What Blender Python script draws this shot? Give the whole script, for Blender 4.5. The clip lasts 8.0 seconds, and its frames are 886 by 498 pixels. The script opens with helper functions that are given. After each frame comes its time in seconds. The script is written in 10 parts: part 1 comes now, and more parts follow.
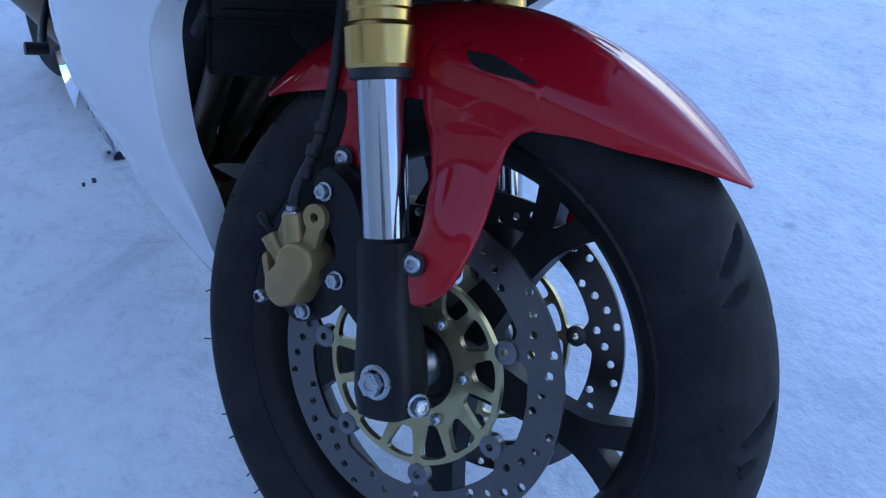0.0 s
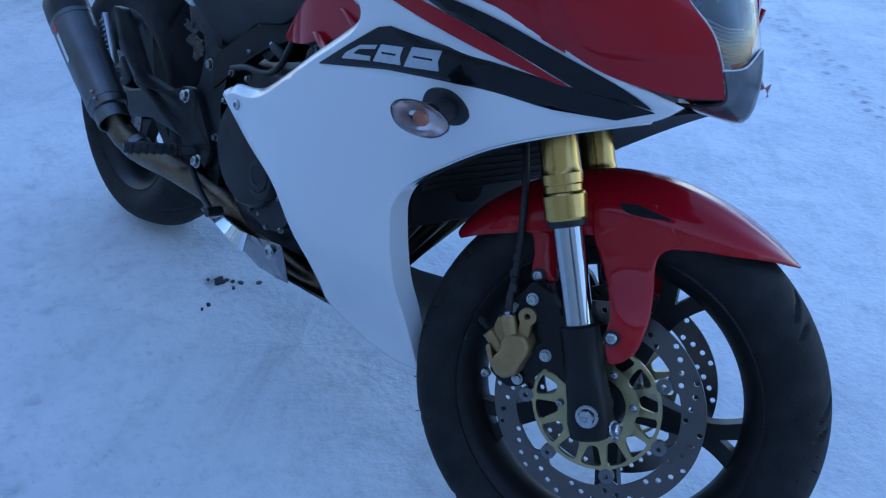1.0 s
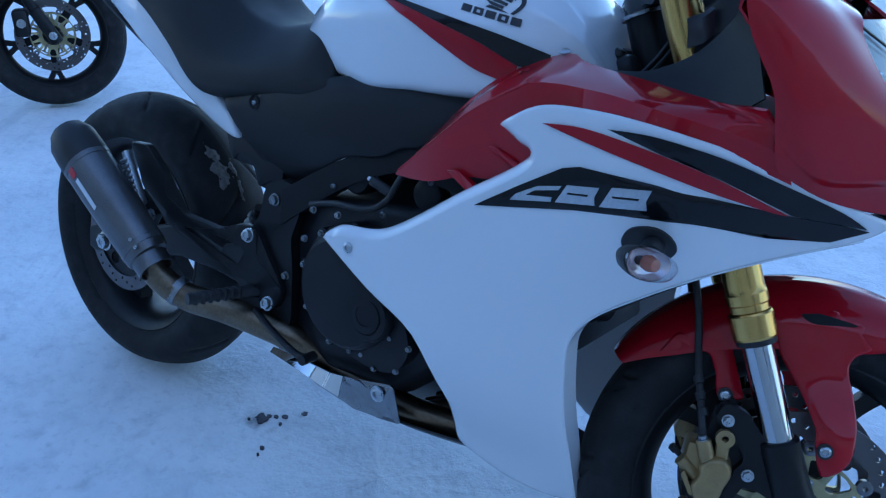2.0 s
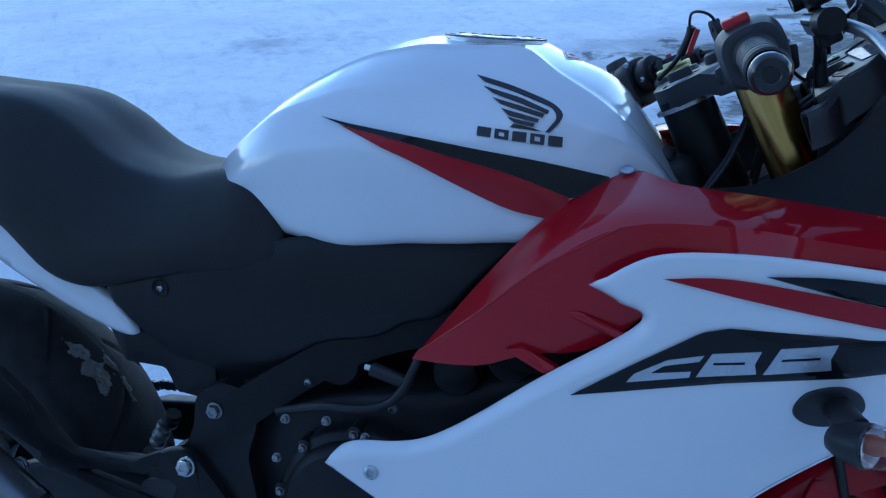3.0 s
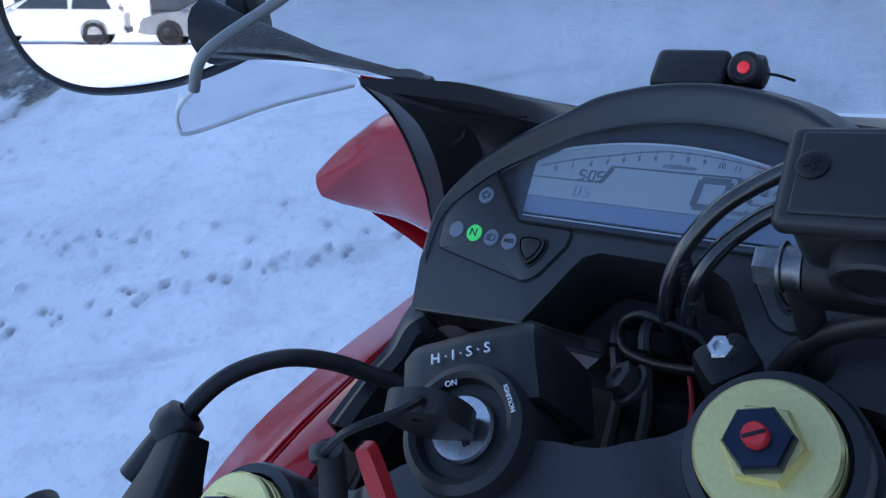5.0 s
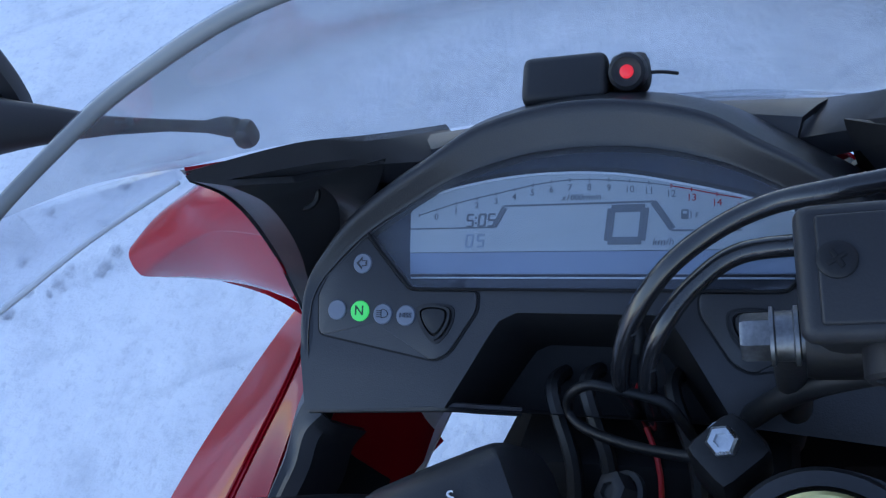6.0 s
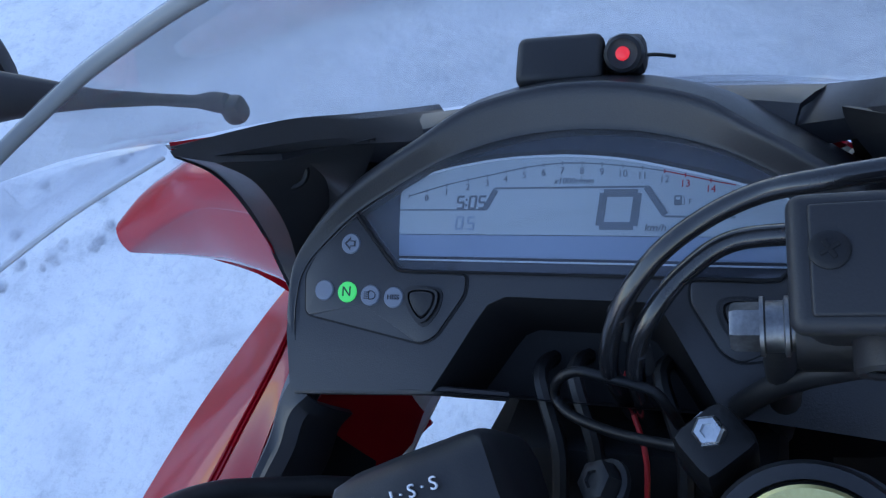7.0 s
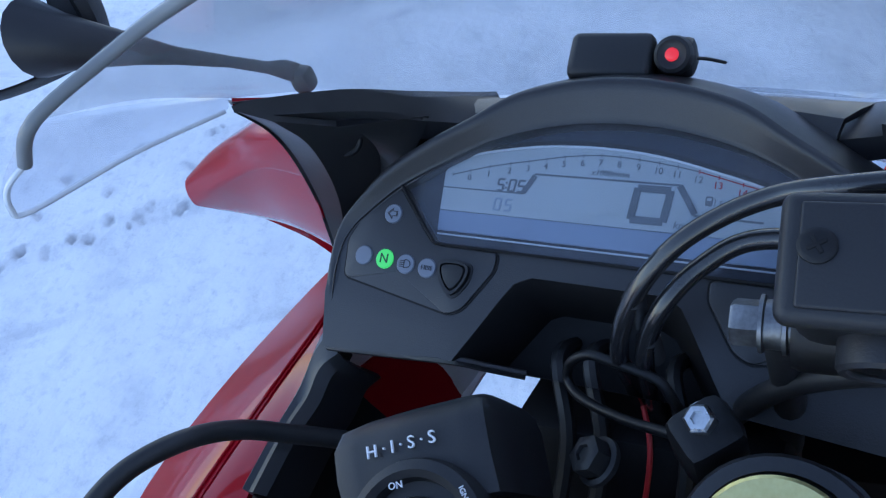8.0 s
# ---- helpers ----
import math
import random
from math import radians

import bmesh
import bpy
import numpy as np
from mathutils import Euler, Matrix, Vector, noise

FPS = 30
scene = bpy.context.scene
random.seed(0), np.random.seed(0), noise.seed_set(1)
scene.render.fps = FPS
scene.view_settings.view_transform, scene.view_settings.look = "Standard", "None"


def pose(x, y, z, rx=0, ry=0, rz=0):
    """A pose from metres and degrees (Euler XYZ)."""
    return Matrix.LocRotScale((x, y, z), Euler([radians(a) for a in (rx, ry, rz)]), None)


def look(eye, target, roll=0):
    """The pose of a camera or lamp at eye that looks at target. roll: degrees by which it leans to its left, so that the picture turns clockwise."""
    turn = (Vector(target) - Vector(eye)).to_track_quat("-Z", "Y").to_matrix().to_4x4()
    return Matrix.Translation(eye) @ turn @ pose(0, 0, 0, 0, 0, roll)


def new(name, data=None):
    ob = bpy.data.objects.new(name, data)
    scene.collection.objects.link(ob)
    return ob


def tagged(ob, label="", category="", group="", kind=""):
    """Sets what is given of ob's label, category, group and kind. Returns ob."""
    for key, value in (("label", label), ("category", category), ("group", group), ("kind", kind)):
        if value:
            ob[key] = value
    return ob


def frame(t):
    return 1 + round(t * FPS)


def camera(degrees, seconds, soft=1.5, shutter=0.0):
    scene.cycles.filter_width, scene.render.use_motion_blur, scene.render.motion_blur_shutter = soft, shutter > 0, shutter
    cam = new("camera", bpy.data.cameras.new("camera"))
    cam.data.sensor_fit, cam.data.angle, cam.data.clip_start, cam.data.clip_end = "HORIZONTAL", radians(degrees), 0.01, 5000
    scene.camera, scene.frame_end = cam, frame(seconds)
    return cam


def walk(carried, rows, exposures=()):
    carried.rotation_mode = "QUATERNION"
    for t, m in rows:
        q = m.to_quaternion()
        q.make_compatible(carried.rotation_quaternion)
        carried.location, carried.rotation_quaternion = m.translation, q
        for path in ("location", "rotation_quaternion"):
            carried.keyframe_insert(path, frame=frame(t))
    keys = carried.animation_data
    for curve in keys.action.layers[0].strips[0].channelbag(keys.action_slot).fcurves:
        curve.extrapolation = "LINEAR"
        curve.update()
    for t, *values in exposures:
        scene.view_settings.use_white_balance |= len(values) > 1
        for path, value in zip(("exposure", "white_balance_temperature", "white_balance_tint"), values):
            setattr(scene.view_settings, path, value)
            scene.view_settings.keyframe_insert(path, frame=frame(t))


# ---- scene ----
cam = camera(54.65, 8.0, soft=1.25)
# seconds, eye (metres), turn (degrees)
PATH = [
    (0, 1.2221, -0.2806, 0.8593, 54, -2.9, 58.38),
    (0.5, 1.2927, -0.5139, 0.9797, 56.57, -2.37, 53.98),
    (1, 1.266, -0.7558, 1.111, 58.87, -1.33, 48.48),
    (1.5, 1.1031, -0.9545, 1.1826, 61.21, -1.1, 42.54),
    (1.7, 1.0187, -0.982, 1.1872, 61.74, -0.81, 40.41),
    (2.8, 0.4654, -0.8668, 1.2093, 63.64, 2.67, 21.05),
    (3, 0.3943, -0.8059, 1.2219, 63.77, 3.53, 16.68),
    (3.2, 0.328, -0.7079, 1.226, 63.5, 4.57, 12.2),
    (3.5, 0.2507, -0.5235, 1.2372, 63.83, 5.74, 5.86),
    (3.8, 0.196, -0.3574, 1.2485, 62.77, 6.39, -3.09),
    (4, 0.1766, -0.2587, 1.241, 61.24, 6.98, -10.11),
    (4.2, 0.1632, -0.1546, 1.2387, 59.35, 7.37, -18.8),
    (4.5, 0.1804, -0.027, 1.2469, 55.23, 7.35, -32.42),
    (4.7, 0.1973, 0.034, 1.2359, 52.73, 6.69, -42.46),
    (5, 0.2534, 0.1041, 1.2355, 48.9, 6.81, -57.41),
    (5.2, 0.2812, 0.1299, 1.247, 47.54, 7.27, -65.95),
    (6.3, 0.3321, 0.1884, 1.2423, 40.39, 5.7, -77.3),
    (6.5, 0.3357, 0.1856, 1.2405, 40.23, 5.6, -77.03),
    (7, 0.3297, 0.1819, 1.2411, 40.08, 5.45, -76.1),
    (7.5, 0.3319, 0.1803, 1.2378, 40.01, 5.3, -75.26),
    (8, 0.3174, 0.1579, 1.2435, 41.04, 5.33, -67.89),
]
# seconds, stops, white balance
EXPOSURE = [(0.0, 1.42, 5650, 18), (0.5, 1.1, 5450, 14), (1.0, 1.2, 5300, 12), (1.5, 1.25, 5200, 10), (3.0, 1.15, 5250, 8), (3.5, 0.8, 5250, 8), (4.0, 0.45, 5300, 6), (4.6, 1.0, 5700, 14), (5.0, 1.33, 6050, 17), (6.5, 1.6, 6350, 17), (8.0, 1.72, 6350, 16)]
walk(cam, [(t, pose(x, y, z, rx, ry, rz)) for t, x, y, z, rx, ry, rz in PATH], EXPOSURE)

# ---- light: clear winter sky, the place lies in the shade of a building ----
SUN_ELEV, SUN_AZ = 27.0, -62.0          # degrees; azimuth of the sun from +x towards +y
world = bpy.data.worlds.new("winter_sky")
scene.world = world
world.use_nodes = True
wn = world.node_tree.nodes
sky = wn.new("ShaderNodeTexSky")
sky.sky_type = "NISHITA"
sky.sun_disc = False
sky.sun_elevation = radians(SUN_ELEV)
sky.sun_rotation = radians(90 - SUN_AZ)
sky.air_density, sky.dust_density, sky.ozone_density = 1.0, 0.6, 1.6
wn["Background"].inputs["Strength"].default_value = 0.15
world.node_tree.links.new(sky.outputs[0], wn["Background"].inputs["Color"])
sun = new("sun", bpy.data.lights.new("sun", "SUN"))
sun.data.energy, sun.data.angle, sun.data.color = 3.0, radians(0.5), (1.0, 0.94, 0.86)
_s = Vector((math.cos(radians(SUN_ELEV)) * math.cos(radians(SUN_AZ)), math.cos(radians(SUN_ELEV)) * math.sin(radians(SUN_AZ)), math.sin(radians(SUN_ELEV))))
sun.matrix_world = look(_s * 30, (0, 0, 0))


# ---- materials ----
def mat(name, color, rough=0.5, metal=0.0, coat=0.0, spec=0.5, grain=0.0, grain_scale=300.0, bump=0.0, wear=0.0, wear_scale=6.0, wear_color=None, rough_var=0.0, flake=0.0, coat_ior=1.38):
    """A surface with grain (fine) and wear (coarse) in colour, gloss and relief."""
    m = bpy.data.materials.new(name)
    m.use_nodes = True
    nt = m.node_tree
    N, LK = nt.nodes, nt.links
    b = N["Principled BSDF"]
    b.inputs["Base Color"].default_value = (*color, 1)
    b.inputs["Roughness"].default_value = rough
    b.inputs["Metallic"].default_value = metal
    b.inputs["Coat Weight"].default_value = coat
    b.inputs["Coat Roughness"].default_value = 0.03
    b.inputs["Coat IOR"].default_value = coat_ior
    b.inputs["Specular IOR Level"].default_value = spec
    co = N.new("ShaderNodeTexCoord").outputs["Object"]

    def noise_tex(scale, detail=3.0):
        n = N.new("ShaderNodeTexNoise")
        n.inputs["Scale"].default_value, n.inputs["Detail"].default_value = scale, detail
        LK.new(co, n.inputs["Vector"])
        return n.outputs["Fac"]
    src = None
    if wear > 0:
        r = N.new("ShaderNodeMapRange")
        r.inputs[1].default_value, r.inputs[2].default_value = 0.45, 0.75
        r.inputs[3].default_value, r.inputs[4].default_value = 0.0, wear
        LK.new(noise_tex(wear_scale, 6.0), r.inputs[0])
        mx = N.new("ShaderNodeMixRGB")
        mx.inputs["Color1"].default_value = (*color, 1)
        mx.inputs["Color2"].default_value = (*(wear_color or tuple(min(1, c * 1.6 + 0.02) for c in color)), 1)
        LK.new(r.outputs[0], mx.inputs["Fac"])
        src = mx.outputs[0]
    if grain > 0:
        g = N.new("ShaderNodeMixRGB")
        g.blend_type = "OVERLAY"
        g.inputs["Fac"].default_value = grain
        if src is None:
            g.inputs["Color1"].default_value = (*color, 1)
        else:
            LK.new(src, g.inputs["Color1"])
        LK.new(noise_tex(grain_scale), g.inputs["Color2"])
        src = g.outputs[0]
    if src is not None:
        LK.new(src, b.inputs["Base Color"])
    if rough_var > 0:
        r = N.new("ShaderNodeMapRange")
        r.inputs[3].default_value, r.inputs[4].default_value = max(0.0, rough - rough_var), rough + rough_var
        LK.new(noise_tex(wear_scale * 2.3, 5.0), r.inputs[0])
        LK.new(r.outputs[0], b.inputs["Roughness"])
    if bump > 0:
        bp = N.new("ShaderNodeBump")
        bp.inputs["Strength"].default_value, bp.inputs["Distance"].default_value = bump, 0.001
        LK.new(noise_tex(grain_scale), bp.inputs["Height"])
        LK.new(bp.outputs[0], b.inputs["Normal"])
    return m


RED = mat("red_paint", (0.37, 0.003, 0.012), 0.45, 0.0, 1.0, 0.06, wear=0.25, wear_scale=3, wear_color=(0.34, 0.008, 0.018), rough_var=0.04, bump=0.02, grain_scale=900)
WHITE = mat("white_paint", (0.76, 0.77, 0.79), 0.2, 0.0, 1.0, wear=0.2, wear_scale=4, wear_color=(0.69, 0.71, 0.73), rough_var=0.05, coat_ior=1.62)
BLACK_GLOSS = mat("black_decal", (0.006, 0.006, 0.007), 0.12, 0.0, 0.35, wear=0.3, wear_scale=25, wear_color=(0.012, 0.012, 0.014), rough_var=0.06, spec=0.2)
RED_DECAL = mat("red_decal", (0.34, 0.006, 0.016), 0.25, 0.0, 0.4, 0.2, rough_var=0.04)
SILVER_DECAL = mat("silver_decal", (0.5, 0.52, 0.55), 0.3, 0.6, 0.2, grain=0.2)
PLASTIC = mat("black_plastic", (0.017, 0.017, 0.019), 0.45, grain=0.2, grain_scale=1400, bump=0.1, wear=0.6, wear_scale=9, wear_color=(0.026, 0.026, 0.026), rough_var=0.08, spec=0.4)
DASH = mat("dash_plastic", (0.022, 0.022, 0.025), 0.36, grain=0.2, grain_scale=1500, bump=0.12, wear=0.7, wear_scale=14, wear_color=(0.034, 0.033, 0.032), rough_var=0.08, spec=0.5)
COVER = mat("woven_cover_plastic", (0.0075, 0.0075, 0.009), 0.42, grain=0.4, grain_scale=1100, bump=0.2, wear=0.5, wear_scale=7, wear_color=(0.012, 0.012, 0.014), rough_var=0.06, spec=0.3)
CLAMP = mat("cast_clamp_paint", (0.014, 0.0145, 0.017), 0.38, 0.0, grain=0.3, grain_scale=500, bump=0.1, wear=0.6, wear_scale=16, wear_color=(0.026, 0.026, 0.028), rough_var=0.1, spec=0.5)
DARK = mat("dark_cavity_plastic", (0.009, 0.009, 0.01), 0.6, grain=0.3, spec=0.25)
SEAT = mat("seat_vinyl", (0.009, 0.009, 0.01), 0.55, grain=0.4, grain_scale=500, bump=0.5, wear=0.5, wear_scale=7, wear_color=(0.016, 0.016, 0.016), rough_var=0.06, spec=0.35)
RUBBER = mat("tyre_rubber", (0.011, 0.011, 0.012), 0.72, grain=0.4, grain_scale=350, bump=0.4, wear=0.9, wear_scale=22, wear_color=(0.027, 0.027, 0.028), rough_var=0.14, spec=0.3)
GRIP = mat("grip_rubber", (0.012, 0.012, 0.013), 0.5, grain=0.3, bump=0.12, wear=0.5, wear_scale=30, spec=0.45)
BLACK_METAL = mat("black_coated_metal", (0.009, 0.009, 0.01), 0.42, 0.2, grain=0.3, grain_scale=500, bump=0.12, wear=0.5, wear_scale=18, wear_color=(0.02, 0.02, 0.021), rough_var=0.1, spec=0.35)
ENGINE = mat("engine_casting", (0.011, 0.011, 0.013), 0.45, 0.3, grain=0.4, grain_scale=400, bump=0.2, wear=0.7, wear_scale=12, wear_color=(0.025, 0.025, 0.027), rough_var=0.1, spec=0.35)
GOLD = mat("gold_anodised", (0.62, 0.4, 0.12), 0.24, 1.0, grain=0.15, grain_scale=800, wear=0.35, wear_scale=12, wear_color=(0.5, 0.33, 0.12), rough_var=0.07)
GOLD_PALE = mat("pale_gold_anodised", (0.68, 0.6, 0.26), 0.34, 0.75, grain=0.2, grain_scale=600, wear=0.5, wear_scale=40, wear_color=(0.58, 0.5, 0.24), rough_var=0.08)
CARRIER = mat("olive_gold_anodised", (0.46, 0.4, 0.22), 0.33, 0.85, grain=0.2, grain_scale=600, wear=0.5, wear_scale=40, wear_color=(0.32, 0.28, 0.15), rough_var=0.08)
GOLD_CAL = mat("gold_caliper_paint", (0.36, 0.25, 0.11), 0.34, 0.5, grain=0.12, grain_scale=300, bump=0.06, wear=0.6, wear_scale=30, wear_color=(0.2, 0.13, 0.06), rough_var=0.08)
CHROME = mat("chrome", (0.78, 0.79, 0.8), 0.06, 1.0, wear=0.2, wear_scale=40, wear_color=(0.6, 0.6, 0.62), rough_var=0.03)
FORK_CHROME = mat("hard_chrome", (0.5, 0.51, 0.53), 0.12, 1.0, wear=0.3, wear_scale=20, wear_color=(0.4, 0.41, 0.43), rough_var=0.04)
HOSE = mat("glossy_hose", (0.008, 0.008, 0.009), 0.22, 0.0, 0.5, spec=0.4, grain=0.2, wear=0.5, wear_scale=60, wear_color=(0.016, 0.016, 0.017), rough_var=0.08)
STEEL = mat("zinc_steel", (0.5, 0.52, 0.54), 0.3, 1.0, grain=0.3, grain_scale=600, wear=0.6, wear_scale=60, wear_color=(0.32, 0.33, 0.35), rough_var=0.12)
OLD_STEEL = mat("dull_bolt_steel", (0.28, 0.29, 0.3), 0.4, 0.9, grain=0.4, grain_scale=600, wear=0.8, wear_scale=80, wear_color=(0.12, 0.115, 0.11), rough_var=0.12)
DISC = mat("brake_disc_steel", (0.15, 0.14, 0.14), 0.34, 1.0, grain=0.12, grain_scale=700, wear=0.6, wear_scale=22, wear_color=(0.12, 0.11, 0.105), rough_var=0.08)
BOBBIN = mat("bobbin_steel", (0.2, 0.2, 0.21), 0.35, 1.0, wear=0.5, wear_scale=60, wear_color=(0.1, 0.1, 0.1), rough_var=0.1)
BANJO = mat("grey_banjo_steel", (0.2, 0.205, 0.215), 0.42, 0.9, grain=0.4, grain_scale=600, wear=0.8, wear_scale=80, wear_color=(0.1, 0.1, 0.1), rough_var=0.12)
ALU = mat("brushed_aluminium", (0.55, 0.56, 0.58), 0.33, 1.0, grain=0.3, grain_scale=700, wear=0.5, wear_scale=22, wear_color=(0.4, 0.4, 0.42), rough_var=0.1)
PIPE = mat("heated_steel_pipe", (0.19, 0.15, 0.105), 0.36, 1.0, grain=0.4, grain_scale=200, wear=0.9, wear_scale=14, wear_color=(0.13, 0.085, 0.05), rough_var=0.12)
MUFFLER = mat("titanium_sleeve", (0.17, 0.17, 0.175), 0.36, 1.0, grain=0.3, grain_scale=500, wear=0.5, wear_scale=18, wear_color=(0.1, 0.1, 0.1), rough_var=0.08)
LABEL_WHITE = mat("white_print", (0.75, 0.76, 0.78), 0.5)
PRINT_DARK = mat("dark_print", (0.02, 0.02, 0.025), 0.4)
LCD_INK = mat("lcd_ink", (0.11, 0.13, 0.15), 0.4)
LCD = mat("lcd_glass", (0.36, 0.41, 0.43), 0.25, wear=0.5, wear_scale=10, wear_color=(0.31, 0.36, 0.385))
RED_PLASTIC = mat("red_plastic", (0.5, 0.02, 0.025), 0.35, grain=0.2, wear=0.3, wear_scale=60, wear_color=(0.35, 0.02, 0.02))
ORANGE_LENS = mat("orange_bulb", (0.42, 0.13, 0.07), 0.25)
LAMP_GREY = mat("indicator_window", (0.16, 0.18, 0.22), 0.35)


def glow(name, color, strength, base=(0.02, 0.02, 0.02)):
    m = mat(name, base, 0.3)
    b = m.node_tree.nodes["Principled BSDF"]
    b.inputs["Emission Color"].default_value = (*color, 1)
    b.inputs["Emission Strength"].default_value = strength
    return m


LED_RED = glow("led_red", (1.0, 0.02, 0.04), 0.22)
LED_GREEN = glow("neutral_green", (0.05, 0.8, 0.2), 0.25)


def glass(name, color=(1, 1, 1), rough=0.0, ior=1.45, haze=0.0):
    """Clear plastic or glass: a thin sheet with gloss and a little dust."""
    m = bpy.data.materials.new(name)
    m.use_nodes = True
    N, LK = m.node_tree.nodes, m.node_tree.links
    out = N["Material Output"]
    N.remove(N["Principled BSDF"])
    tr, gl, mix, fr = N.new("ShaderNodeBsdfTransparent"), N.new("ShaderNodeBsdfGlossy"), N.new("ShaderNodeMixShader"), N.new("ShaderNodeLayerWeight")
    tr.inputs[0].default_value = (*color, 1)
    gl.inputs["Roughness"].default_value = 0.02 + rough
    fr.inputs["Blend"].default_value = 0.5
    pw, ma = N.new("ShaderNodeMath"), N.new("ShaderNodeMath")
    pw.operation, ma.operation = "POWER", "MULTIPLY_ADD"
    pw.inputs[1].default_value, ma.inputs[1].default_value, ma.inputs[2].default_value = 4.5, 0.85, 0.035
    LK.new(fr.outputs["Facing"], pw.inputs[0])
    LK.new(pw.outputs[0], ma.inputs[0])
    LK.new(ma.outputs[0], mix.inputs[0])
    LK.new(tr.outputs[0], mix.inputs[1])
    LK.new(gl.outputs[0], mix.inputs[2])
    last = mix.outputs[0]
    if haze > 0:
        df, m2, nz, mr, co = N.new("ShaderNodeBsdfDiffuse"), N.new("ShaderNodeMixShader"), N.new("ShaderNodeTexNoise"), N.new("ShaderNodeMapRange"), N.new("ShaderNodeTexCoord")
        df.inputs[0].default_value = (0.7, 0.71, 0.74, 1)
        nz.inputs["Scale"].default_value, nz.inputs["Detail"].default_value = 14.0, 6.0
        LK.new(co.outputs["Object"], nz.inputs["Vector"])
        mr.inputs[1].default_value, mr.inputs[2].default_value, mr.inputs[3].default_value, mr.inputs[4].default_value = 0.35, 0.75, haze * 0.5, haze * 1.5
        LK.new(nz.outputs["Fac"], mr.inputs[0])
        LK.new(mr.outputs[0], m2.inputs[0])
        LK.new(last, m2.inputs[1])
        LK.new(df.outputs[0], m2.inputs[2])
        last = m2.outputs[0]
    LK.new(last, out.inputs[0])
    return m


SCREEN = glass("smoked_screen", (0.93, 0.94, 0.95), 0.02, 1.45, haze=0.12)
SCREEN_EDGE = mat("screen_edge", (0.2, 0.21, 0.21), 0.35, wear=0.4, wear_scale=30, wear_color=(0.22, 0.22, 0.22))
CLEAR_EDGE = mat("clear_plastic_edge", (0.78, 0.8, 0.82), 0.2, grain=0.2)
CLEAR = glass("clear_lens", (0.93, 0.94, 0.96), 0.0, 1.5)
GAUGE_GLASS = glass("gauge_cover", (0.95, 0.96, 0.98), 0.03, 1.5, haze=0.01)
MIRROR = mat("mirror", (0.86, 0.88, 0.9), 0.015, 1.0)


# ---- shaping tools ----
def part(name, bm, material, parent, label="", M=None, sharp=38.0):
    """Links a bmesh as one mesh under a thing or a part."""
    if M is not None:
        bm.transform(M)
    bmesh.ops.remove_doubles(bm, verts=bm.verts, dist=1e-6)
    bmesh.ops.recalc_face_normals(bm, faces=bm.faces)
    me = bpy.data.meshes.new(name)
    bm.to_mesh(me)
    bm.free()
    me.shade_smooth()
    me.set_sharp_from_angle(angle=radians(sharp))
    me.materials.append(material)
    ob = new(name, me)
    ob.parent = parent
    if label:
        tagged(ob, label)
    return ob


def crom(pts, per=8, closed=False):
    """A smooth curve through points (any dimension)."""
    p = [np.array(q, float) for q in pts]
    n = len(p)
    if n < 3:
        return [tuple(q) for q in p]
    out = []
    segs = n if closed else n - 1
    for i in range(segs):
        a, b, c, d = (p[(i - 1) % n], p[i], p[(i + 1) % n], p[(i + 2) % n]) if closed else (p[max(i - 1, 0)], p[i], p[i + 1], p[min(i + 2, n - 1)])
        for k in range(per):
            t = k / per
            out.append(tuple(0.5 * (2 * b + (c - a) * t + (2 * a - 5 * b + 4 * c - d) * t * t + (3 * b - a - 3 * c + d) * t ** 3)))
    if not closed:
        out.append(tuple(p[-1]))
    return out


def lathe(bm, prof, M=None, n=48, loop=False):
    """Turns a profile of (radius, height) about z."""
    M = M or Matrix()
    rings = []
    for r, h in prof:
        if r < 1e-6:
            rings.append([bm.verts.new(M @ Vector((0, 0, h)))])
        else:
            rings.append([bm.verts.new(M @ Vector((r * math.cos(2 * math.pi * k / n), r * math.sin(2 * math.pi * k / n), h))) for k in range(n)])
    pairs = list(zip(rings, rings[1:])) + ([(rings[-1], rings[0])] if loop else [])
    for a, b in pairs:
        for k in range(n):
            k2 = (k + 1) % n
            if len(a) == 1 and len(b) == 1:
                continue
            if len(a) == 1:
                bm.faces.new((a[0], b[k], b[k2]))
            elif len(b) == 1:
                bm.faces.new((a[k], b[0], a[k2]))
            else:
                bm.faces.new((a[k], b[k], b[k2], a[k2]))
    return bm


def tube(bm, pts, r, n=10, per=8, smooth=True, taper=None):
    """A round bar or hose along points."""
    path = [Vector(q) for q in (crom(pts, per) if smooth and len(pts) > 2 else pts)]
    rings, side = [], None
    for i, q in enumerate(path):
        d = (path[min(i + 1, len(path) - 1)] - path[max(i - 1, 0)]).normalized()
        if side is None:
            side = d.orthogonal().normalized()
        side = (side - d * side.dot(d)).normalized()
        up = d.cross(side)
        rr = r if taper is None else r + (taper - r) * i / (len(path) - 1)
        rings.append([bm.verts.new(q + rr * (math.cos(2 * math.pi * k / n) * side + math.sin(2 * math.pi * k / n) * up)) for k in range(n)])
    for a, b in zip(rings, rings[1:]):
        for k in range(n):
            bm.faces.new((a[k], a[(k + 1) % n], b[(k + 1) % n], b[k]))
    bm.faces.new(rings[0])
    bm.faces.new(rings[-1])
    return bm


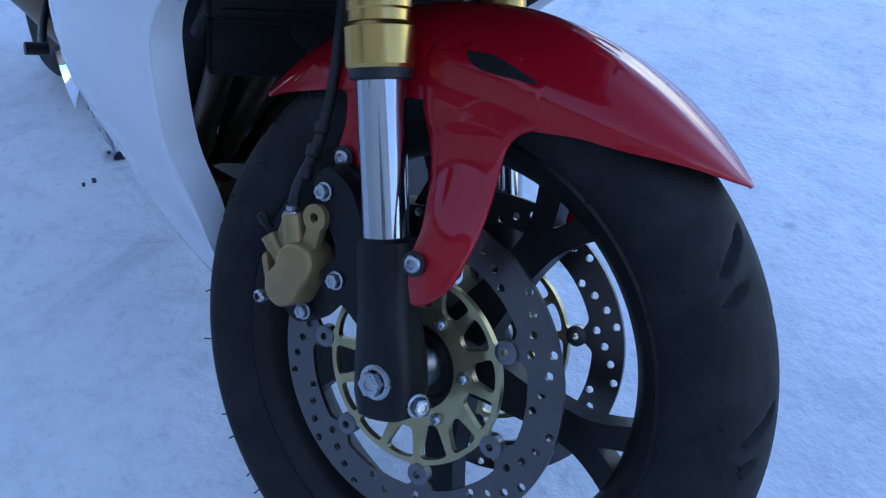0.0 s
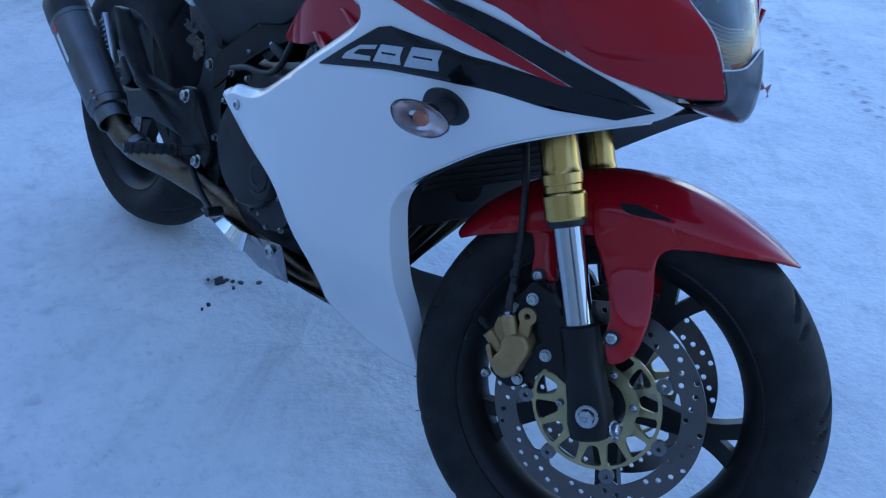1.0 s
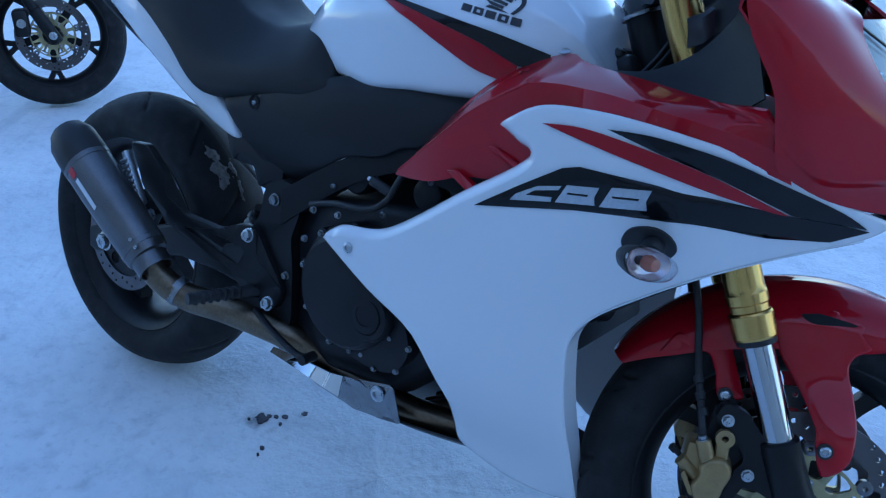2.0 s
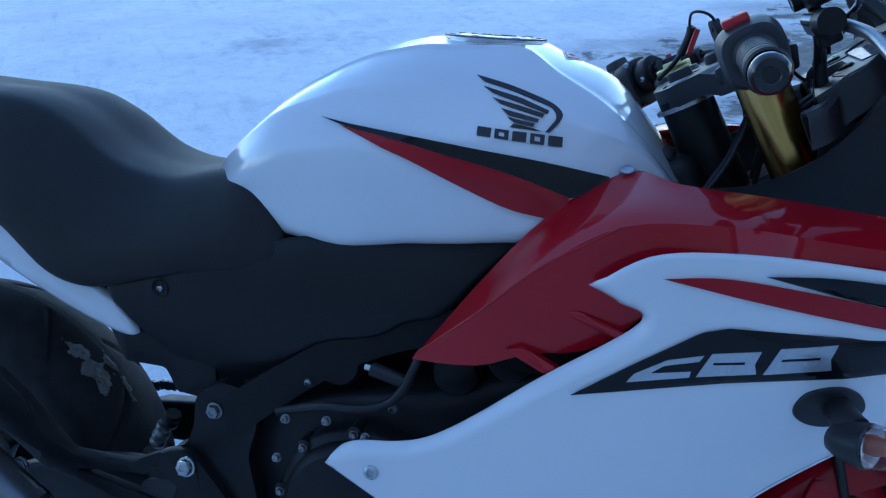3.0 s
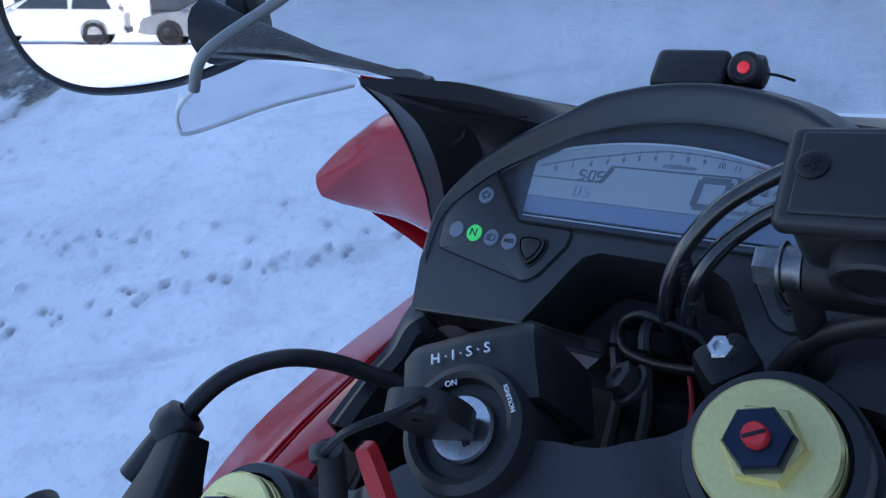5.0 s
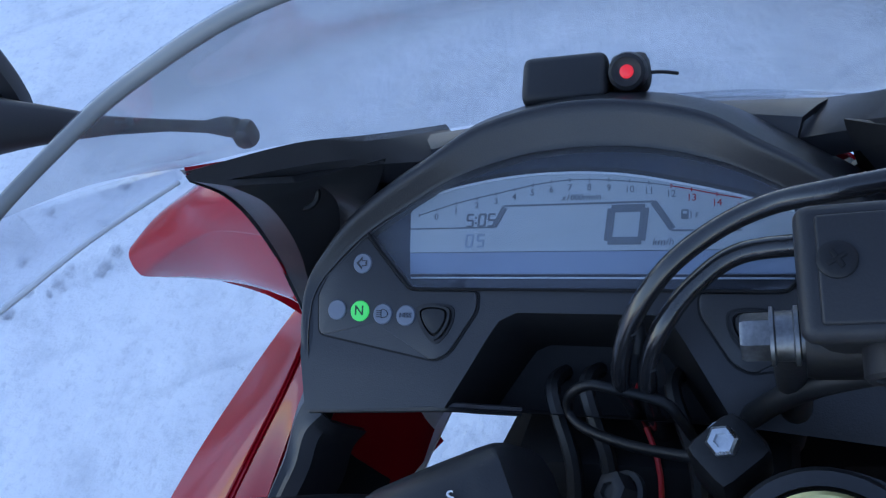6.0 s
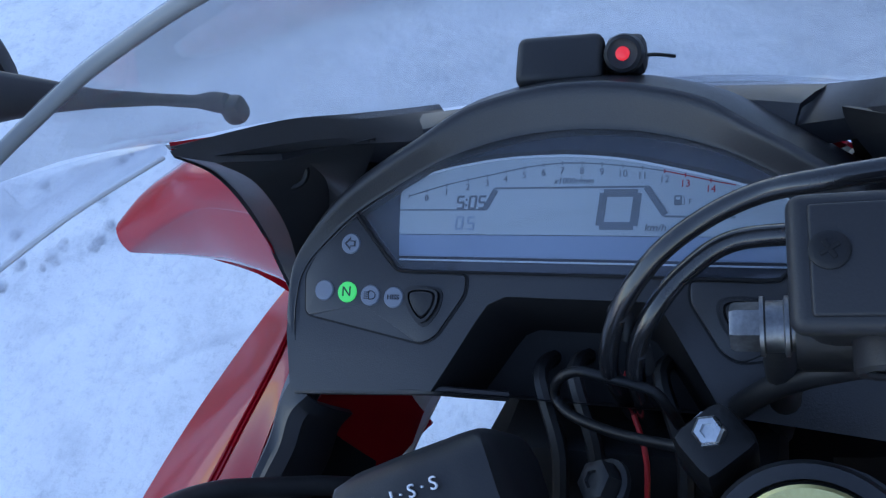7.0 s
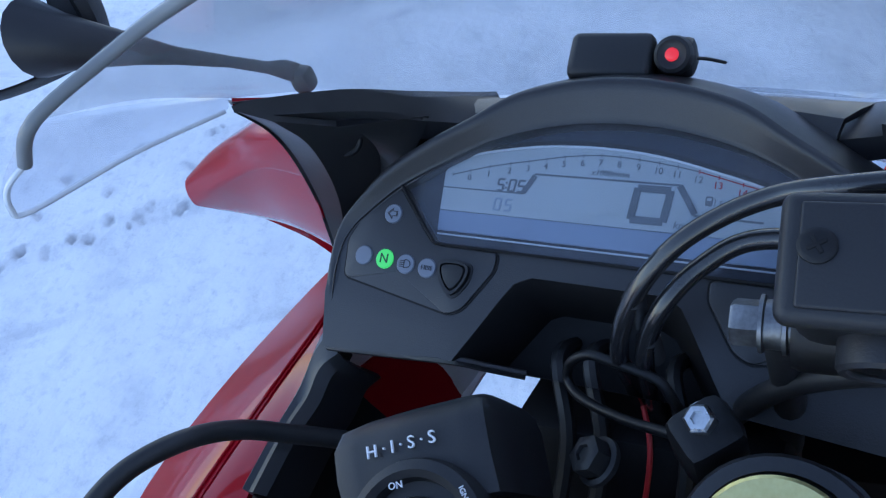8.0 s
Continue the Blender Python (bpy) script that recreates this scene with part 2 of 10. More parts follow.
def inside(q, loops):
    x, y = q
    odd = False
    for lp in loops:
        for (x0, y0), (x1, y1) in zip(lp, lp[1:] + lp[:1]):
            if (y0 > y) != (y1 > y) and x < (x1 - x0) * (y - y0) / (y1 - y0) + x0:
                odd = not odd
    return odd


def dist_to(q, loops):
    best = 9.0
    for lp in loops:
        a = np.array(lp)
        b = np.roll(a, -1, 0)
        d = b - a
        t = np.clip(((q - a) * d).sum(1) / np.maximum((d * d).sum(1), 1e-12), 0, 1)
        best = min(best, float(np.hypot(*(a + t[:, None] * d - q).T).min()))
    return best


def region(loops, grid=0.0, inset=()):
    """Triangles of the area between loops (holes by even and odd), with inner points for bending it."""
    from mathutils.geometry import delaunay_2d_cdt
    loops = [[(float(x), float(y)) for x, y in lp] for lp in loops]
    pts, edges = [], []
    for lp in loops:
        s = len(pts)
        pts += [Vector(q) for q in lp]
        edges += [(s + i, s + (i + 1) % len(lp)) for i in range(len(lp))]
    for off in inset:
        for lp in loops:
            a = np.array(lp)
            t = np.roll(a, -1, 0) - np.roll(a, 1, 0)
            t /= np.maximum(np.hypot(*t.T), 1e-9)[:, None]
            for s in (1, -1):
                for q in a + s * off * np.stack([-t[:, 1], t[:, 0]], 1):
                    if inside(q, loops) and dist_to(q, loops) > 0.85 * off:
                        pts.append(Vector(q))
    if grid > 0:
        lo, hi = np.min([q for lp in loops for q in lp], 0), np.max([q for lp in loops for q in lp], 0)
        keep = max(inset, default=0) + 0.35 * grid
        for i, x in enumerate(np.arange(lo[0] + grid / 2, hi[0], grid)):
            for y in np.arange(lo[1] + grid * (0.25 + 0.5 * (i % 2)), hi[1], grid):
                if inside((x, y), loops) and dist_to((x, y), loops) > keep:
                    pts.append(Vector((x, y)))
    v, _, f, *_ = delaunay_2d_cdt(pts, edges, [], 0, 1e-7)
    v = [tuple(q) for q in v]
    tris = [t for t in f if inside(np.mean([v[i] for i in t], 0), loops)]
    return v, tris


def plate(bm, loops, h0, h1, M=None, curve=None, grid=0.0):
    """A flat piece of the outline (loops) between the heights h0 and h1. curve(u, v): lifts it."""
    M = M or Matrix()
    v, tris = region(loops, grid)
    z = [curve(*q) if curve else 0.0 for q in v]
    lo = [bm.verts.new(M @ Vector((*q, h0 + k))) for q, k in zip(v, z)]
    hi = [bm.verts.new(M @ Vector((*q, h1 + k))) for q, k in zip(v, z)]
    seen = {}
    for t in tris:
        bm.faces.new([hi[i] for i in t])
        bm.faces.new([lo[i] for i in reversed(t)])
        for a, b in zip(t, t[1:] + t[:1]):
            seen[(a, b)] = True
    for a, b in list(seen):
        if (b, a) not in seen:
            bm.faces.new((hi[b], hi[a], lo[a], lo[b]))
    return bm


def skin(bm, loops, surf, thick=0.004, grid=0.02, roll=0.004, M=None, extra=()):
    """A shell of the outline (loops), laid on surf(u, v) -> point, with rolled edges. Its back lies thick behind it."""
    M = M or Matrix()
    v, tris = region(loops, grid, ((roll * 0.3, roll) if roll else ()) + tuple(extra))
    eps = 1e-3
    front, back = [], []
    for u, w in v:
        p = Vector(surf(u, w))
        nrm = (Vector(surf(u + eps, w)) - Vector(surf(u - eps, w))).cross(Vector(surf(u, w + eps)) - Vector(surf(u, w - eps))).normalized()
        d = dist_to((u, w), loops)
        sink = roll * (1 - math.sqrt(max(0.0, 1 - (1 - d / roll) ** 2))) if roll and d < roll else 0.0
        front.append(bm.verts.new(M @ (p - nrm * min(sink, thick * 0.8))))
        back.append(bm.verts.new(M @ (p - nrm * thick)))
    seen = {}
    for t in tris:
        bm.faces.new([front[i] for i in t])
        bm.faces.new([back[i] for i in reversed(t)])
        for a, b in zip(t, t[1:] + t[:1]):
            seen[(a, b)] = True
    for a, b in list(seen):
        if (b, a) not in seen:
            bm.faces.new((front[b], front[a], back[a], back[b]))
    return bm


def loft(bm, rings, closed=True, caps=True):
    """Skins a row of sections, each a list of as many points."""
    vs = [[bm.verts.new(Vector(q)) for q in r] for r in rings]
    n = len(vs[0])
    for a, b in zip(vs, vs[1:]):
        for k in range(n if closed else n - 1):
            bm.faces.new((a[k], a[(k + 1) % n], b[(k + 1) % n], b[k]))
    if caps and closed:
        bm.faces.new(vs[0])
        bm.faces.new(vs[-1])
    return bm


def sheet(bm, rows, thick=0.004, per=4, per2=4):
    """A shell through a grid of points (rows of points), smooth both ways, with a back."""
    rows = [crom(r, per) for r in rows]
    cols = [crom([r[k] for r in rows], per2) for k in range(len(rows[0]))]
    g = np.array(cols)
    du, dv = np.gradient(g, axis=0), np.gradient(g, axis=1)
    nr = np.cross(du, dv)
    nr /= np.maximum(np.linalg.norm(nr, axis=2, keepdims=True), 1e-9)
    a, b = g.shape[:2]
    f = [[bm.verts.new(Vector(g[i, j])) for j in range(b)] for i in range(a)]
    k = [[bm.verts.new(Vector(g[i, j] - thick * nr[i, j])) for j in range(b)] for i in range(a)]
    for i in range(a - 1):
        for j in range(b - 1):
            bm.faces.new((f[i][j], f[i + 1][j], f[i + 1][j + 1], f[i][j + 1]))
            bm.faces.new((k[i][j], k[i][j + 1], k[i + 1][j + 1], k[i + 1][j]))
    for i in range(a - 1):
        bm.faces.new((f[i][0], k[i][0], k[i + 1][0], f[i + 1][0]))
        bm.faces.new((f[i][-1], f[i + 1][-1], k[i + 1][-1], k[i][-1]))
    for j in range(b - 1):
        bm.faces.new((f[0][j], f[0][j + 1], k[0][j + 1], k[0][j]))
        bm.faces.new((f[-1][j], k[-1][j], k[-1][j + 1], f[-1][j + 1]))
    return bm


def rbox(bm, sx, sy, sz, M=None, bevel=0.004, seg=2):
    """A box with rounded edges, centred."""
    b2 = bmesh.new()
    bmesh.ops.create_cube(b2, size=1.0)
    bmesh.ops.scale(b2, vec=(sx, sy, sz), verts=b2.verts)
    bmesh.ops.bevel(b2, geom=b2.edges[:] + b2.verts[:], offset=min(bevel, 0.45 * min(sx, sy, sz)), segments=seg, profile=0.5, affect="EDGES")
    return merge(bm, b2, M)


def merge(bm, b2, M=None):
    if M is not None:
        b2.transform(M)
    b2.verts.index_update()
    idx = {}
    for v in b2.verts:
        idx[v.index] = bm.verts.new(v.co)
    for f in b2.faces:
        bm.faces.new([idx[v.index] for v in f.verts])
    b2.free()
    return bm


def circle(r, n=24, cx=0.0, cy=0.0, a0=0.0):
    return [(cx + r * math.cos(a0 + 2 * math.pi * k / n), cy + r * math.sin(a0 + 2 * math.pi * k / n)) for k in range(n)]


def rounded(pts, r, seg=4):
    """A polygon with its corners rounded."""
    out = []
    n = len(pts)
    for i in range(n):
        a, b, c = (np.array(pts[(i + k) % n], float) for k in (-1, 0, 1))
        la, lc = np.linalg.norm(a - b), np.linalg.norm(c - b)
        rr = min(r, 0.45 * la, 0.45 * lc)
        p, q = b + (a - b) / la * rr, b + (c - b) / lc * rr
        for k in range(seg + 1):
            t = k / seg
            out.append(tuple((1 - t) ** 2 * p + 2 * t * (1 - t) * b + t * t * q))
    return out


def aim(at, axis, twist=0.0):
    """A pose at a point whose z goes along axis."""
    return Matrix.Translation(at) @ Vector(axis).to_track_quat("Z", "Y").to_matrix().to_4x4() @ Matrix.Rotation(radians(twist), 4, "Z")


def bolt(bm, at, axis, r=0.008, h=0.006, kind="hex"):
    """A bolt head: hexagon with a washer face, or a button head with a socket."""
    M = aim(at, axis)
    if kind == "hex":
        lathe(bm, [(0, 0), (r * 1.25, 0), (r * 1.25, h * 0.22), (r * 1.02, h * 0.3)], M, 20)
        b2 = bmesh.new()
        lathe(b2, [(r * 0.98, h * 0.2), (r * 0.98, h * 0.92), (r * 0.8, h), (r * 0.45, h), (r * 0.4, h * 0.86), (0, h * 0.86)], None, 6)
        merge(bm, b2, M)
    else:
        lathe(bm, [(r, 0), (r, h * 0.4), (r * 0.85, h * 0.8), (r * 0.55, h)], M, 20)
        b2 = bmesh.new()
        lathe(b2, [(r * 0.55, h), (r * 0.48, h), (r * 0.44, h * 0.3), (0, h * 0.3)], None, 6)
        merge(bm, b2, M)
    return bm


def text_bm(s, size, M, depth=0.0004, font_shear=0.0):
    """Raised lettering in the built-in font, centred."""
    cu = bpy.data.curves.new("lettering", "FONT")
    cu.body, cu.size, cu.extrude, cu.shear = s, size, depth, font_shear
    cu.align_x, cu.align_y, cu.resolution_u = "CENTER", "CENTER", 3
    ob = new("lettering", cu)
    me = bpy.data.meshes.new_from_object(ob.evaluated_get(bpy.context.evaluated_depsgraph_get()))
    bm = bmesh.new()
    bm.from_mesh(me)
    bpy.data.objects.remove(ob)
    bpy.data.meshes.remove(me)
    bm.transform(M)
    return bm


def thing(name, M, label, category, group="", kind=""):
    """The Empty at the base of a thing."""
    e = new(name)
    e.matrix_world = M
    e.empty_display_size = 0.1
    return tagged(e, label, category, group, kind)


# ---- ground: trodden snow with bare asphalt showing ----
def ground_material():
    m = bpy.data.materials.new("snow_and_asphalt")
    m.use_nodes = True
    N, LK = m.node_tree.nodes, m.node_tree.links
    b = N["Principled BSDF"]
    co = N.new("ShaderNodeTexCoord").outputs["Object"]

    def nz(scale, detail=6.0, rough=0.55):
        n = N.new("ShaderNodeTexNoise")
        n.inputs["Scale"].default_value, n.inputs["Detail"].default_value, n.inputs["Roughness"].default_value = scale, detail, rough
        LK.new(co, n.inputs["Vector"])
        return n.outputs["Fac"]

    def math_(op, a, c):
        n = N.new("ShaderNodeMath")
        n.operation = op
        for k, v in enumerate((a, c)):
            if isinstance(v, (int, float)):
                n.inputs[k].default_value = v
            else:
                LK.new(v, n.inputs[k])
        return n.outputs[0]

    def ramp(v, lo, hi, a=0.0, c=1.0):
        n = N.new("ShaderNodeMapRange")
        n.interpolation_type = "SMOOTHSTEP"
        for k, q in enumerate((lo, hi, a, c)):
            n.inputs[k + 1].default_value = q
        LK.new(v, n.inputs[0])
        return n.outputs[0]

    def mixc(fac, a, c):
        n = N.new("ShaderNodeMixRGB")
        LK.new(fac, n.inputs[0])
        for k, v in ((1, a), (2, c)):
            if isinstance(v, tuple):
                n.inputs[k].default_value = (*v, 1)
            else:
                LK.new(v, n.inputs[k])
        return n.outputs[0]
    bare = N.new("ShaderNodeAttribute")
    bare.attribute_name = "bare"
    bare = bare.outputs["Fac"]
    dirt = N.new("ShaderNodeAttribute")
    dirt.attribute_name = "dirt"
    dirt = dirt.outputs["Fac"]
    edge = math_("ADD", bare, math_("MULTIPLY", math_("SUBTRACT", nz(4.5, 10.0, 0.68), 0.52), 1.7))
    asphalt = ramp(edge, 0.5, 0.68)
    snow = mixc(ramp(nz(1.3, 5.0), 0.35, 0.7), (0.86, 0.87, 0.89), (0.74, 0.76, 0.79))
    snow = mixc(ramp(nz(9.0, 8.0, 0.72), 0.46, 0.72, 0.0, 0.42), snow, (0.5, 0.53, 0.57))
    snow = mixc(math_("MULTIPLY", ramp(nz(26.0, 6.0, 0.7), 0.6, 0.74), ramp(nz(0.9, 4.0), 0.42, 0.65, 0.0, 0.4)), snow, (0.2, 0.2, 0.21))
    mp = N.new("ShaderNodeMapping")
    mp.inputs["Scale"].default_value = (1.2, 9.0, 1.0)
    turn = N.new("ShaderNodeMapping")
    turn.inputs["Rotation"].default_value = (0, 0, radians(52))
    LK.new(co, turn.inputs["Vector"])
    LK.new(turn.outputs[0], mp.inputs["Vector"])
    st = N.new("ShaderNodeTexNoise")
    st.inputs["Scale"].default_value, st.inputs["Detail"].default_value, st.inputs["Roughness"].default_value = 1.0, 7.0, 0.6
    LK.new(mp.outputs[0], st.inputs["Vector"])
    snow = mixc(math_("MULTIPLY", ramp(st.outputs["Fac"], 0.52, 0.72), ramp(nz(1.7, 4.0), 0.4, 0.65, 0.1, 0.5)), snow, (0.42, 0.45, 0.5))
    snow = mixc(ramp(nz(48.0, 7.0, 0.7), 0.5, 0.72, 0.0, 0.35), snow, (0.45, 0.48, 0.52))
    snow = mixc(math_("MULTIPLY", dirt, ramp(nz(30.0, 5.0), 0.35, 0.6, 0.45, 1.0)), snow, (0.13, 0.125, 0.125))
    halo = math_("ADD", bare, math_("MULTIPLY", math_("SUBTRACT", nz(2.1, 7.0, 0.62), 0.5), 0.9))
    snow = mixc(ramp(halo, 0.12, 0.62, 0.0, 0.72), snow, (0.3, 0.315, 0.34))
    wet = mixc(ramp(nz(60.0, 4.0), 0.4, 0.65), (0.04, 0.04, 0.042), (0.09, 0.09, 0.09))
    wet = mixc(ramp(nz(5.0, 6.0), 0.45, 0.7, 0.0, 0.6), wet, (0.16, 0.165, 0.17))
    LK.new(mixc(asphalt, snow, wet), b.inputs["Base Color"])
    rg = N.new("ShaderNodeMix")
    rg.data_type = "FLOAT"
    LK.new(asphalt, rg.inputs[0])
    rg.inputs[2].default_value, rg.inputs[3].default_value = 0.62, 0.5
    LK.new(rg.outputs[0], b.inputs["Roughness"])
    b.inputs["Specular IOR Level"].default_value = 0.35
    bp = N.new("ShaderNodeBump")
    bp.inputs["Strength"].default_value, bp.inputs["Distance"].default_value = 0.5, 0.022
    h = math_("ADD", math_("MULTIPLY", nz(7.0, 8.0, 0.6), 1.0), math_("ADD", math_("MULTIPLY", nz(60.0, 5.0), 0.3), math_("MULTIPLY", nz(22.0, 5.0, 0.65), 0.35)))
    LK.new(math_("SUBTRACT", h, math_("MULTIPLY", asphalt, 0.7)), bp.inputs["Height"])
    LK.new(bp.outputs[0], b.inputs["Normal"])
    return m


# bare patches: x, y, half length, half width, turn (degrees)
BARE = [(0.86, 4.12, 0.85, 0.42, 5), (1.72, 3.16, 0.34, 0.22, 45), (1.02, 3.4, 0.2, 0.08, 25), (1.0, 4.12, 0.62, 0.34, 12), (1.55, 4.35, 0.5, 0.32, 10), (0.5, 4.0, 0.25, 0.12, 15), (1.62, 3.05, 0.32, 0.13, 62), (1.48, 2.58, 0.13, 0.05, 15), (0.95, 3.27, 0.15, 0.1, 20), (0.85, 2.98, 0.13, 0.035, 12),
        (0.89, 5.2, 0.2, 0.08, 20), (2.2, 3.5, 0.45, 0.2, 35), (2.9, 4.0, 0.9, 0.4, 10), (1.9, 5.6, 0.9, 0.25, 10), (0.66, 2.8, 0.07, 0.03, 40), (0.52, 2.72, 0.06, 0.025, 60)]
# trodden trails of prints and scuffs: blurred pits of x, y, radius, depth of soiling
PITS = []
_r = random.Random(4)


def trail(p, q, n, wide, size, dark):
    for k in range(n):
        t = (k + _r.uniform(-0.25, 0.25)) / n
        cx, cy = p[0] + (q[0] - p[0]) * t, p[1] + (q[1] - p[1]) * t
        s = wide if k % 2 else -wide
        d = Vector((-(q[1] - p[1]), q[0] - p[0])).normalized()
        cx, cy = cx + d.x * s + _r.uniform(-0.01, 0.01), cy + d.y * s + _r.uniform(-0.01, 0.01)
        for j in range(_r.choice((2, 3, 3))):
            PITS.append((cx + _r.uniform(-0.016, 0.016), cy + _r.uniform(-0.016, 0.016), size * _r.uniform(0.5, 1.1), dark * _r.uniform(0.5, 1.2)))


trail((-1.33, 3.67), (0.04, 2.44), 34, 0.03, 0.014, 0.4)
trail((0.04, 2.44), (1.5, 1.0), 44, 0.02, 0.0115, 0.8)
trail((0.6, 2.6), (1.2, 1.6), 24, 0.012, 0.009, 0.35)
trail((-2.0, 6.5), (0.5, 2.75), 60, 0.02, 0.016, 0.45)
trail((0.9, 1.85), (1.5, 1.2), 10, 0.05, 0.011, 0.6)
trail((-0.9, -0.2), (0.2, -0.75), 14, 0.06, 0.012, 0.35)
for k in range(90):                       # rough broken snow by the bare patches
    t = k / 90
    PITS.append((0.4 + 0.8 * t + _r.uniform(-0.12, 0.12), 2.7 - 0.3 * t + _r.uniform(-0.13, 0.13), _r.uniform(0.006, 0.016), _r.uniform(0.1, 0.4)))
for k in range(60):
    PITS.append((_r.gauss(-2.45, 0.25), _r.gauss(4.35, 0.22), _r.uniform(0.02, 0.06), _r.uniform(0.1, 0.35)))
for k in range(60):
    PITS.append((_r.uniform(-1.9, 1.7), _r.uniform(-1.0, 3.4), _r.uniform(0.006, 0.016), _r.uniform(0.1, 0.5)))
SPOTS = [(-0.335, -0.02, 0.016), (-0.318, -0.03, 0.009), (-0.285, -0.035, 0.007), (-0.24, -0.035, 0.007)]


def fine_lines(lo, a, b, hi, coarse, fine, far):
    inner = list(np.arange(lo, a, coarse)) + list(np.arange(a, b, fine)) + list(np.arange(b, hi, coarse))
    out, s, q = [], coarse, hi
    while q < far:
        out.append(q)
        s *= 1.22
        q += s
    pre, s, q = [], coarse, lo
    while q > -far:
        s *= 1.22
        q -= s
        pre.append(q)
    return pre[::-1] + inner + out


xs, ys = fine_lines(-3.2, -0.6, 1.9, 3.2, 0.026, 0.0105, 600.0), fine_lines(-1.3, 1.0, 3.2, 5.6, 0.026, 0.0105, 600.0)
gx, gy = np.meshgrid(np.array(xs), np.array(ys), indexing="ij")
gz, bare, dirt = np.zeros_like(gx), np.zeros_like(gx), np.zeros_like(gx)
for px, py, a, b_, turn in BARE:
    c, s = math.cos(radians(turn)), math.sin(radians(turn))
    u, v = ((gx - px) * c + (gy - py) * s) / (1.25 * a), (-(gx - px) * s + (gy - py) * c) / (1.3 * b_)
    bare = np.maximum(bare, 1.0 - 0.5 * np.sqrt(u * u + v * v))
# thin snow round the bare patches: x, y, half length, half width, turn, thinness
for px, py, a, b_, turn, peak in ((0.95, 3.2, 0.75, 0.35, 10, 0.68), (1.75, 2.85, 0.5, 0.3, 40, 0.66), (1.3, 4.3, 1.4, 0.75, 12, 0.74), (2.6, 3.8, 1.2, 0.6, 20, 0.68), (0.75, 2.65, 0.45, 0.14, -10, 0.5), (-2.45, 4.35, 0.4, 0.22, 20, 0.42)):
    c, s = math.cos(radians(turn)), math.sin(radians(turn))
    u, v = ((gx - px) * c + (gy - py) * s) / a, (-(gx - px) * s + (gy - py) * c) / b_
    bare = np.maximum(bare, peak - 0.3 * (u * u + v * v))
bare = np.clip(bare, 0, 1)
near = (np.abs(gx) < 4) & (np.abs(gy - 2) < 5)
ax, ay = np.array(xs), np.array(ys)
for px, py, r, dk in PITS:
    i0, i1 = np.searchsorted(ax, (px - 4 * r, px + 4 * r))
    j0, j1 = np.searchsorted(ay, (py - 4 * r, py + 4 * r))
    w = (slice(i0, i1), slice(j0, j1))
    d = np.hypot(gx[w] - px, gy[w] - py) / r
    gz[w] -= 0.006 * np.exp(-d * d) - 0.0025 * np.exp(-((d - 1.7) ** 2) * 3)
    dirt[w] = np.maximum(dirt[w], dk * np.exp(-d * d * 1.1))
for px, py, r in SPOTS:
    dirt = np.maximum(dirt, 1.3 * np.exp(-(np.hypot(gx - px, gy - py) / r) ** 2))
for i in range(gx.shape[0]):
    for j in range(gx.shape[1]):
        if near[i, j]:
            q = Vector((gx[i, j], gy[i, j], 0.0))
            gz[i, j] += 0.008 * noise.noise(q * 2.6) + 0.005 * noise.noise(q * 7.0 + Vector((5, 1, 0)))
gz -= 0.006 + 0.012 * np.clip(bare - 0.45, 0, 0.4)
me = bpy.data.meshes.new("ground")
na, nb = gx.shape
me.from_pydata(np.stack([gx, gy, gz], -1).reshape(-1, 3).tolist(), [], [(i * nb + j, (i + 1) * nb + j, (i + 1) * nb + j + 1, i * nb + j + 1) for i in range(na - 1) for j in range(nb - 1)])
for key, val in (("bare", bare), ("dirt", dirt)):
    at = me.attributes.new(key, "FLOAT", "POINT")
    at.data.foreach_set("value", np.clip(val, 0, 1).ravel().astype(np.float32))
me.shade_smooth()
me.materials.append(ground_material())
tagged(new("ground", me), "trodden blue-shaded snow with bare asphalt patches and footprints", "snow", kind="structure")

# ---- building out of view, added to keep the sun off the yard ----
CLAD = mat("grey_wall_cladding", (0.38, 0.39, 0.4), 0.7, grain=0.2, grain_scale=40, wear=0.5, wear_scale=0.6, wear_color=(0.3, 0.3, 0.31))
ROOF = mat("dark_roof_sheet", (0.12, 0.12, 0.13), 0.6, wear=0.4, wear_scale=1.0)
EDGE = Matrix.Translation((0, -4.9, 0)) @ Matrix.Rotation(radians(17.7), 4, "Z")
wall_b = bmesh.new()
rbox(wall_b, 46, 8, 6.0, EDGE @ pose(-6, -4, 3.0), 0.02)
shed = thing("shade_building", Matrix(), "long grey-clad building, out of view, added to shade the yard", "building")
part("wall", wall_b, CLAD, shed)
roof_b = bmesh.new()
rbox(roof_b, 46.6, 8.6, 0.25, EDGE @ pose(-6, -4, 6.13), 0.02)
part("roof", roof_b, ROOF, shed)
for k in range(8):
    wb = bmesh.new()
    rbox(wb, 2.2, 0.08, 1.3, EDGE @ pose(-26 + 5.2 * k, 0.03, 2.4), 0.01)
    w_ = part("window", wb, mat("window_glass", (0.03, 0.04, 0.05), 0.06), shed)
    fb = bmesh.new()
    for dx, dz, sx, sz in ((-1.12, 0, 0.08, 1.46), (1.12, 0, 0.08, 1.46), (0, 0.69, 2.3, 0.08), (0, -0.69, 2.3, 0.08), (0, 0, 0.06, 1.3)):
        rbox(fb, sx, 0.12, sz, EDGE @ pose(-26 + 5.2 * k + dx, 0.05, 2.4 + dz), 0.008)
    part("window_frame", fb, LABEL_WHITE, w_)


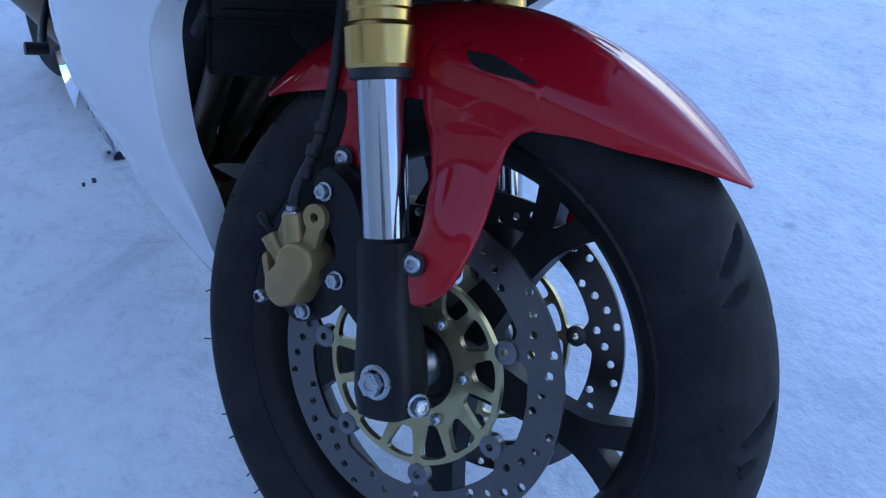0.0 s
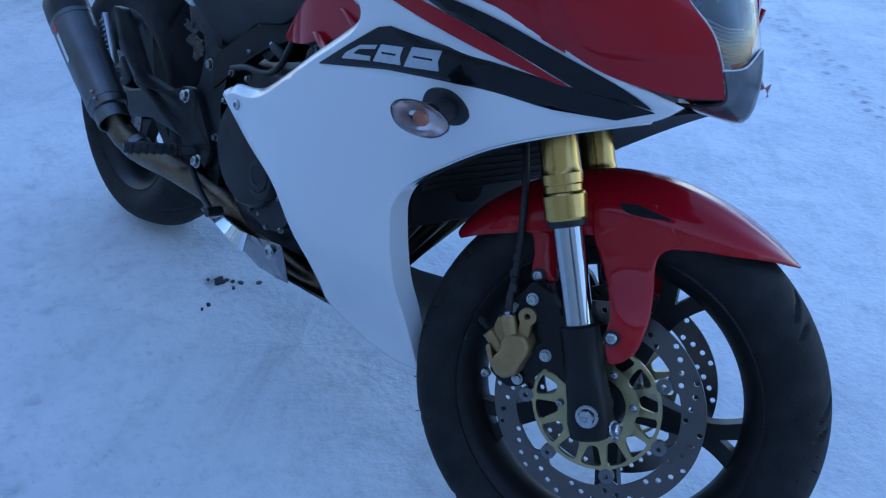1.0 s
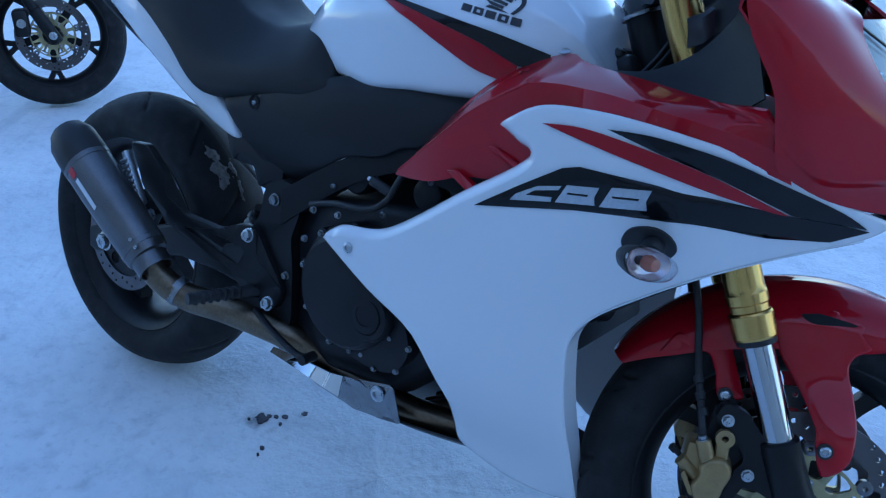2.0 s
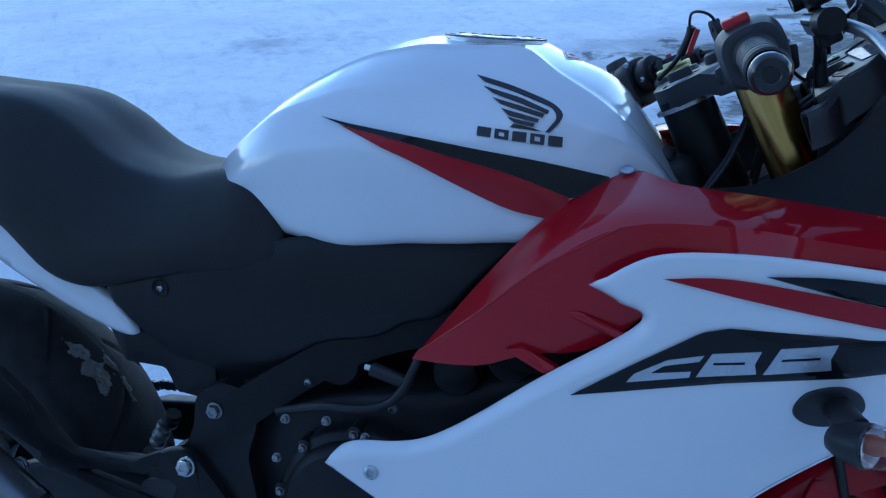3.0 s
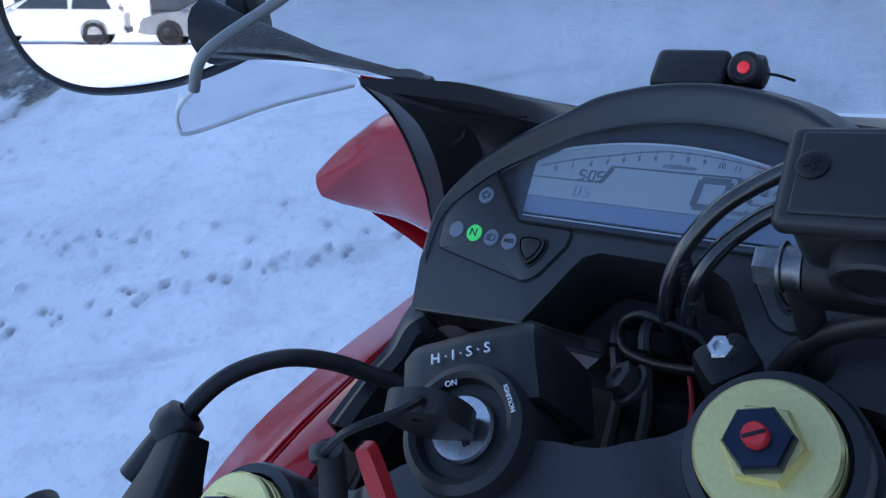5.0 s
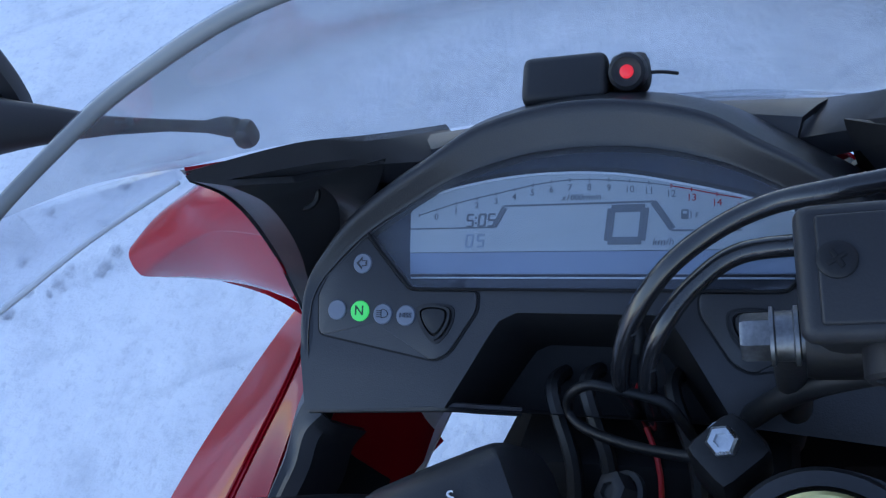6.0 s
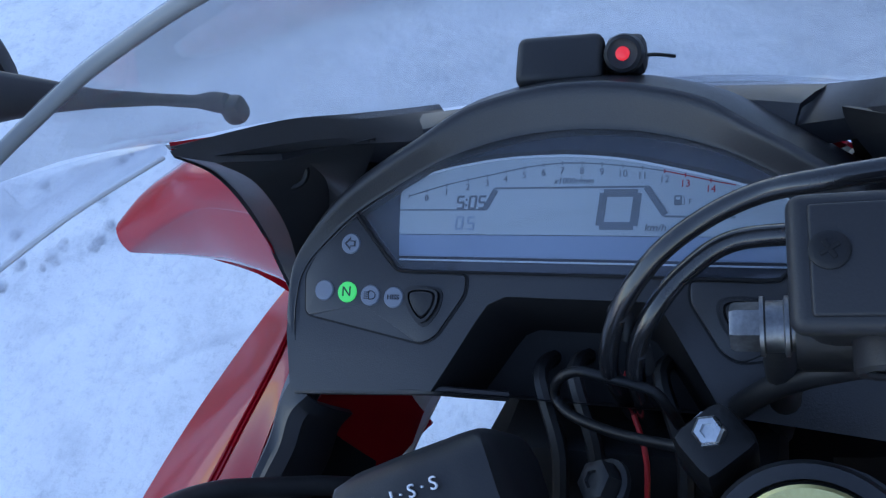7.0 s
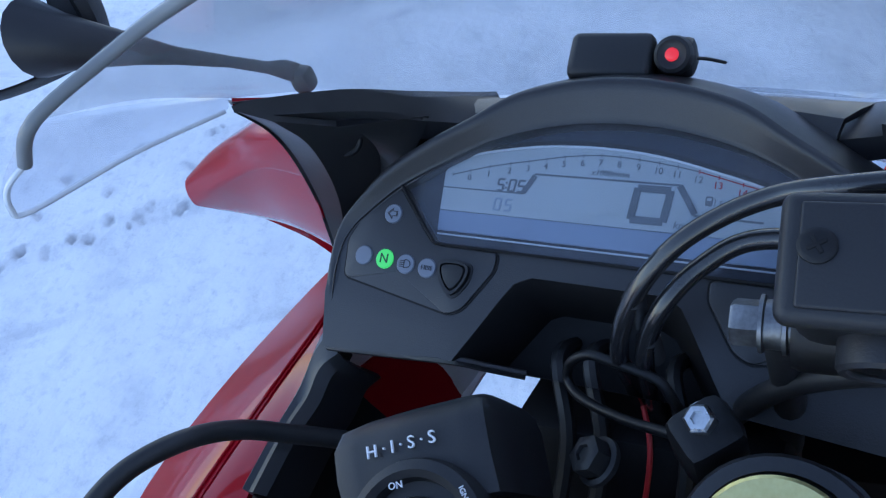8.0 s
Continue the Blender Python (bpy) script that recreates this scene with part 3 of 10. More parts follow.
# ---- the motorcycle: x ahead, y to its left, z up, leaning on its side stand ----
LEANS = -11.93
bike = thing("motorcycle", pose(0, 0, 0.002, LEANS, 0, 0), "red and white faired sport motorcycle leaning on its stand in snow", "motorcycle")
RAKE, STEER = 25.5, 23.66
UP = Vector((-math.sin(radians(RAKE)), 0, math.cos(radians(RAKE))))
_p = Matrix.Translation((0.8175, 0, 0))
ST = _p @ Matrix.Rotation(radians(STEER), 4, UP) @ _p.inverted()
# fork space: x ahead of the fork line, y left, z up along it, zero at the front axle
FM = ST @ Matrix.Translation((0.7185, 0, 0.3)) @ Matrix.Rotation(radians(-RAKE), 4, "Y")
WH = Matrix.Rotation(radians(90), 4, "X")       # wheel space: x ahead, y up, z to the right
FW = FM @ WH


def tyre_mesh(prof, n, grooves, depth):
    """A tyre: its section turned round, with tread grooves cut in. grooves(angle, height) -> 0..1."""
    bm = bmesh.new()
    prof = crom(prof, 5)
    rings = []
    for k in range(n):
        a = 2 * math.pi * k / n
        ring = []
        for r, h in prof:
            r2 = r - depth * grooves(a, h)
            ring.append(bm.verts.new((r2 * math.cos(a), r2 * math.sin(a), h)))
        rings.append(ring)
    m = len(prof)
    for k in range(n):
        p, q = rings[k], rings[(k + 1) % n]
        for j in range(m - 1):
            bm.faces.new((p[j], q[j], q[j + 1], p[j + 1]))
    return bm


def sym(prof):
    return prof + [(r, -h) for r, h in reversed(prof[:-1])]


def groove_front(a, h):
    s = abs(h)
    best = 0.0
    for off, side, slope in ((0.0, 1, 5.5), (0.5, -1, 5.5), (0.25, 1, 3.4), (0.75, -1, 3.4)):
        if h * side < 0.004 or s > 0.052:
            continue
        ph = ((a / (2 * math.pi) * 13 + off + s * slope) % 1.0)
        ph = min(ph, 1 - ph)
        lo, hi = (0.006, 0.05) if slope > 5 else (0.026, 0.054)
        if lo < s < hi:
            w = 0.042 * min(1.0, (s - lo) / 0.008, (hi - s) / 0.008)
            best = max(best, min(1.0, max(0.0, (w - ph) / 0.02)))
    return best


FRONT_PROF = sym([(0.216, 0.043), (0.222, 0.051), (0.236, 0.058), (0.252, 0.0605), (0.266, 0.059), (0.279, 0.0515), (0.289, 0.039), (0.296, 0.022), (0.299, 0.009), (0.2995, 0.0)])


def wheel_front(parent, M, with_hair=True, n=560):
    """Cast wheel with five forked spokes, tyre and two floating discs, under parent."""
    bm = bmesh.new()
    lathe(bm, [(0.222, 0.048), (0.217, 0.0505), (0.207, 0.044), (0.196, 0.03), (0.190, 0.014), (0.189, 0.0), (0.190, -0.014), (0.196, -0.03), (0.207, -0.044), (0.217, -0.0505), (0.222, -0.048), (0.214, -0.03), (0.214, 0.03)], None, 96, True)
    rim = part("wheel_rim", bm, BLACK_METAL, parent, "black cast alloy rim", M)
    part("tyre", tyre_mesh(FRONT_PROF, n, groove_front, 0.0065), RUBBER, rim, "grooved black tyre with moulding hairs", M, 60)
    bm = bmesh.new()
    lathe(bm, [(0.0, 0.058), (0.03, 0.058), (0.036, 0.052), (0.04, 0.03), (0.044, 0.0), (0.04, -0.03), (0.036, -0.052), (0.03, -0.058), (0.0, -0.058)], None, 40)
    part("hub", bm, BLACK_METAL, rim, "", M)
    for k in range(5):
        a = radians(-24 + 72 * k)
        bm = bmesh.new()
        body = [(0.03, -0.024), (0.06, -0.021), (0.11, -0.0155), (0.15, -0.0175), (0.175, -0.028), (0.196, -0.041), (0.2, -0.024), (0.19, -0.0165)]
        out = body + [(x, -y) for x, y in reversed(body)]
        hole = rounded([(0.166, 0.0), (0.196, -0.0135), (0.1985, 0.0), (0.196, 0.0135)], 0.004, 3)
        plate(bm, [rounded(out, 0.01, 2), hole], -0.013, 0.013)
        for v in bm.verts:
            v.co.z *= 1.0 + 0.55 * max(0.0, (0.12 - v.co.x) / 0.09)
        bm.transform(Matrix.Rotation(a, 4, "Z"))
        bmesh.ops.bevel(bm, geom=[e for e in bm.edges if e.is_manifold and e.calc_face_angle(0) > 1.0], offset=0.003, segments=1, affect="EDGES")
        part("spoke", bm, BLACK_METAL, rim, "", M)
    if with_hair:
        bm = bmesh.new()
        rr = random.Random(8)
        for k in range(90):
            a, side = rr.uniform(0, 6.28), rr.choice((1, 1, -1))
            r0, h0 = rr.choice(((0.27, 0.0575), (0.285, 0.045), (0.255, 0.0605)))
            p = Vector((r0 * math.cos(a), r0 * math.sin(a), h0 * side))
            d = (Vector((p.x, p.y, 0)).normalized() * rr.uniform(0.2, 0.9) + Vector((0, 0, side * 0.8)) + Vector((rr.uniform(-0.3, 0.3), rr.uniform(-0.3, 0.3), 0))).normalized()
            tube(bm, [p, p + d * rr.uniform(0.004, 0.009)], 0.0008, 4, smooth=False)
        hair = part("moulding_hairs", bm, RUBBER, rim, "", M)
        tagged(hair, kind="stuff")
    for side in (1, -1):
        D = M @ Matrix.Translation((0, 0, 0.071 * side)) @ (Matrix() if side > 0 else Matrix.Rotation(math.pi, 4, "X"))
        off = radians(15) if side > 0 else radians(-5)
        loops = [circle(0.148, 120)]
        inner = []
        for k in range(210):
            a = 2 * math.pi * k / 210
            ph = ((a - off) / (2 * math.pi) * 7 + 0.5) % 1 - 0.5
            t = max(0.0, 1 - abs(ph) / 0.17)
            inner.append(((0.1155 - 0.013 * (t * t * (3 - 2 * t))) * math.cos(a), (0.1155 - 0.013 * (t * t * (3 - 2 * t))) * math.sin(a)))
        loops.append(inner)
        for k in range(14):
            for j, rr_ in enumerate((0.1215, 0.1285, 0.1355, 0.142)):
                a = off + 2 * math.pi * (k + 0.28 * j - 0.1 + (0.12 if k % 2 else 0)) / 14
                loops.append(circle(0.0039, 10, rr_ * math.cos(a), rr_ * math.sin(a)))
        bm = bmesh.new()
        plate(bm, loops, -0.0022, 0.0022)
        rotor = part("brake_disc", bm, DISC, parent, "drilled steel floating brake disc on a gold carrier", D)
        loops = []
        outer = []
        for k in range(210):
            a = 2 * math.pi * k / 210
            ph = ((a - off) / (2 * math.pi) * 7 + 0.5) % 1 - 0.5
            t = max(0.0, 1 - abs(ph) / 0.13)
            r_ = 0.0905 + 0.0075 * (t * t * (3 - 2 * t))
            outer.append((r_ * math.cos(a), r_ * math.sin(a)))
        loops = [outer, circle(0.041, 48)]
        for k in range(14):
            a0 = off + 2 * math.pi * (k + 0.5) / 14
            w = 0.187
            wide = k % 2 == 0
            r0, r1 = (0.056, 0.0855) if wide else (0.0595, 0.0855)
            q = [(r0 * math.cos(a0 - w * 0.62), r0 * math.sin(a0 - w * 0.62)), (r1 * math.cos(a0 - w), r1 * math.sin(a0 - w)), (r1 * 1.012 * math.cos(a0), r1 * 1.012 * math.sin(a0)), (r1 * math.cos(a0 + w), r1 * math.sin(a0 + w)), (r0 * math.cos(a0 + w * 0.62), r0 * math.sin(a0 + w * 0.62))]
            loops.append(rounded(q, 0.006, 3))
        bm = bmesh.new()
        plate(bm, loops, -0.0035, 0.0035)
        for v in bm.verts:
            r_ = math.hypot(v.co.x, v.co.y)
            v.co.z -= 0.006 * max(0.0, min(1.0, (0.075 - r_) / 0.015))
        bmesh.ops.bevel(bm, geom=[e for e in bm.edges if e.is_manifold and e.calc_face_angle(0) > 1.0], offset=0.0008, segments=1, affect="EDGES")
        part("disc_carrier", bm, CARRIER, rotor, "gold anodised spoked disc carrier", D)
        for k in range(7):
            a = off + 2 * math.pi * k / 7
            bm = bmesh.new()
            c = Matrix.Translation((0.1 * math.cos(a), 0.1 * math.sin(a), 0))
            lathe(bm, [(0.0035, 0.006), (0.0055, 0.0065), (0.0105, 0.0045), (0.0105, -0.0045), (0.0055, -0.0065), (0.0035, -0.006)], c, 22, True)
            part("bobbin", bm, BOBBIN, rotor, "", D)
        for k in range(6):
            a = radians(-5) + 2 * math.pi * k / 6
            bm = bmesh.new()
            bolt(bm, (0.0515 * math.cos(a), 0.0515 * math.sin(a), -0.0025), (0, 0, 1), 0.0058, 0.006, "button")
            part("disc_bolt", bm, STEEL, rotor, "", D)
    return rim


wheel_front(bike, FW)


def fork_leg(side):
    """One upside-down fork leg. side: -1 right, 1 left."""
    Y = Matrix.Translation((0, 0.107 * side, 0))
    bm = bmesh.new()
    lathe(bm, [(0.0285, 0.263), (0.0298, 0.266), (0.0298, 0.296), (0.0285, 0.299), (0.0262, 0.3005), (0.0262, 0.309), (0.0277, 0.311), (0.0277, 0.324), (0.0265, 0.328), (0.0262, 0.333), (0.0263, 0.45), (0.0263, 0.728), (0.02, 0.728), (0.02, 0.263)], Y, 40, True)
    leg = part("fork_tube", bm, GOLD, bike, "gold anodised upside-down fork tube", FM, 14)
    bm = bmesh.new()
    lathe(bm, [(0.0, 0.27), (0.0205, 0.27), (0.0205, 0.115), (0.0, 0.115)], Y, 40)
    part("fork_slider", bm, FORK_CHROME, leg, "polished chrome fork slider", FM)
    bm = bmesh.new()
    lathe(bm, [(0.021, 0.2535), (0.026, 0.255), (0.0275, 0.264), (0.021, 0.264)], Y, 32, True)
    part("dust_seal", bm, GRIP, leg, "", FM)
    bm = bmesh.new()
    # casting that holds the axle
    rings = []
    for z, fx, bx, w in ((-0.034, 0.018, -0.022, 0.018), (-0.03, 0.026, -0.028, 0.023), (-0.01, 0.031, -0.03, 0.026), (0.02, 0.03, -0.027, 0.026), (0.06, 0.027, -0.026, 0.026), (0.1, 0.0265, -0.0265, 0.0265), (0.12, 0.026, -0.026, 0.026), (0.1235, 0.0225, -0.0225, 0.0225)):
        c, hx = (fx + bx) / 2, (fx - bx) / 2
        e = 3.2 if z < 0.03 else 2.2
        ring = []
        for k in range(32):
            a = 2 * math.pi * k / 32
            ca, sa = math.cos(a), math.sin(a)
            ring.append((c + hx * abs(ca) ** (2 / e) * (1 if ca > 0 else -1), 0.107 * side + w * abs(sa) ** (2 / e) * (1 if sa > 0 else -1), z))
        rings.append(ring)
    loft(bm, rings)
    part("fork_bottom", bm, BLACK_METAL, leg, "black cast fork bottom holding the axle", FM)
    bm = bmesh.new()
    # caliper lugs behind the casting
    lug = rounded([(-0.015, 0.12), (-0.03, 0.165), (-0.055, 0.185), (-0.072, 0.17), (-0.066, 0.145), (-0.05, 0.12), (-0.05, 0.1), (-0.068, 0.092), (-0.066, 0.068), (-0.045, 0.062), (-0.015, 0.03)], 0.008, 3)
    plate(bm, [lug], -0.009, 0.009, Matrix.Translation((0, 0.105 * side, 0)) @ WH)
    part("caliper_lug", bm, BLACK_METAL, leg, "", FM)
    return leg


leg_r, leg_l = fork_leg(-1), fork_leg(1)
bm = bmesh.new()
bolt(bm, (0.003, -0.1325, 0.003), (0, -1, 0), 0.0112, 0.0118)
lathe(bm, [(0.014, 0.0), (0.0155, 0.0), (0.0155, 0.003), (0.011, 0.003)], aim((0.003, -0.131, 0.003), (0, -1, 0)), 28)
part("axle_nut", bm, STEEL, bike, "zinc plated axle bolt", FM)
bm = bmesh.new()
lathe(bm, [(0.0, -0.1), (0.012, -0.1), (0.012, 0.12), (0.0, 0.12)], WH, 20)
part("axle", bm, STEEL, bike, "", FM)
bm = bmesh.new()
lathe(bm, [(0.0, -0.085), (0.022, -0.085), (0.022, -0.055), (0.016, -0.055), (0.0, -0.055)], WH, 24)
part("axle_spacer", bm, ALU, bike, "", FM)
bm = bmesh.new()
lathe(bm, [(0.0, 0.085), (0.022, 0.085), (0.022, 0.055), (0.016, 0.055), (0.0, 0.055)], WH, 24)
part("axle_spacer", bm, ALU, bike, "", FM)
bm = bmesh.new()
bolt(bm, (0.031, -0.113, -0.019), (0.9, -0.45, 0), 0.0085, 0.011)
part("pinch_bolt", bm, STEEL, bike, "", FM)


def caliper(side):
    """Two-piston sliding caliper in gold paint on its black bracket."""
    S = Matrix.Diagonal((1, -side, 1, 1))      # mirrored for the left side
    M = FM @ S
    bm = bmesh.new()
    # bracket plate
    br = rounded([(-0.04, 0.185), (-0.066, 0.182), (-0.078, 0.16), (-0.1, 0.13), (-0.135, 0.09), (-0.14, 0.06), (-0.115, 0.035), (-0.085, 0.04), (-0.06, 0.06), (-0.042, 0.075), (-0.045, 0.12)], 0.01, 3)
    plate(bm, [br], -0.006, 0.006, Matrix.Translation((0, -0.092, 0)) @ WH)
    cal = part("brake_caliper", bm, BLACK_METAL, bike, "gold painted two-piston brake caliper on a black bracket", M)
    bm = bmesh.new()
    # body: two piston bosses blended into one, seen from outside
    blob = crom([(-0.0907, 0.1165), (-0.0738, 0.1125), (-0.0675, 0.1), (-0.0705, 0.087), (-0.083, 0.073), (-0.0943, 0.0588), (-0.1115, 0.0546), (-0.1247, 0.0639), (-0.1248, 0.0823), (-0.112, 0.0955), (-0.1055, 0.1096)], 6, True)
    rings = []
    cx, cz = -0.097, 0.086
    for k, (s, y) in enumerate(((1.06, -0.07), (1.08, -0.085), (1.06, -0.1), (1.0, -0.104), (0.99, -0.117), (0.96, -0.1235), (0.9, -0.1265), (0.8, -0.128), (0.4, -0.1285))):
        rings.append([(cx + (x - cx) * s, y, cz + (z - cz) * s) for x, z in blob])
    loft(bm, rings)
    part("caliper_body", bm, GOLD_CAL, cal, "", M)
    bm = bmesh.new()
    # bridge with lugs, and the ear with its hole
    rbox(bm, 0.03, 0.05, 0.05, Matrix.Translation((-0.112, -0.085, 0.112)) @ Matrix.Rotation(radians(28), 4, "Y"), 0.006)
    lathe(bm, [(0.0, -0.012), (0.0105, -0.012), (0.0105, 0.028), (0.009, 0.03), (0.0, 0.03)], aim((-0.0955, -0.113, 0.112), (0.02, -0.1, 1)), 20)
    lathe(bm, [(0.0, -0.01), (0.009, -0.01), (0.009, 0.024), (0.0, 0.024)], aim((-0.119, -0.106, 0.098), (-0.45, -0.1, 0.8)), 18)
    ear = [circle(0.0125, 24, -0.067, 0.138), circle(0.0045, 14, -0.067, 0.138)]
    plate(bm, ear, 0.111, 0.1205, WH)
    rbox(bm, 0.018, 0.012, 0.03, Matrix.Translation((-0.074, -0.112, 0.122)) @ Matrix.Rotation(radians(20), 4, "Y"), 0.004)
    plate(bm, [rounded([(-0.128, 0.105), (-0.134, 0.1), (-0.13, 0.07), (-0.124, 0.068)], 0.003)], 0.075, 0.118, WH)
    part("caliper_bridge", bm, GOLD_CAL, cal, "", M)
    bm = bmesh.new()
    bolt(bm, (-0.058, -0.115, 0.161), (0, -1, 0), 0.0068, 0.008)
    part("caliper_bolt", bm, STEEL, cal, "", M)
    bm = bmesh.new()
    bolt(bm, (-0.0495, -0.115, 0.083), (0, -1, 0), 0.0068, 0.008)
    part("caliper_bolt", bm, STEEL, cal, "", M)
    bm = bmesh.new()
    bolt(bm, (-0.139, -0.112, 0.062), (0, -1, 0), 0.007, 0.01, "button")
    part("pad_pin", bm, STEEL, cal, "", M)
    bm = bmesh.new()
    bolt(bm, (-0.098, -0.104, 0.049), (0, -1, 0), 0.0065, 0.007)
    part("pad_pin", bm, STEEL, cal, "", M)
    bm = bmesh.new()
    lathe(bm, [(0.0, 0), (0.004, 0), (0.004, 0.006), (0.0055, 0.008), (0.0055, 0.016), (0.003, 0.018), (0, 0.018)], aim((-0.13, -0.108, 0.124), (-0.45, -0.1, 0.8)), 14)
    part("bleed_screw", bm, BLACK_METAL, cal, "", M)
    bm = bmesh.new()
    bolt(bm, (-0.095, -0.1165, 0.1415), (0.02, -0.1, 1), 0.0062, 0.007)
    part("banjo_bolt", bm, STEEL, cal, "", M)
    bm = bmesh.new()
    tube(bm, [(-0.094, -0.115, 0.147), (-0.091, -0.112, 0.165), (-0.085, -0.09, 0.2), (-0.075, -0.078, 0.25), (-0.062, -0.078, 0.31), (-0.055, -0.07, 0.38), (-0.05, -0.05, 0.5)], 0.0052, 10)
    for z, x in ((0.175, -0.087), (0.195, -0.0858), (0.215, -0.083)):
        lathe(bm, [(0.0045, -0.006), (0.0068, -0.005), (0.0068, 0.005), (0.0045, 0.006)], aim((x, -0.105 + (z - 0.175) * 0.5, z), (0.05, 0.4, 1)), 12)
    part("brake_hose", bm, GRIP, cal, "black rubber brake hose", M)
    return cal


caliper(-1)
caliper(1)


# front mudguard: shell over the tyre, skirts over the fork legs
# angle round the wheel: crown radius, edge radius, half width
GUARD = [(30.5, 0.3215, 0.3195, 0.004), (33, 0.3205, 0.3115, 0.025), (36, 0.32, 0.303, 0.044), (40, 0.3195, 0.29, 0.063), (45, 0.3195, 0.275, 0.077), (51, 0.3205, 0.262, 0.084), (58, 0.3225, 0.247, 0.088), (66, 0.3245, 0.239, 0.0885), (75, 0.326, 0.237, 0.0885), (88, 0.327, 0.241, 0.086), (100, 0.327, 0.252, 0.08), (112, 0.327, 0.27, 0.07), (121, 0.326, 0.292, 0.056), (126, 0.324, 0.306, 0.047)]


def guard_y(x, z):
    """Half width of the mudguard's flank at a place in fork space."""
    a, r = math.degrees(math.atan2(z, x)), math.hypot(x, z)
    rc, re, w = (float(np.interp(a, [q[0] for q in GUARD], [q[k] for q in GUARD])) for k in (1, 2, 3))
    c = min(1.0, max(0.0, (r - re) / (rc - re))) ** (1 / 0.75)
    t = math.acos(c) / (math.pi / 2)
    return w * (0.75 * math.sin(t * math.pi / 2) + 0.25 * t)


def guard_shell():
    bm = bmesh.new()
    tab = GUARD
    tab = crom(tab, 4)
    outer, innr = [], []
    m = 28
    for ang, rc, re, w in tab:
        a = radians(ang)
        for lst, dr in ((outer, 0.0), (innr, -0.004)):
            row = []
            for k in range(m + 1):
                t = -1 + 2 * k / m
                s = math.sin(t * math.pi / 2)
                c = math.cos(t * math.pi / 2)
                y = (w + dr * abs(s)) * (0.75 * s + 0.25 * t)
                r = re + (rc - re) * (c ** 0.75 if c > 0 else 0.0) + dr * c
                # a crease along the top third
                r += 0.0028 * math.exp(-((abs(t) - 0.3) / 0.05) ** 2) * min(1.0, (rc - re) / 0.05)
                row.append((r * math.cos(a), y, r * math.sin(a)))
            lst.append(row)
    fo, fi = ([[bm.verts.new(q) for q in row] for row in lst] for lst in (outer, innr))
    for i in range(len(tab) - 1):
        for k in range(m):
            bm.faces.new((fo[i][k], fo[i + 1][k], fo[i + 1][k + 1], fo[i][k + 1]))
            bm.faces.new((fi[i][k], fi[i][k + 1], fi[i + 1][k + 1], fi[i + 1][k]))
        for k in (0, m):
            bm.faces.new((fo[i][k], fi[i][k], fi[i + 1][k], fo[i + 1][k]))
    for i in (0, -1):
        for k in range(m):
            bm.faces.new((fo[i][k], fo[i][k + 1], fi[i][k + 1], fi[i][k]))
    return bm


guard = part("front_mudguard", guard_shell(), RED, bike, "glossy red front mudguard with a dark slit", FM, 60)


def skirt_y(x, z):
    t = min(1.0, max(0.0, (z - 0.095) / 0.125))
    t = t * t * (3 - 2 * t)
    out = 0.136 - 0.3 * max(0.0, x - 0.075) - 0.1 * max(0.0, 0.06 - x) + 0.0035 * math.exp(-((x - 0.062) / 0.01) ** 2)
    return -(out + (guard_y(x, z) + 0.0012 - out) * t)


for side in (-1, 1):
    S = FM @ Matrix.Diagonal((1, -side, 1, 1))
    sk = crom([(0.0376, 0.0745), (0.0479, 0.072), (0.0764, 0.0857), (0.0912, 0.1122), (0.0982, 0.1337), (0.1026, 0.1594), (0.1045, 0.1852), (0.1085, 0.199), (0.1165, 0.2067), (0.1278, 0.21), (0.146, 0.213)], 4)[:-1] + rounded([(0.146, 0.213), (0.14, 0.245), (0.11, 0.272), (0.07, 0.285), (0.028, 0.285)], 0.006, 3)[5:-1] + crom([(0.028, 0.28), (0.027, 0.2311), (0.04, 0.1811), (0.0455, 0.1372), (0.0395, 0.1145), (0.0365, 0.09)], 4)
    bm = bmesh.new()
    skin(bm, [sk], lambda u, w: (u, skirt_y(u, w), w), 0.004, 0.009, 0.004)
    part("mudguard_skirt", bm, RED, guard, "", S, 50)
    bm = bmesh.new()
    tab_ = rounded([(-0.03, 0.29), (-0.03, 0.178), (-0.048, 0.176), (-0.0635, 0.181), (-0.064, 0.2), (-0.059, 0.218), (-0.06, 0.245), (-0.08, 0.258), (-0.128, 0.259), (-0.1, 0.28)], 0.005, 3)
    skin(bm, [tab_], lambda u, w: (u, -(0.088 - 0.02 * max(0, (w - 0.2) / 0.08)), w), 0.004, 0.014, 0.003)
    part("mudguard_tab", bm, RED, guard, "", S, 50)
    for at in ((0.049, -0.134, 0.108), (-0.0535, -0.088, 0.1895)):
        bm = bmesh.new()
        lathe(bm, [(0.0, 0.0), (0.0105, 0.0), (0.0105, 0.002), (0.007, 0.003), (0.0, 0.003)], aim((at[0], at[1] - 0.004, at[2]), (0, -1, 0)), 24)
        part("washer", bm, GRIP, guard, "black washer", S)
        bm = bmesh.new()
        bolt(bm, (at[0], at[1] - 0.006, at[2]), (0, -1, 0), 0.0075, 0.004, "button")
        part("screw", bm, STEEL, guard, "", S)
    bm = bmesh.new()
    sl = crom([(0.0656, 0.2747), (0.08, 0.273), (0.0938, 0.2686), (0.1304, 0.2465), (0.1085, 0.2514), (0.0783, 0.2607)], 5, True)
    skin(bm, [sl], lambda u, w: (u, skirt_y(u, w) - 0.0008, w), 0.0015, 0.006, 0.0, Matrix())
    part("vent_slit", bm, DARK, guard, "black vent slit", S)


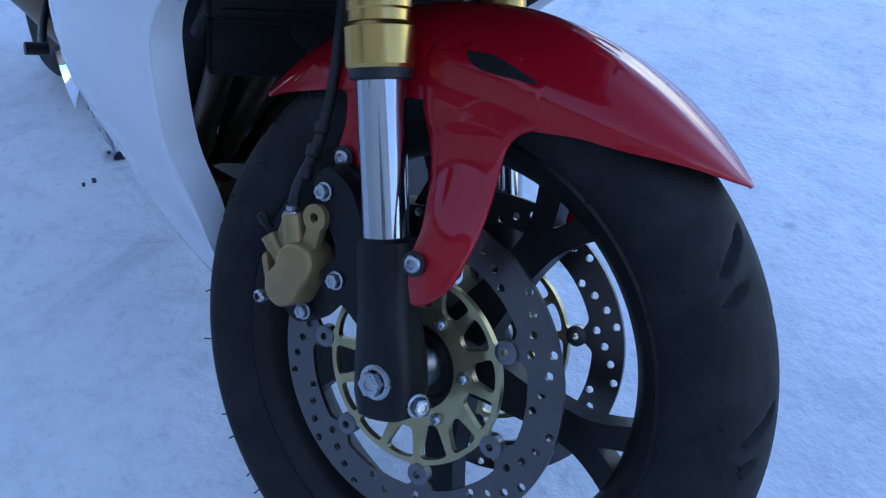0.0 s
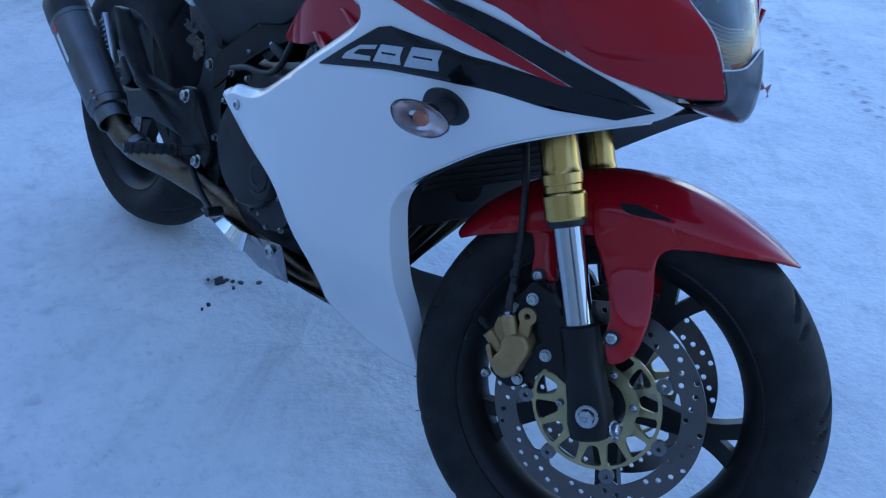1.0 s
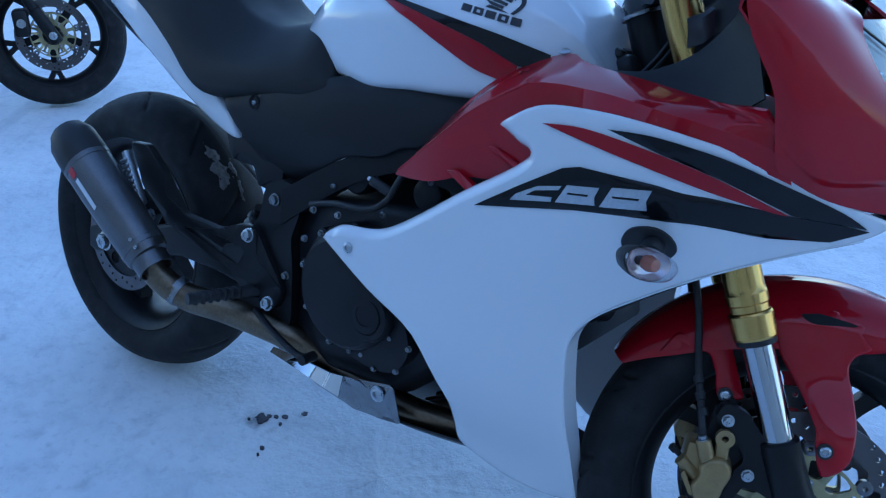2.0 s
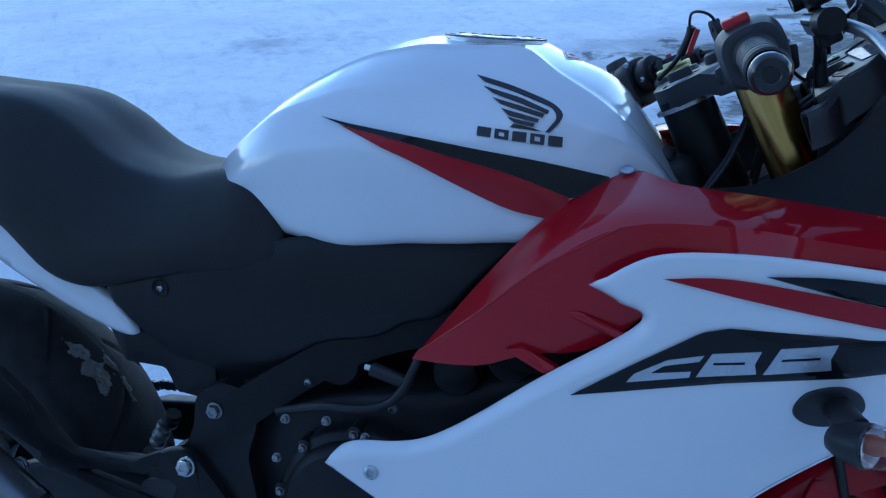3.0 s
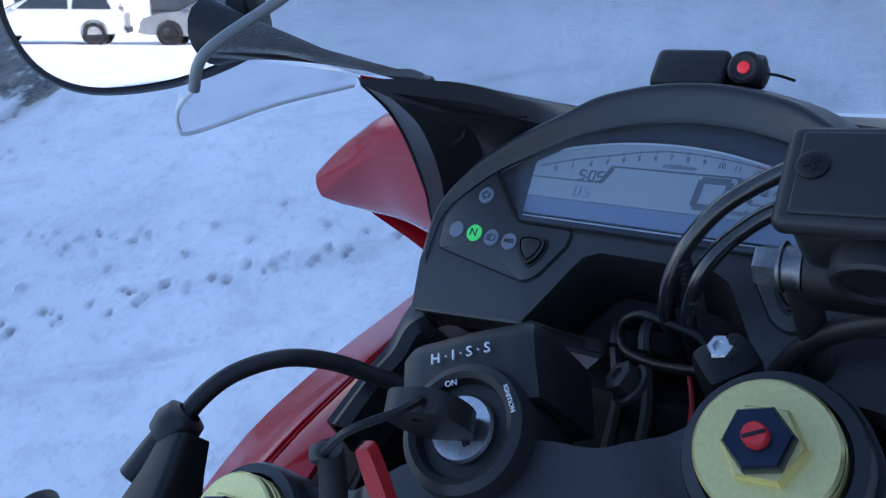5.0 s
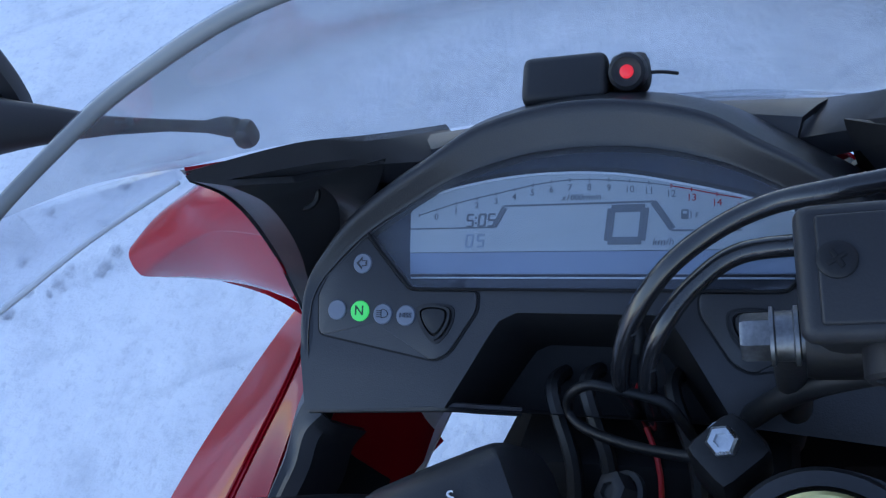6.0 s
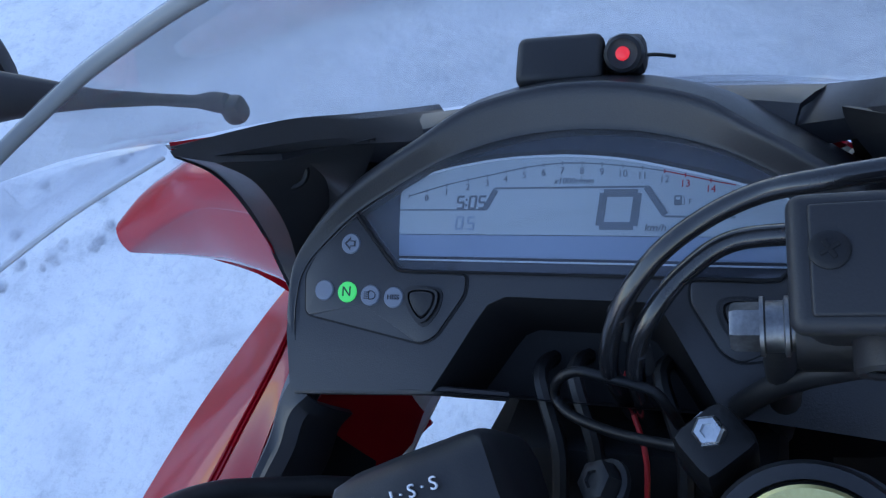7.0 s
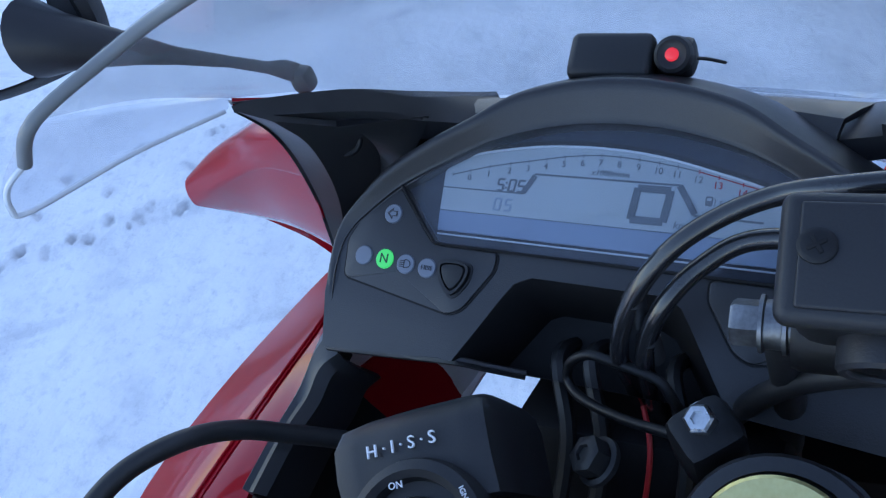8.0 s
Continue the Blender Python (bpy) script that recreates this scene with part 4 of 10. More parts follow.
# ---- bodywork ----
REFL0 = mat("indicator_reflector", (0.75, 0.66, 0.64), 0.2, 0.7, wear=0.8, wear_scale=60, wear_color=(0.5, 0.25, 0.2))
# half width of the fairing, by x (columns) and z (rows)
GX = [-0.05, 0.1, 0.25, 0.4, 0.55, 0.7, 0.85]
GZ = [0.1, 0.25, 0.4, 0.55, 0.7, 0.85, 1.0]
GY = np.array([
    [0.09, 0.1, 0.1, 0.085, 0.06, 0.03, 0.0],
    [0.15, 0.155, 0.155, 0.13, 0.1, 0.05, 0.01],
    [0.21, 0.225, 0.24, 0.205, 0.14, 0.08, 0.02],
    [0.236, 0.243, 0.25, 0.226, 0.165, 0.095, 0.02],
    [0.22, 0.235, 0.247, 0.248, 0.226, 0.12, 0.02],
    [0.16, 0.2, 0.238, 0.25, 0.25, 0.2, 0.06],
    [0.12, 0.15, 0.2, 0.24, 0.262, 0.22, 0.1],
])


def cubic(p, t):
    a, b, c, d = p
    return 0.5 * (2 * b + (c - a) * t + (2 * a - 5 * b + 4 * c - d) * t * t + (3 * b - a - 3 * c + d) * t ** 3)


def half_width(x, z):
    i = min(max(int((x - GX[0]) / 0.15), 0), 5)
    j = min(max(int((z - GZ[0]) / 0.15), 0), 5)
    u, v = (x - GX[i]) / 0.15, (z - GZ[j]) / 0.15
    rows = [cubic([GY[min(max(j + dj, 0), 6), min(max(i + di, 0), 6)] for di in (-1, 0, 1, 2)], u) for dj in (-1, 0, 1, 2)]
    return cubic(rows, v)


def side_surf(off=0.0):
    return lambda u, w: (u, -(half_width(u, w) + off), w)


MIR = Matrix.Diagonal((1, -1, 1, 1))
MIRL = Matrix.Translation((0, 0.028, 0.009)) @ MIR      # the far side panels sit a little proud of the mirror image
FAIR = crom([(0.005, 0.541), (0.035, 0.568), (0.128, 0.59), (0.25, 0.676), (0.345, 0.745), (0.325, 0.765), (0.296, 0.779)], 12)[:-1] + \
    crom([(0.296, 0.779), (0.352, 0.815), (0.42, 0.824), (0.505, 0.822), (0.6, 0.808), (0.66, 0.787), (0.711, 0.763), (0.765, 0.743)], 5)[:-1] + \
    crom([(0.765, 0.743), (0.735, 0.717), (0.656, 0.681), (0.58, 0.64), (0.51, 0.591), (0.462, 0.552), (0.438, 0.515), (0.435, 0.475), (0.44, 0.39), (0.444, 0.315), (0.452, 0.2165)], 5)[:-1] + \
    crom([(0.452, 0.2165), (0.4, 0.2065), (0.334, 0.216), (0.2744, 0.2456)], 4)[:-1] + crom([(0.2744, 0.2456), (0.2575, 0.2651), (0.2615, 0.314), (0.2575, 0.364), (0.2054, 0.4465), (0.107, 0.486), (0.005, 0.541)], 4)[:-1]
FAIR_FAR = [(x, z + 0.022 * min(1.0, max(0.0, (x - 0.52) / 0.08)) if z < 0.735 else z) for x, z in FAIR]
BEVEL = crom([(0.005, 0.541), (0.035, 0.568), (0.128, 0.59), (0.25, 0.676), (0.345, 0.745), (0.325, 0.765), (0.296, 0.779)], 12)[9:]


def bevelled(u, w):
    """The fairing's face with the wide slanting edge along its rear top side."""
    return (u, -(half_width(u, w) - 0.75 * max(0.0, 0.0145 - dist_to((u, w), [BEVEL + BEVEL[::-1]]))), w)


for S in (Matrix(), MIRL):
    bm = bmesh.new()
    skin(bm, [FAIR if S is not MIRL else FAIR_FAR], bevelled, 0.004, 0.013, 0.005, None, (0.0145, 0.0165))
    fairing = part("side_fairing", bm, WHITE, bike, "white side fairing panel with black and red stripes", S, 50)
    # the edge round the wheel opening is turned in
    front_e = [(0.735, 0.717), (0.656, 0.681), (0.58, 0.64), (0.51, 0.591), (0.462, 0.552), (0.438, 0.515), (0.435, 0.475), (0.44, 0.39), (0.444, 0.315), (0.452, 0.2185)]
    if S is MIRL:
        front_e = [(x, z + 0.022 * min(1.0, max(0.0, (x - 0.52) / 0.08)) if z < 0.735 else z) for x, z in front_e]
    wid = [0.002, 0.01, 0.013, 0.016, 0.022, 0.028, 0.031, 0.032, 0.03, 0.014]
    rim = [[(x + 0.0004 * k, -half_width(x, z) + 0.0015 + w_ * k / 3, z - 0.0006 + 0.0015 * k) for (x, z), w_ in zip(front_e, wid)] for k in range(4)]
    bm = bmesh.new()
    sheet(bm, rim, 0.002, 4, 2)
    part("fairing_flange", bm, WHITE, fairing, "white turned-in edge of the fairing", S, 60)
    blk = [(0.2843, 0.6686), (0.3457, 0.7103), (0.4049, 0.7478), (0.4281, 0.7544), (0.5138, 0.7542), (0.5943, 0.7489), (0.6624, 0.7402), (0.7116, 0.7365), (0.7401, 0.7315), (0.7042, 0.7125), (0.6434, 0.7082), (0.5305, 0.7114), (0.428, 0.6985)]
    bm = bmesh.new()
    skin(bm, [blk], side_surf(0.003), 0.001, 0.009, 0.0)
    part("black_stripe", bm, BLACK_GLOSS, fairing, "gloss black stripe", S, 60)
    red_s = crom([(0.3669, 0.7965), (0.4274, 0.8014), (0.5194, 0.7909), (0.5926, 0.7722), (0.6624, 0.7398)], 4) + crom([(0.648, 0.7415), (0.5939, 0.7541), (0.5231, 0.7699), (0.4312, 0.7849)], 4)
    bm = bmesh.new()
    skin(bm, [red_s], side_surf(0.0028), 0.001, 0.009, 0.0)
    part("red_stripe", bm, RED_DECAL, fairing, "red stripe", S, 60)
    blk2 = crom([(0.4553, 0.8068), (0.5157, 0.8095), (0.59, 0.7995), (0.6533, 0.7785), (0.7112, 0.7535), (0.738, 0.7345)], 4) + [(0.665, 0.7412), (0.594, 0.7735), (0.521, 0.7922)]
    bm = bmesh.new()
    skin(bm, [blk2], side_surf(0.0034), 0.001, 0.009, 0.0)
    part("black_stripe", bm, BLACK_GLOSS, fairing, "gloss black stripe", S, 60)
    bm = bmesh.new()
    bolt(bm, (0.065, -half_width(0.065, 0.542) - 0.001, 0.542), (0, -1, 0), 0.0085, 0.004, "button")
    part("screw", bm, STEEL, fairing, "", S)
    # maker's mark: three plain slanted blocks
    mark = [[[(0.338, 0.69), (0.345, 0.699), (0.375, 0.714), (0.408, 0.719), (0.404, 0.713), (0.372, 0.708), (0.36, 0.7), (0.397, 0.7025), (0.396, 0.6965)]]]
    for xa, xb, za, zb in ((0.402, 0.458, 0.697, 0.721), (0.461, 0.522, 0.7005, 0.727)):
        zm = 0.5 * (za + zb) + 0.001
        mark.append([[(xa, za), (xa + 0.013, zb), (xb, zb + 0.003), (xb - 0.005, zm + 0.001), (xb - 0.003, za + 0.004)], [(xa + 0.014, zm - 0.0008), (xa + 0.015, zm + 0.002), (xb - 0.013, zm + 0.0035), (xb - 0.014, zm + 0.0005)]])
    for loops_ in mark:
        bm = bmesh.new()
        skin(bm, [[(x, z + 0.09 * (x - 0.337)) for x, z in l_] for l_ in loops_], side_surf(0.0042), 0.001, 0.006, 0.0)
        part("mark_block", bm, SILVER_DECAL, fairing, "silver maker's mark block", S, 60)
    # indicator on its short stalk
    bm = bmesh.new()
    skin(bm, [crom([(0.492, 0.676), (0.503, 0.694), (0.53, 0.701), (0.55, 0.692), (0.557, 0.674), (0.543, 0.658), (0.517, 0.654), (0.497, 0.662)], 5, True)], side_surf(0.004), 0.004, 0.01, 0.003)
    tube(bm, [(0.53, -0.225, 0.677), (0.538, -0.26, 0.676), (0.542, -0.268, 0.675)], 0.014, 16)
    ind = part("indicator", bm, PLASTIC, bike, "clear-lensed front indicator on a black stalk", S)
    LM = aim((0.546, -0.289, 0.674), (0.9, -0.42, 0.08)) @ Matrix.Rotation(radians(-16), 4, "Z") @ Matrix.Scale(1.22, 4)
    ring_ = crom([(0.0, 0.019), (0.022, 0.013), (0.03, 0.0), (0.02, -0.016), (0.0, -0.022), (-0.02, -0.017), (-0.03, 0.0), (-0.022, 0.013)], 4, True)
    MI = LM
    for nm_, mt_, prof_ in (("indicator_shell", PLASTIC, ((0.2, -0.026), (0.55, -0.023), (0.82, -0.014), (0.97, -0.002), (1.0, 0.003), (0.96, 0.004))), ("indicator_lens", CLEAR, ((0.985, 0.003), (0.95, 0.01), (0.8, 0.019), (0.5, 0.026), (0.15, 0.028)))):
        bm = bmesh.new()
        loft(bm, [[MI @ Vector((x * k * 1.06, y * k * 0.8, h)) for x, y in ring_] for k, h in prof_], True, nm_ == "indicator_lens")
        o_ = part(nm_, bm, mt_, ind, "", S)
        if nm_ == "indicator_lens":
            o_.visible_shadow = False
    bm = bmesh.new()
    lathe(bm, [(0.0, 0.016), (0.006, 0.014), (0.008, 0.006), (0.007, 0.0), (0.0, 0.0)], MI, 16)
    part("indicator_bulb", bm, ORANGE_LENS, ind, "orange bulb", S)
    bm = bmesh.new()
    loft(bm, [[MI @ Vector((x * k * 1.06, y * k * 0.8, h)) for x, y in ring_] for k, h in ((0.93, 0.005), (0.7, -0.003), (0.3, -0.006))], True, False)
    part("indicator_reflector", bm, REFL0, ind, "", S)

# red upper cowl: from the tank side along the top to the nose
def cowl_rows():
    low = [(0.093, 0.181, 0.657), (0.1737, 0.207, 0.669), (0.235, 0.212, 0.6915), (0.31, 0.216, 0.712), (0.42, 0.244, 0.817), (0.505, 0.244, 0.815), (0.6, 0.226, 0.8), (0.66, 0.192, 0.78)]
    mid = [(0.1, 0.185, 0.666), (0.18, 0.213, 0.733), (0.245, 0.224, 0.789), (0.325, 0.23, 0.838), (0.42, 0.232, 0.845), (0.505, 0.236, 0.838), (0.6, 0.235, 0.828), (0.65, 0.215, 0.815)]
    crest = [(0.11, 0.183, 0.678), (0.185, 0.192, 0.755), (0.245, 0.197, 0.812), (0.325, 0.2, 0.852), (0.42, 0.206, 0.855), (0.505, 0.212, 0.849), (0.6, 0.228, 0.846), (0.64, 0.226, 0.84)]
    top = [(0.155, 0.174, 0.735), (0.222, 0.168, 0.812), (0.275, 0.145, 0.853), (0.325, 0.124, 0.8755), (0.375, 0.166, 0.8705), (0.472, 0.17, 0.8615), (0.556, 0.2, 0.8565), (0.625, 0.238, 0.86)]
    return [low, mid, crest, top]


def cowl_rows_far():
    low = [(0.093, 0.185, 0.66), (0.1737, 0.21, 0.67), (0.235, 0.215, 0.692), (0.31, 0.22, 0.713), (0.42, 0.268, 0.835), (0.505, 0.27, 0.832), (0.6, 0.262, 0.815), (0.66, 0.225, 0.795)]
    mid = [(0.1, 0.19, 0.67), (0.18, 0.222, 0.745), (0.245, 0.238, 0.81), (0.3, 0.25, 0.856), (0.42, 0.264, 0.869), (0.505, 0.266, 0.863), (0.6, 0.262, 0.847), (0.655, 0.248, 0.845)]
    crest = [(0.11, 0.185, 0.68), (0.185, 0.195, 0.765), (0.25, 0.2, 0.835), (0.325, 0.208, 0.886), (0.42, 0.212, 0.891), (0.505, 0.213, 0.882), (0.58, 0.217, 0.868), (0.64, 0.23, 0.852)]
    top = [(0.155, 0.174, 0.735), (0.222, 0.168, 0.82), (0.28, 0.15, 0.87), (0.35, 0.155, 0.888), (0.42, 0.175, 0.893), (0.485, 0.184, 0.889), (0.54, 0.19, 0.883), (0.6, 0.2, 0.872)]
    return [low, mid, crest, top]


for S, cr_ in ((Matrix(), cowl_rows()), (MIR, cowl_rows_far())):
    bm = bmesh.new()
    low_, mid_, crest_, top_ = [[(x, -y, z) for x, y, z in r] for r in cr_]
    sheet(bm, [low_, mid_], 0.004, 4, 3)
    sheet(bm, [mid_, crest_, top_], 0.004, 4, 4)
    tube(bm, [(x, y + 0.0008, z) for x, y, z in mid_[:4]], 0.0016, 8, 6)
    if S is MIR:
        for k in (0.04, 0.16):
            tube(bm, [tuple(Vector(a).lerp(Vector(b), k) + Vector((0, 0, 0.0006))) for a, b in zip(crest_[2:], top_[2:])], 0.0011, 6, 6)
        sheet(bm, [[(0.53, -0.232, 0.81), (0.58, -0.23, 0.795), (0.63, -0.218, 0.78)], [(0.55, -0.222, 0.745), (0.595, -0.216, 0.74), (0.64, -0.198, 0.735)], [(0.56, -0.21, 0.7), (0.6, -0.203, 0.695), (0.635, -0.186, 0.69)]], 0.002, 3, 3)
    cowl = part("upper_cowl", bm, RED, bike, "glossy red upper cowl panel", S, 50)
    for fin in ([(0.2655, 0.7439), (0.2848, 0.7472), (0.3397, 0.7271), (0.3307, 0.7193)], [(0.2085, 0.6957), (0.2268, 0.7014), (0.2662, 0.684), (0.2545, 0.6755)]):
        bm = bmesh.new()
        skin(bm, [rounded(fin, 0.003, 2)], lambda u, w: (u, -(0.224 + 0.12 * (u - 0.25) - 0.15 * (w - 0.7)), w), 0.016, 0.012, 0.003)
        part("cowl_fin", bm, RED, cowl, "", S, 50)
    bm = bmesh.new()
    plate(bm, [rounded([(0.1, 0.655), (0.3, 0.64), (0.36, 0.74), (0.3, 0.765), (0.2, 0.69)], 0.01)], 0.15, 0.155, WH)
    part("cowl_backing", bm, DARK, cowl, "", S)
    bm = bmesh.new()
    lathe(bm, [(0.0, 0.0), (0.008, 0.0), (0.008, 0.0015), (0.006, 0.003), (0.0, 0.003)], aim((0.318, -0.128, 0.876), (0, -0.4, 1)), 20)
    part("screw", bm, STEEL, cowl, "", S)


# ---- tank ----
# x, top height, half width at the shoulder and its height, greatest half width and its height, half width and height of the foot
TANK = [(-0.224, 0.80, 0.035, 0.795, 0.06, 0.785, 0.06, 0.775), (-0.204, 0.852, 0.05, 0.84, 0.085, 0.81, 0.082, 0.788), (-0.164, 0.898, 0.064, 0.884, 0.12, 0.843, 0.108, 0.797), (-0.1, 0.949, 0.075, 0.9365, 0.148, 0.877, 0.13, 0.787),
        (-0.034, 0.981, 0.081, 0.9705, 0.163, 0.888, 0.145, 0.7815), (-0.003, 0.992, 0.082, 0.983, 0.168, 0.892, 0.15, 0.781), (0.025, 1.001, 0.086, 0.991, 0.172, 0.894, 0.152, 0.784), (0.07, 1.0105, 0.091, 0.9993, 0.176, 0.895, 0.153, 0.79), (0.099, 1.0112, 0.0905, 1.0008, 0.1755, 0.8935, 0.154, 0.792), (0.14, 1.0103, 0.0855, 0.9995, 0.173, 0.889, 0.155, 0.795), (0.195, 1.0065, 0.082, 0.998, 0.165, 0.88, 0.155, 0.8), (0.235, 0.988, 0.087, 0.974, 0.155, 0.87, 0.155, 0.8), (0.29, 0.962, 0.09, 0.94, 0.135, 0.86, 0.145, 0.79), (0.335, 0.905, 0.08, 0.895, 0.115, 0.85, 0.125, 0.79), (0.37, 0.855, 0.07, 0.848, 0.1, 0.82, 0.105, 0.79)]
rows = crom(TANK, 6)


def tank_section(r):
    """Half a section: spine with its ridge, a shallow trough, the shoulder's edge, the flank with its soft fold."""
    x, zt, ys_, zs, ym, zm, yf, zf = r
    knee = ((ys_ + ym) / 2 + 0.01, (zs + zm) / 2 + 0.014)
    back = min(1.0, max(0.0, (0.1 - x) / 0.05)) * min(1.0, max(0.0, (x + 0.2) / 0.08))
    yi = ys_ * min(0.86, max(0.12, np.interp(x, (-0.1, -0.03, 0.0, 0.03, 0.072, 0.1), (0.86, 0.84, 0.6, 0.3, 0.12, 0.3))))
    line = lambda y: zt + (zs - zt) * (y / ys_) ** 1.6
    edge = 0.0026 * min(1.0, max(0.0, (x + 0.224) / 0.1)) * min(1.0, max(0.0, (0.24 - x) / 0.08))
    half = [(0.0, zt), (yi * 0.5, line(yi * 0.5)), (yi * 0.93, line(yi * 0.93) + 0.0012 * back), (yi, line(yi) + 0.0014 * back)]
    for k in (0.12, 0.35, 0.62, 0.85):
        y = yi + (ys_ - yi) * k
        half.append((y, line(y) - 0.0028 * back * math.sin(math.pi * k)))
    half += [(ys_ - 0.0016, zs + edge * 0.9), (ys_, zs + edge), (ys_ + 0.0022, zs - 0.0008)]
    half += crom([(ys_ + 0.0022, zs - 0.0008), ((ys_ + knee[0]) / 2 + 0.002, (zs + knee[1]) / 2 + 0.001), knee], 4)[1:-1]
    half += crom([knee, (ym, zm), ((ym + yf) / 2 + 0.003, (zm + zf) / 2), (yf, zf), (yf * 0.85, zf - 0.012)], 5)
    return [(x, -y, z) for y, z in reversed(half)] + [(x, y, z) for y, z in half[1:]]


bm = bmesh.new()
loft(bm, [tank_section(r) for r in rows])
tank = part("fuel_tank", bm, WHITE, bike, "pearl white fuel tank with black and red stripe", None, 50)


def tank_side(x, z):
    """Half width of the tank side at x and height z."""
    k = min(range(len(rows)), key=lambda i: abs(rows[i][0] - x))
    i = k if rows[k][0] <= x else k - 1
    i = min(max(i, 0), len(rows) - 2)
    t = (x - rows[i][0]) / (rows[i + 1][0] - rows[i][0])
    sec = [p for p in tank_section([a + (b - a) * t for a, b in zip(rows[i], rows[i + 1])]) if p[1] <= 0]
    for p, q in zip(sec, sec[1:]):
        if min(p[2], q[2]) <= z <= max(p[2], q[2]) and abs(q[2] - p[2]) > 1e-9:
            return -(p[1] + (q[1] - p[1]) * (z - p[2]) / (q[2] - p[2]))
    return -sec[-1][1]


def tank_surf(off):
    return lambda u, w: (u, -(tank_side(u, w) + off), w)


# ---- seat, side cover, tail ----
SEATS = [(-0.082, 0.775, 0.115, 0.772, 0.14, 0.76), (-0.092, 0.807, 0.125, 0.802, 0.148, 0.752), (-0.117, 0.839, 0.127, 0.831, 0.152, 0.742), (-0.148, 0.859, 0.118, 0.85, 0.154, 0.735), (-0.2, 0.848, 0.104, 0.838, 0.155, 0.73), (-0.28, 0.834, 0.1, 0.822, 0.158, 0.715), (-0.36, 0.852, 0.1, 0.84, 0.158, 0.7), (-0.43, 0.903, 0.1, 0.885, 0.155, 0.715), (-0.5, 0.932, 0.1, 0.915, 0.15, 0.77), (-0.6, 0.942, 0.1, 0.925, 0.14, 0.83), (-0.74, 0.952, 0.095, 0.938, 0.125, 0.88), (-0.82, 0.945, 0.08, 0.93, 0.1, 0.9)]
bm = bmesh.new()
rings = []
for x, zt, ys_, zs, yf, zf in crom(SEATS, 5):
    half = crom([(0.0, zt), (ys_ * 0.6, zt), (ys_, zs), (yf * 0.97, (zs * 0.45 + zf * 0.55)), (yf, zf), (yf * 0.8, zf - 0.01)], 4)
    rings.append([(x, -y, z) for y, z in reversed(half)] + [(x, y, z) for y, z in half[1:]])
loft(bm, rings)
part("seat", bm, SEAT, bike, "black vinyl rider and pillion seat", None, 50)

for S in (Matrix(), MIR):
    bm = bmesh.new()
    cov = crom([(-0.345, 0.69), (-0.275, 0.716), (-0.185, 0.756), (-0.08, 0.778), (0.042, 0.797), (0.152, 0.815), (0.222, 0.808), (0.17, 0.755), (0.121, 0.703), (0.0782, 0.69), (0.0376, 0.667), (-0.036, 0.65), (-0.1, 0.605), (-0.15, 0.572), (-0.224, 0.562), (-0.27, 0.607)], 4, True)
    skin(bm, [cov], lambda u, w: (u, -(0.148 + 0.012 * math.sin((u + 0.3) * 6) - 2.4 * (w - 0.695) ** 2 - 0.05 * max(0, 0.62 - w)), w), 0.005, 0.025, 0.006)
    cover = part("side_cover", bm, COVER, bike, "black textured plastic frame cover", S, 50)
    bm = bmesh.new()
    lathe(bm, [(0.0125, 0.0025), (0.0115, 0.0035), (0.009, 0.0005), (0.0, 0.0005)], aim((-0.254, -0.15, 0.701), (0, -1, 0)), 20)
    part("screw_recess", bm, DARK, cover, "", S)
    bm = bmesh.new()
    bolt(bm, (-0.254, -0.1515, 0.701), (0, -1, 0), 0.0045, 0.004, "button")
    part("screw", bm, STEEL, cover, "", S)
    bm = bmesh.new()
    tail = crom([(-0.314, 0.624), (-0.335, 0.662), (-0.37, 0.69), (-0.47, 0.775), (-0.6, 0.866), (-0.75, 0.91), (-0.86, 0.92), (-0.86, 0.88), (-0.74, 0.83), (-0.6, 0.757), (-0.473, 0.682), (-0.36, 0.63)], 4, True)
    skin(bm, [tail], lambda u, w: (u, -(0.136 + 0.03 * (w - 0.7) - 0.12 * max(0, -0.6 - u)), w), 0.012, 0.03, 0.008)
    part("tail_panel", bm, WHITE, bike, "white tail side panel", S, 50)


# ---- filler cap on the tank ----
CAPM = Matrix.Translation((0.1435, -0.004, 1.0108)) @ Matrix.Rotation(radians(3.5), 4, "Y") @ Matrix.Scale(0.915, 4)
bm = bmesh.new()
lathe(bm, [(0.0502, 0.0005), (0.0645, 0.0005), (0.0655, -0.0015), (0.067, -0.0015), (0.0675, -0.003), (0.0675, -0.009), (0.05, -0.012)], None, 72)
cap = part("filler_cap_ring", bm, mat("tank_cap_silver", (0.55, 0.57, 0.6), 0.25, 0.75, 0.3, grain=0.2, grain_scale=900, wear=0.4, wear_scale=30, wear_color=(0.45, 0.47, 0.5), rough_var=0.06), bike, "silver fuel filler ring with seven screws", CAPM)
CAPMAT = cap.data.materials[0]
bm = bmesh.new()
lathe(bm, [(0.0, 0.0014), (0.03, 0.0013), (0.045, 0.001), (0.0478, 0.0003), (0.0485, -0.003), (0.04, -0.006)], None, 64)
lid = part("filler_lid", bm, CAPMAT, cap, "silver hinged filler lid", CAPM)
bm = bmesh.new()
lathe(bm, [(0.0482, -0.0004), (0.0506, -0.0004), (0.0506, -0.003), (0.0482, -0.003)], None, 64, True)
lathe(bm, [(0.0652, 0.0), (0.0672, 0.0), (0.0672, -0.003), (0.0652, -0.003)], None, 64, True)
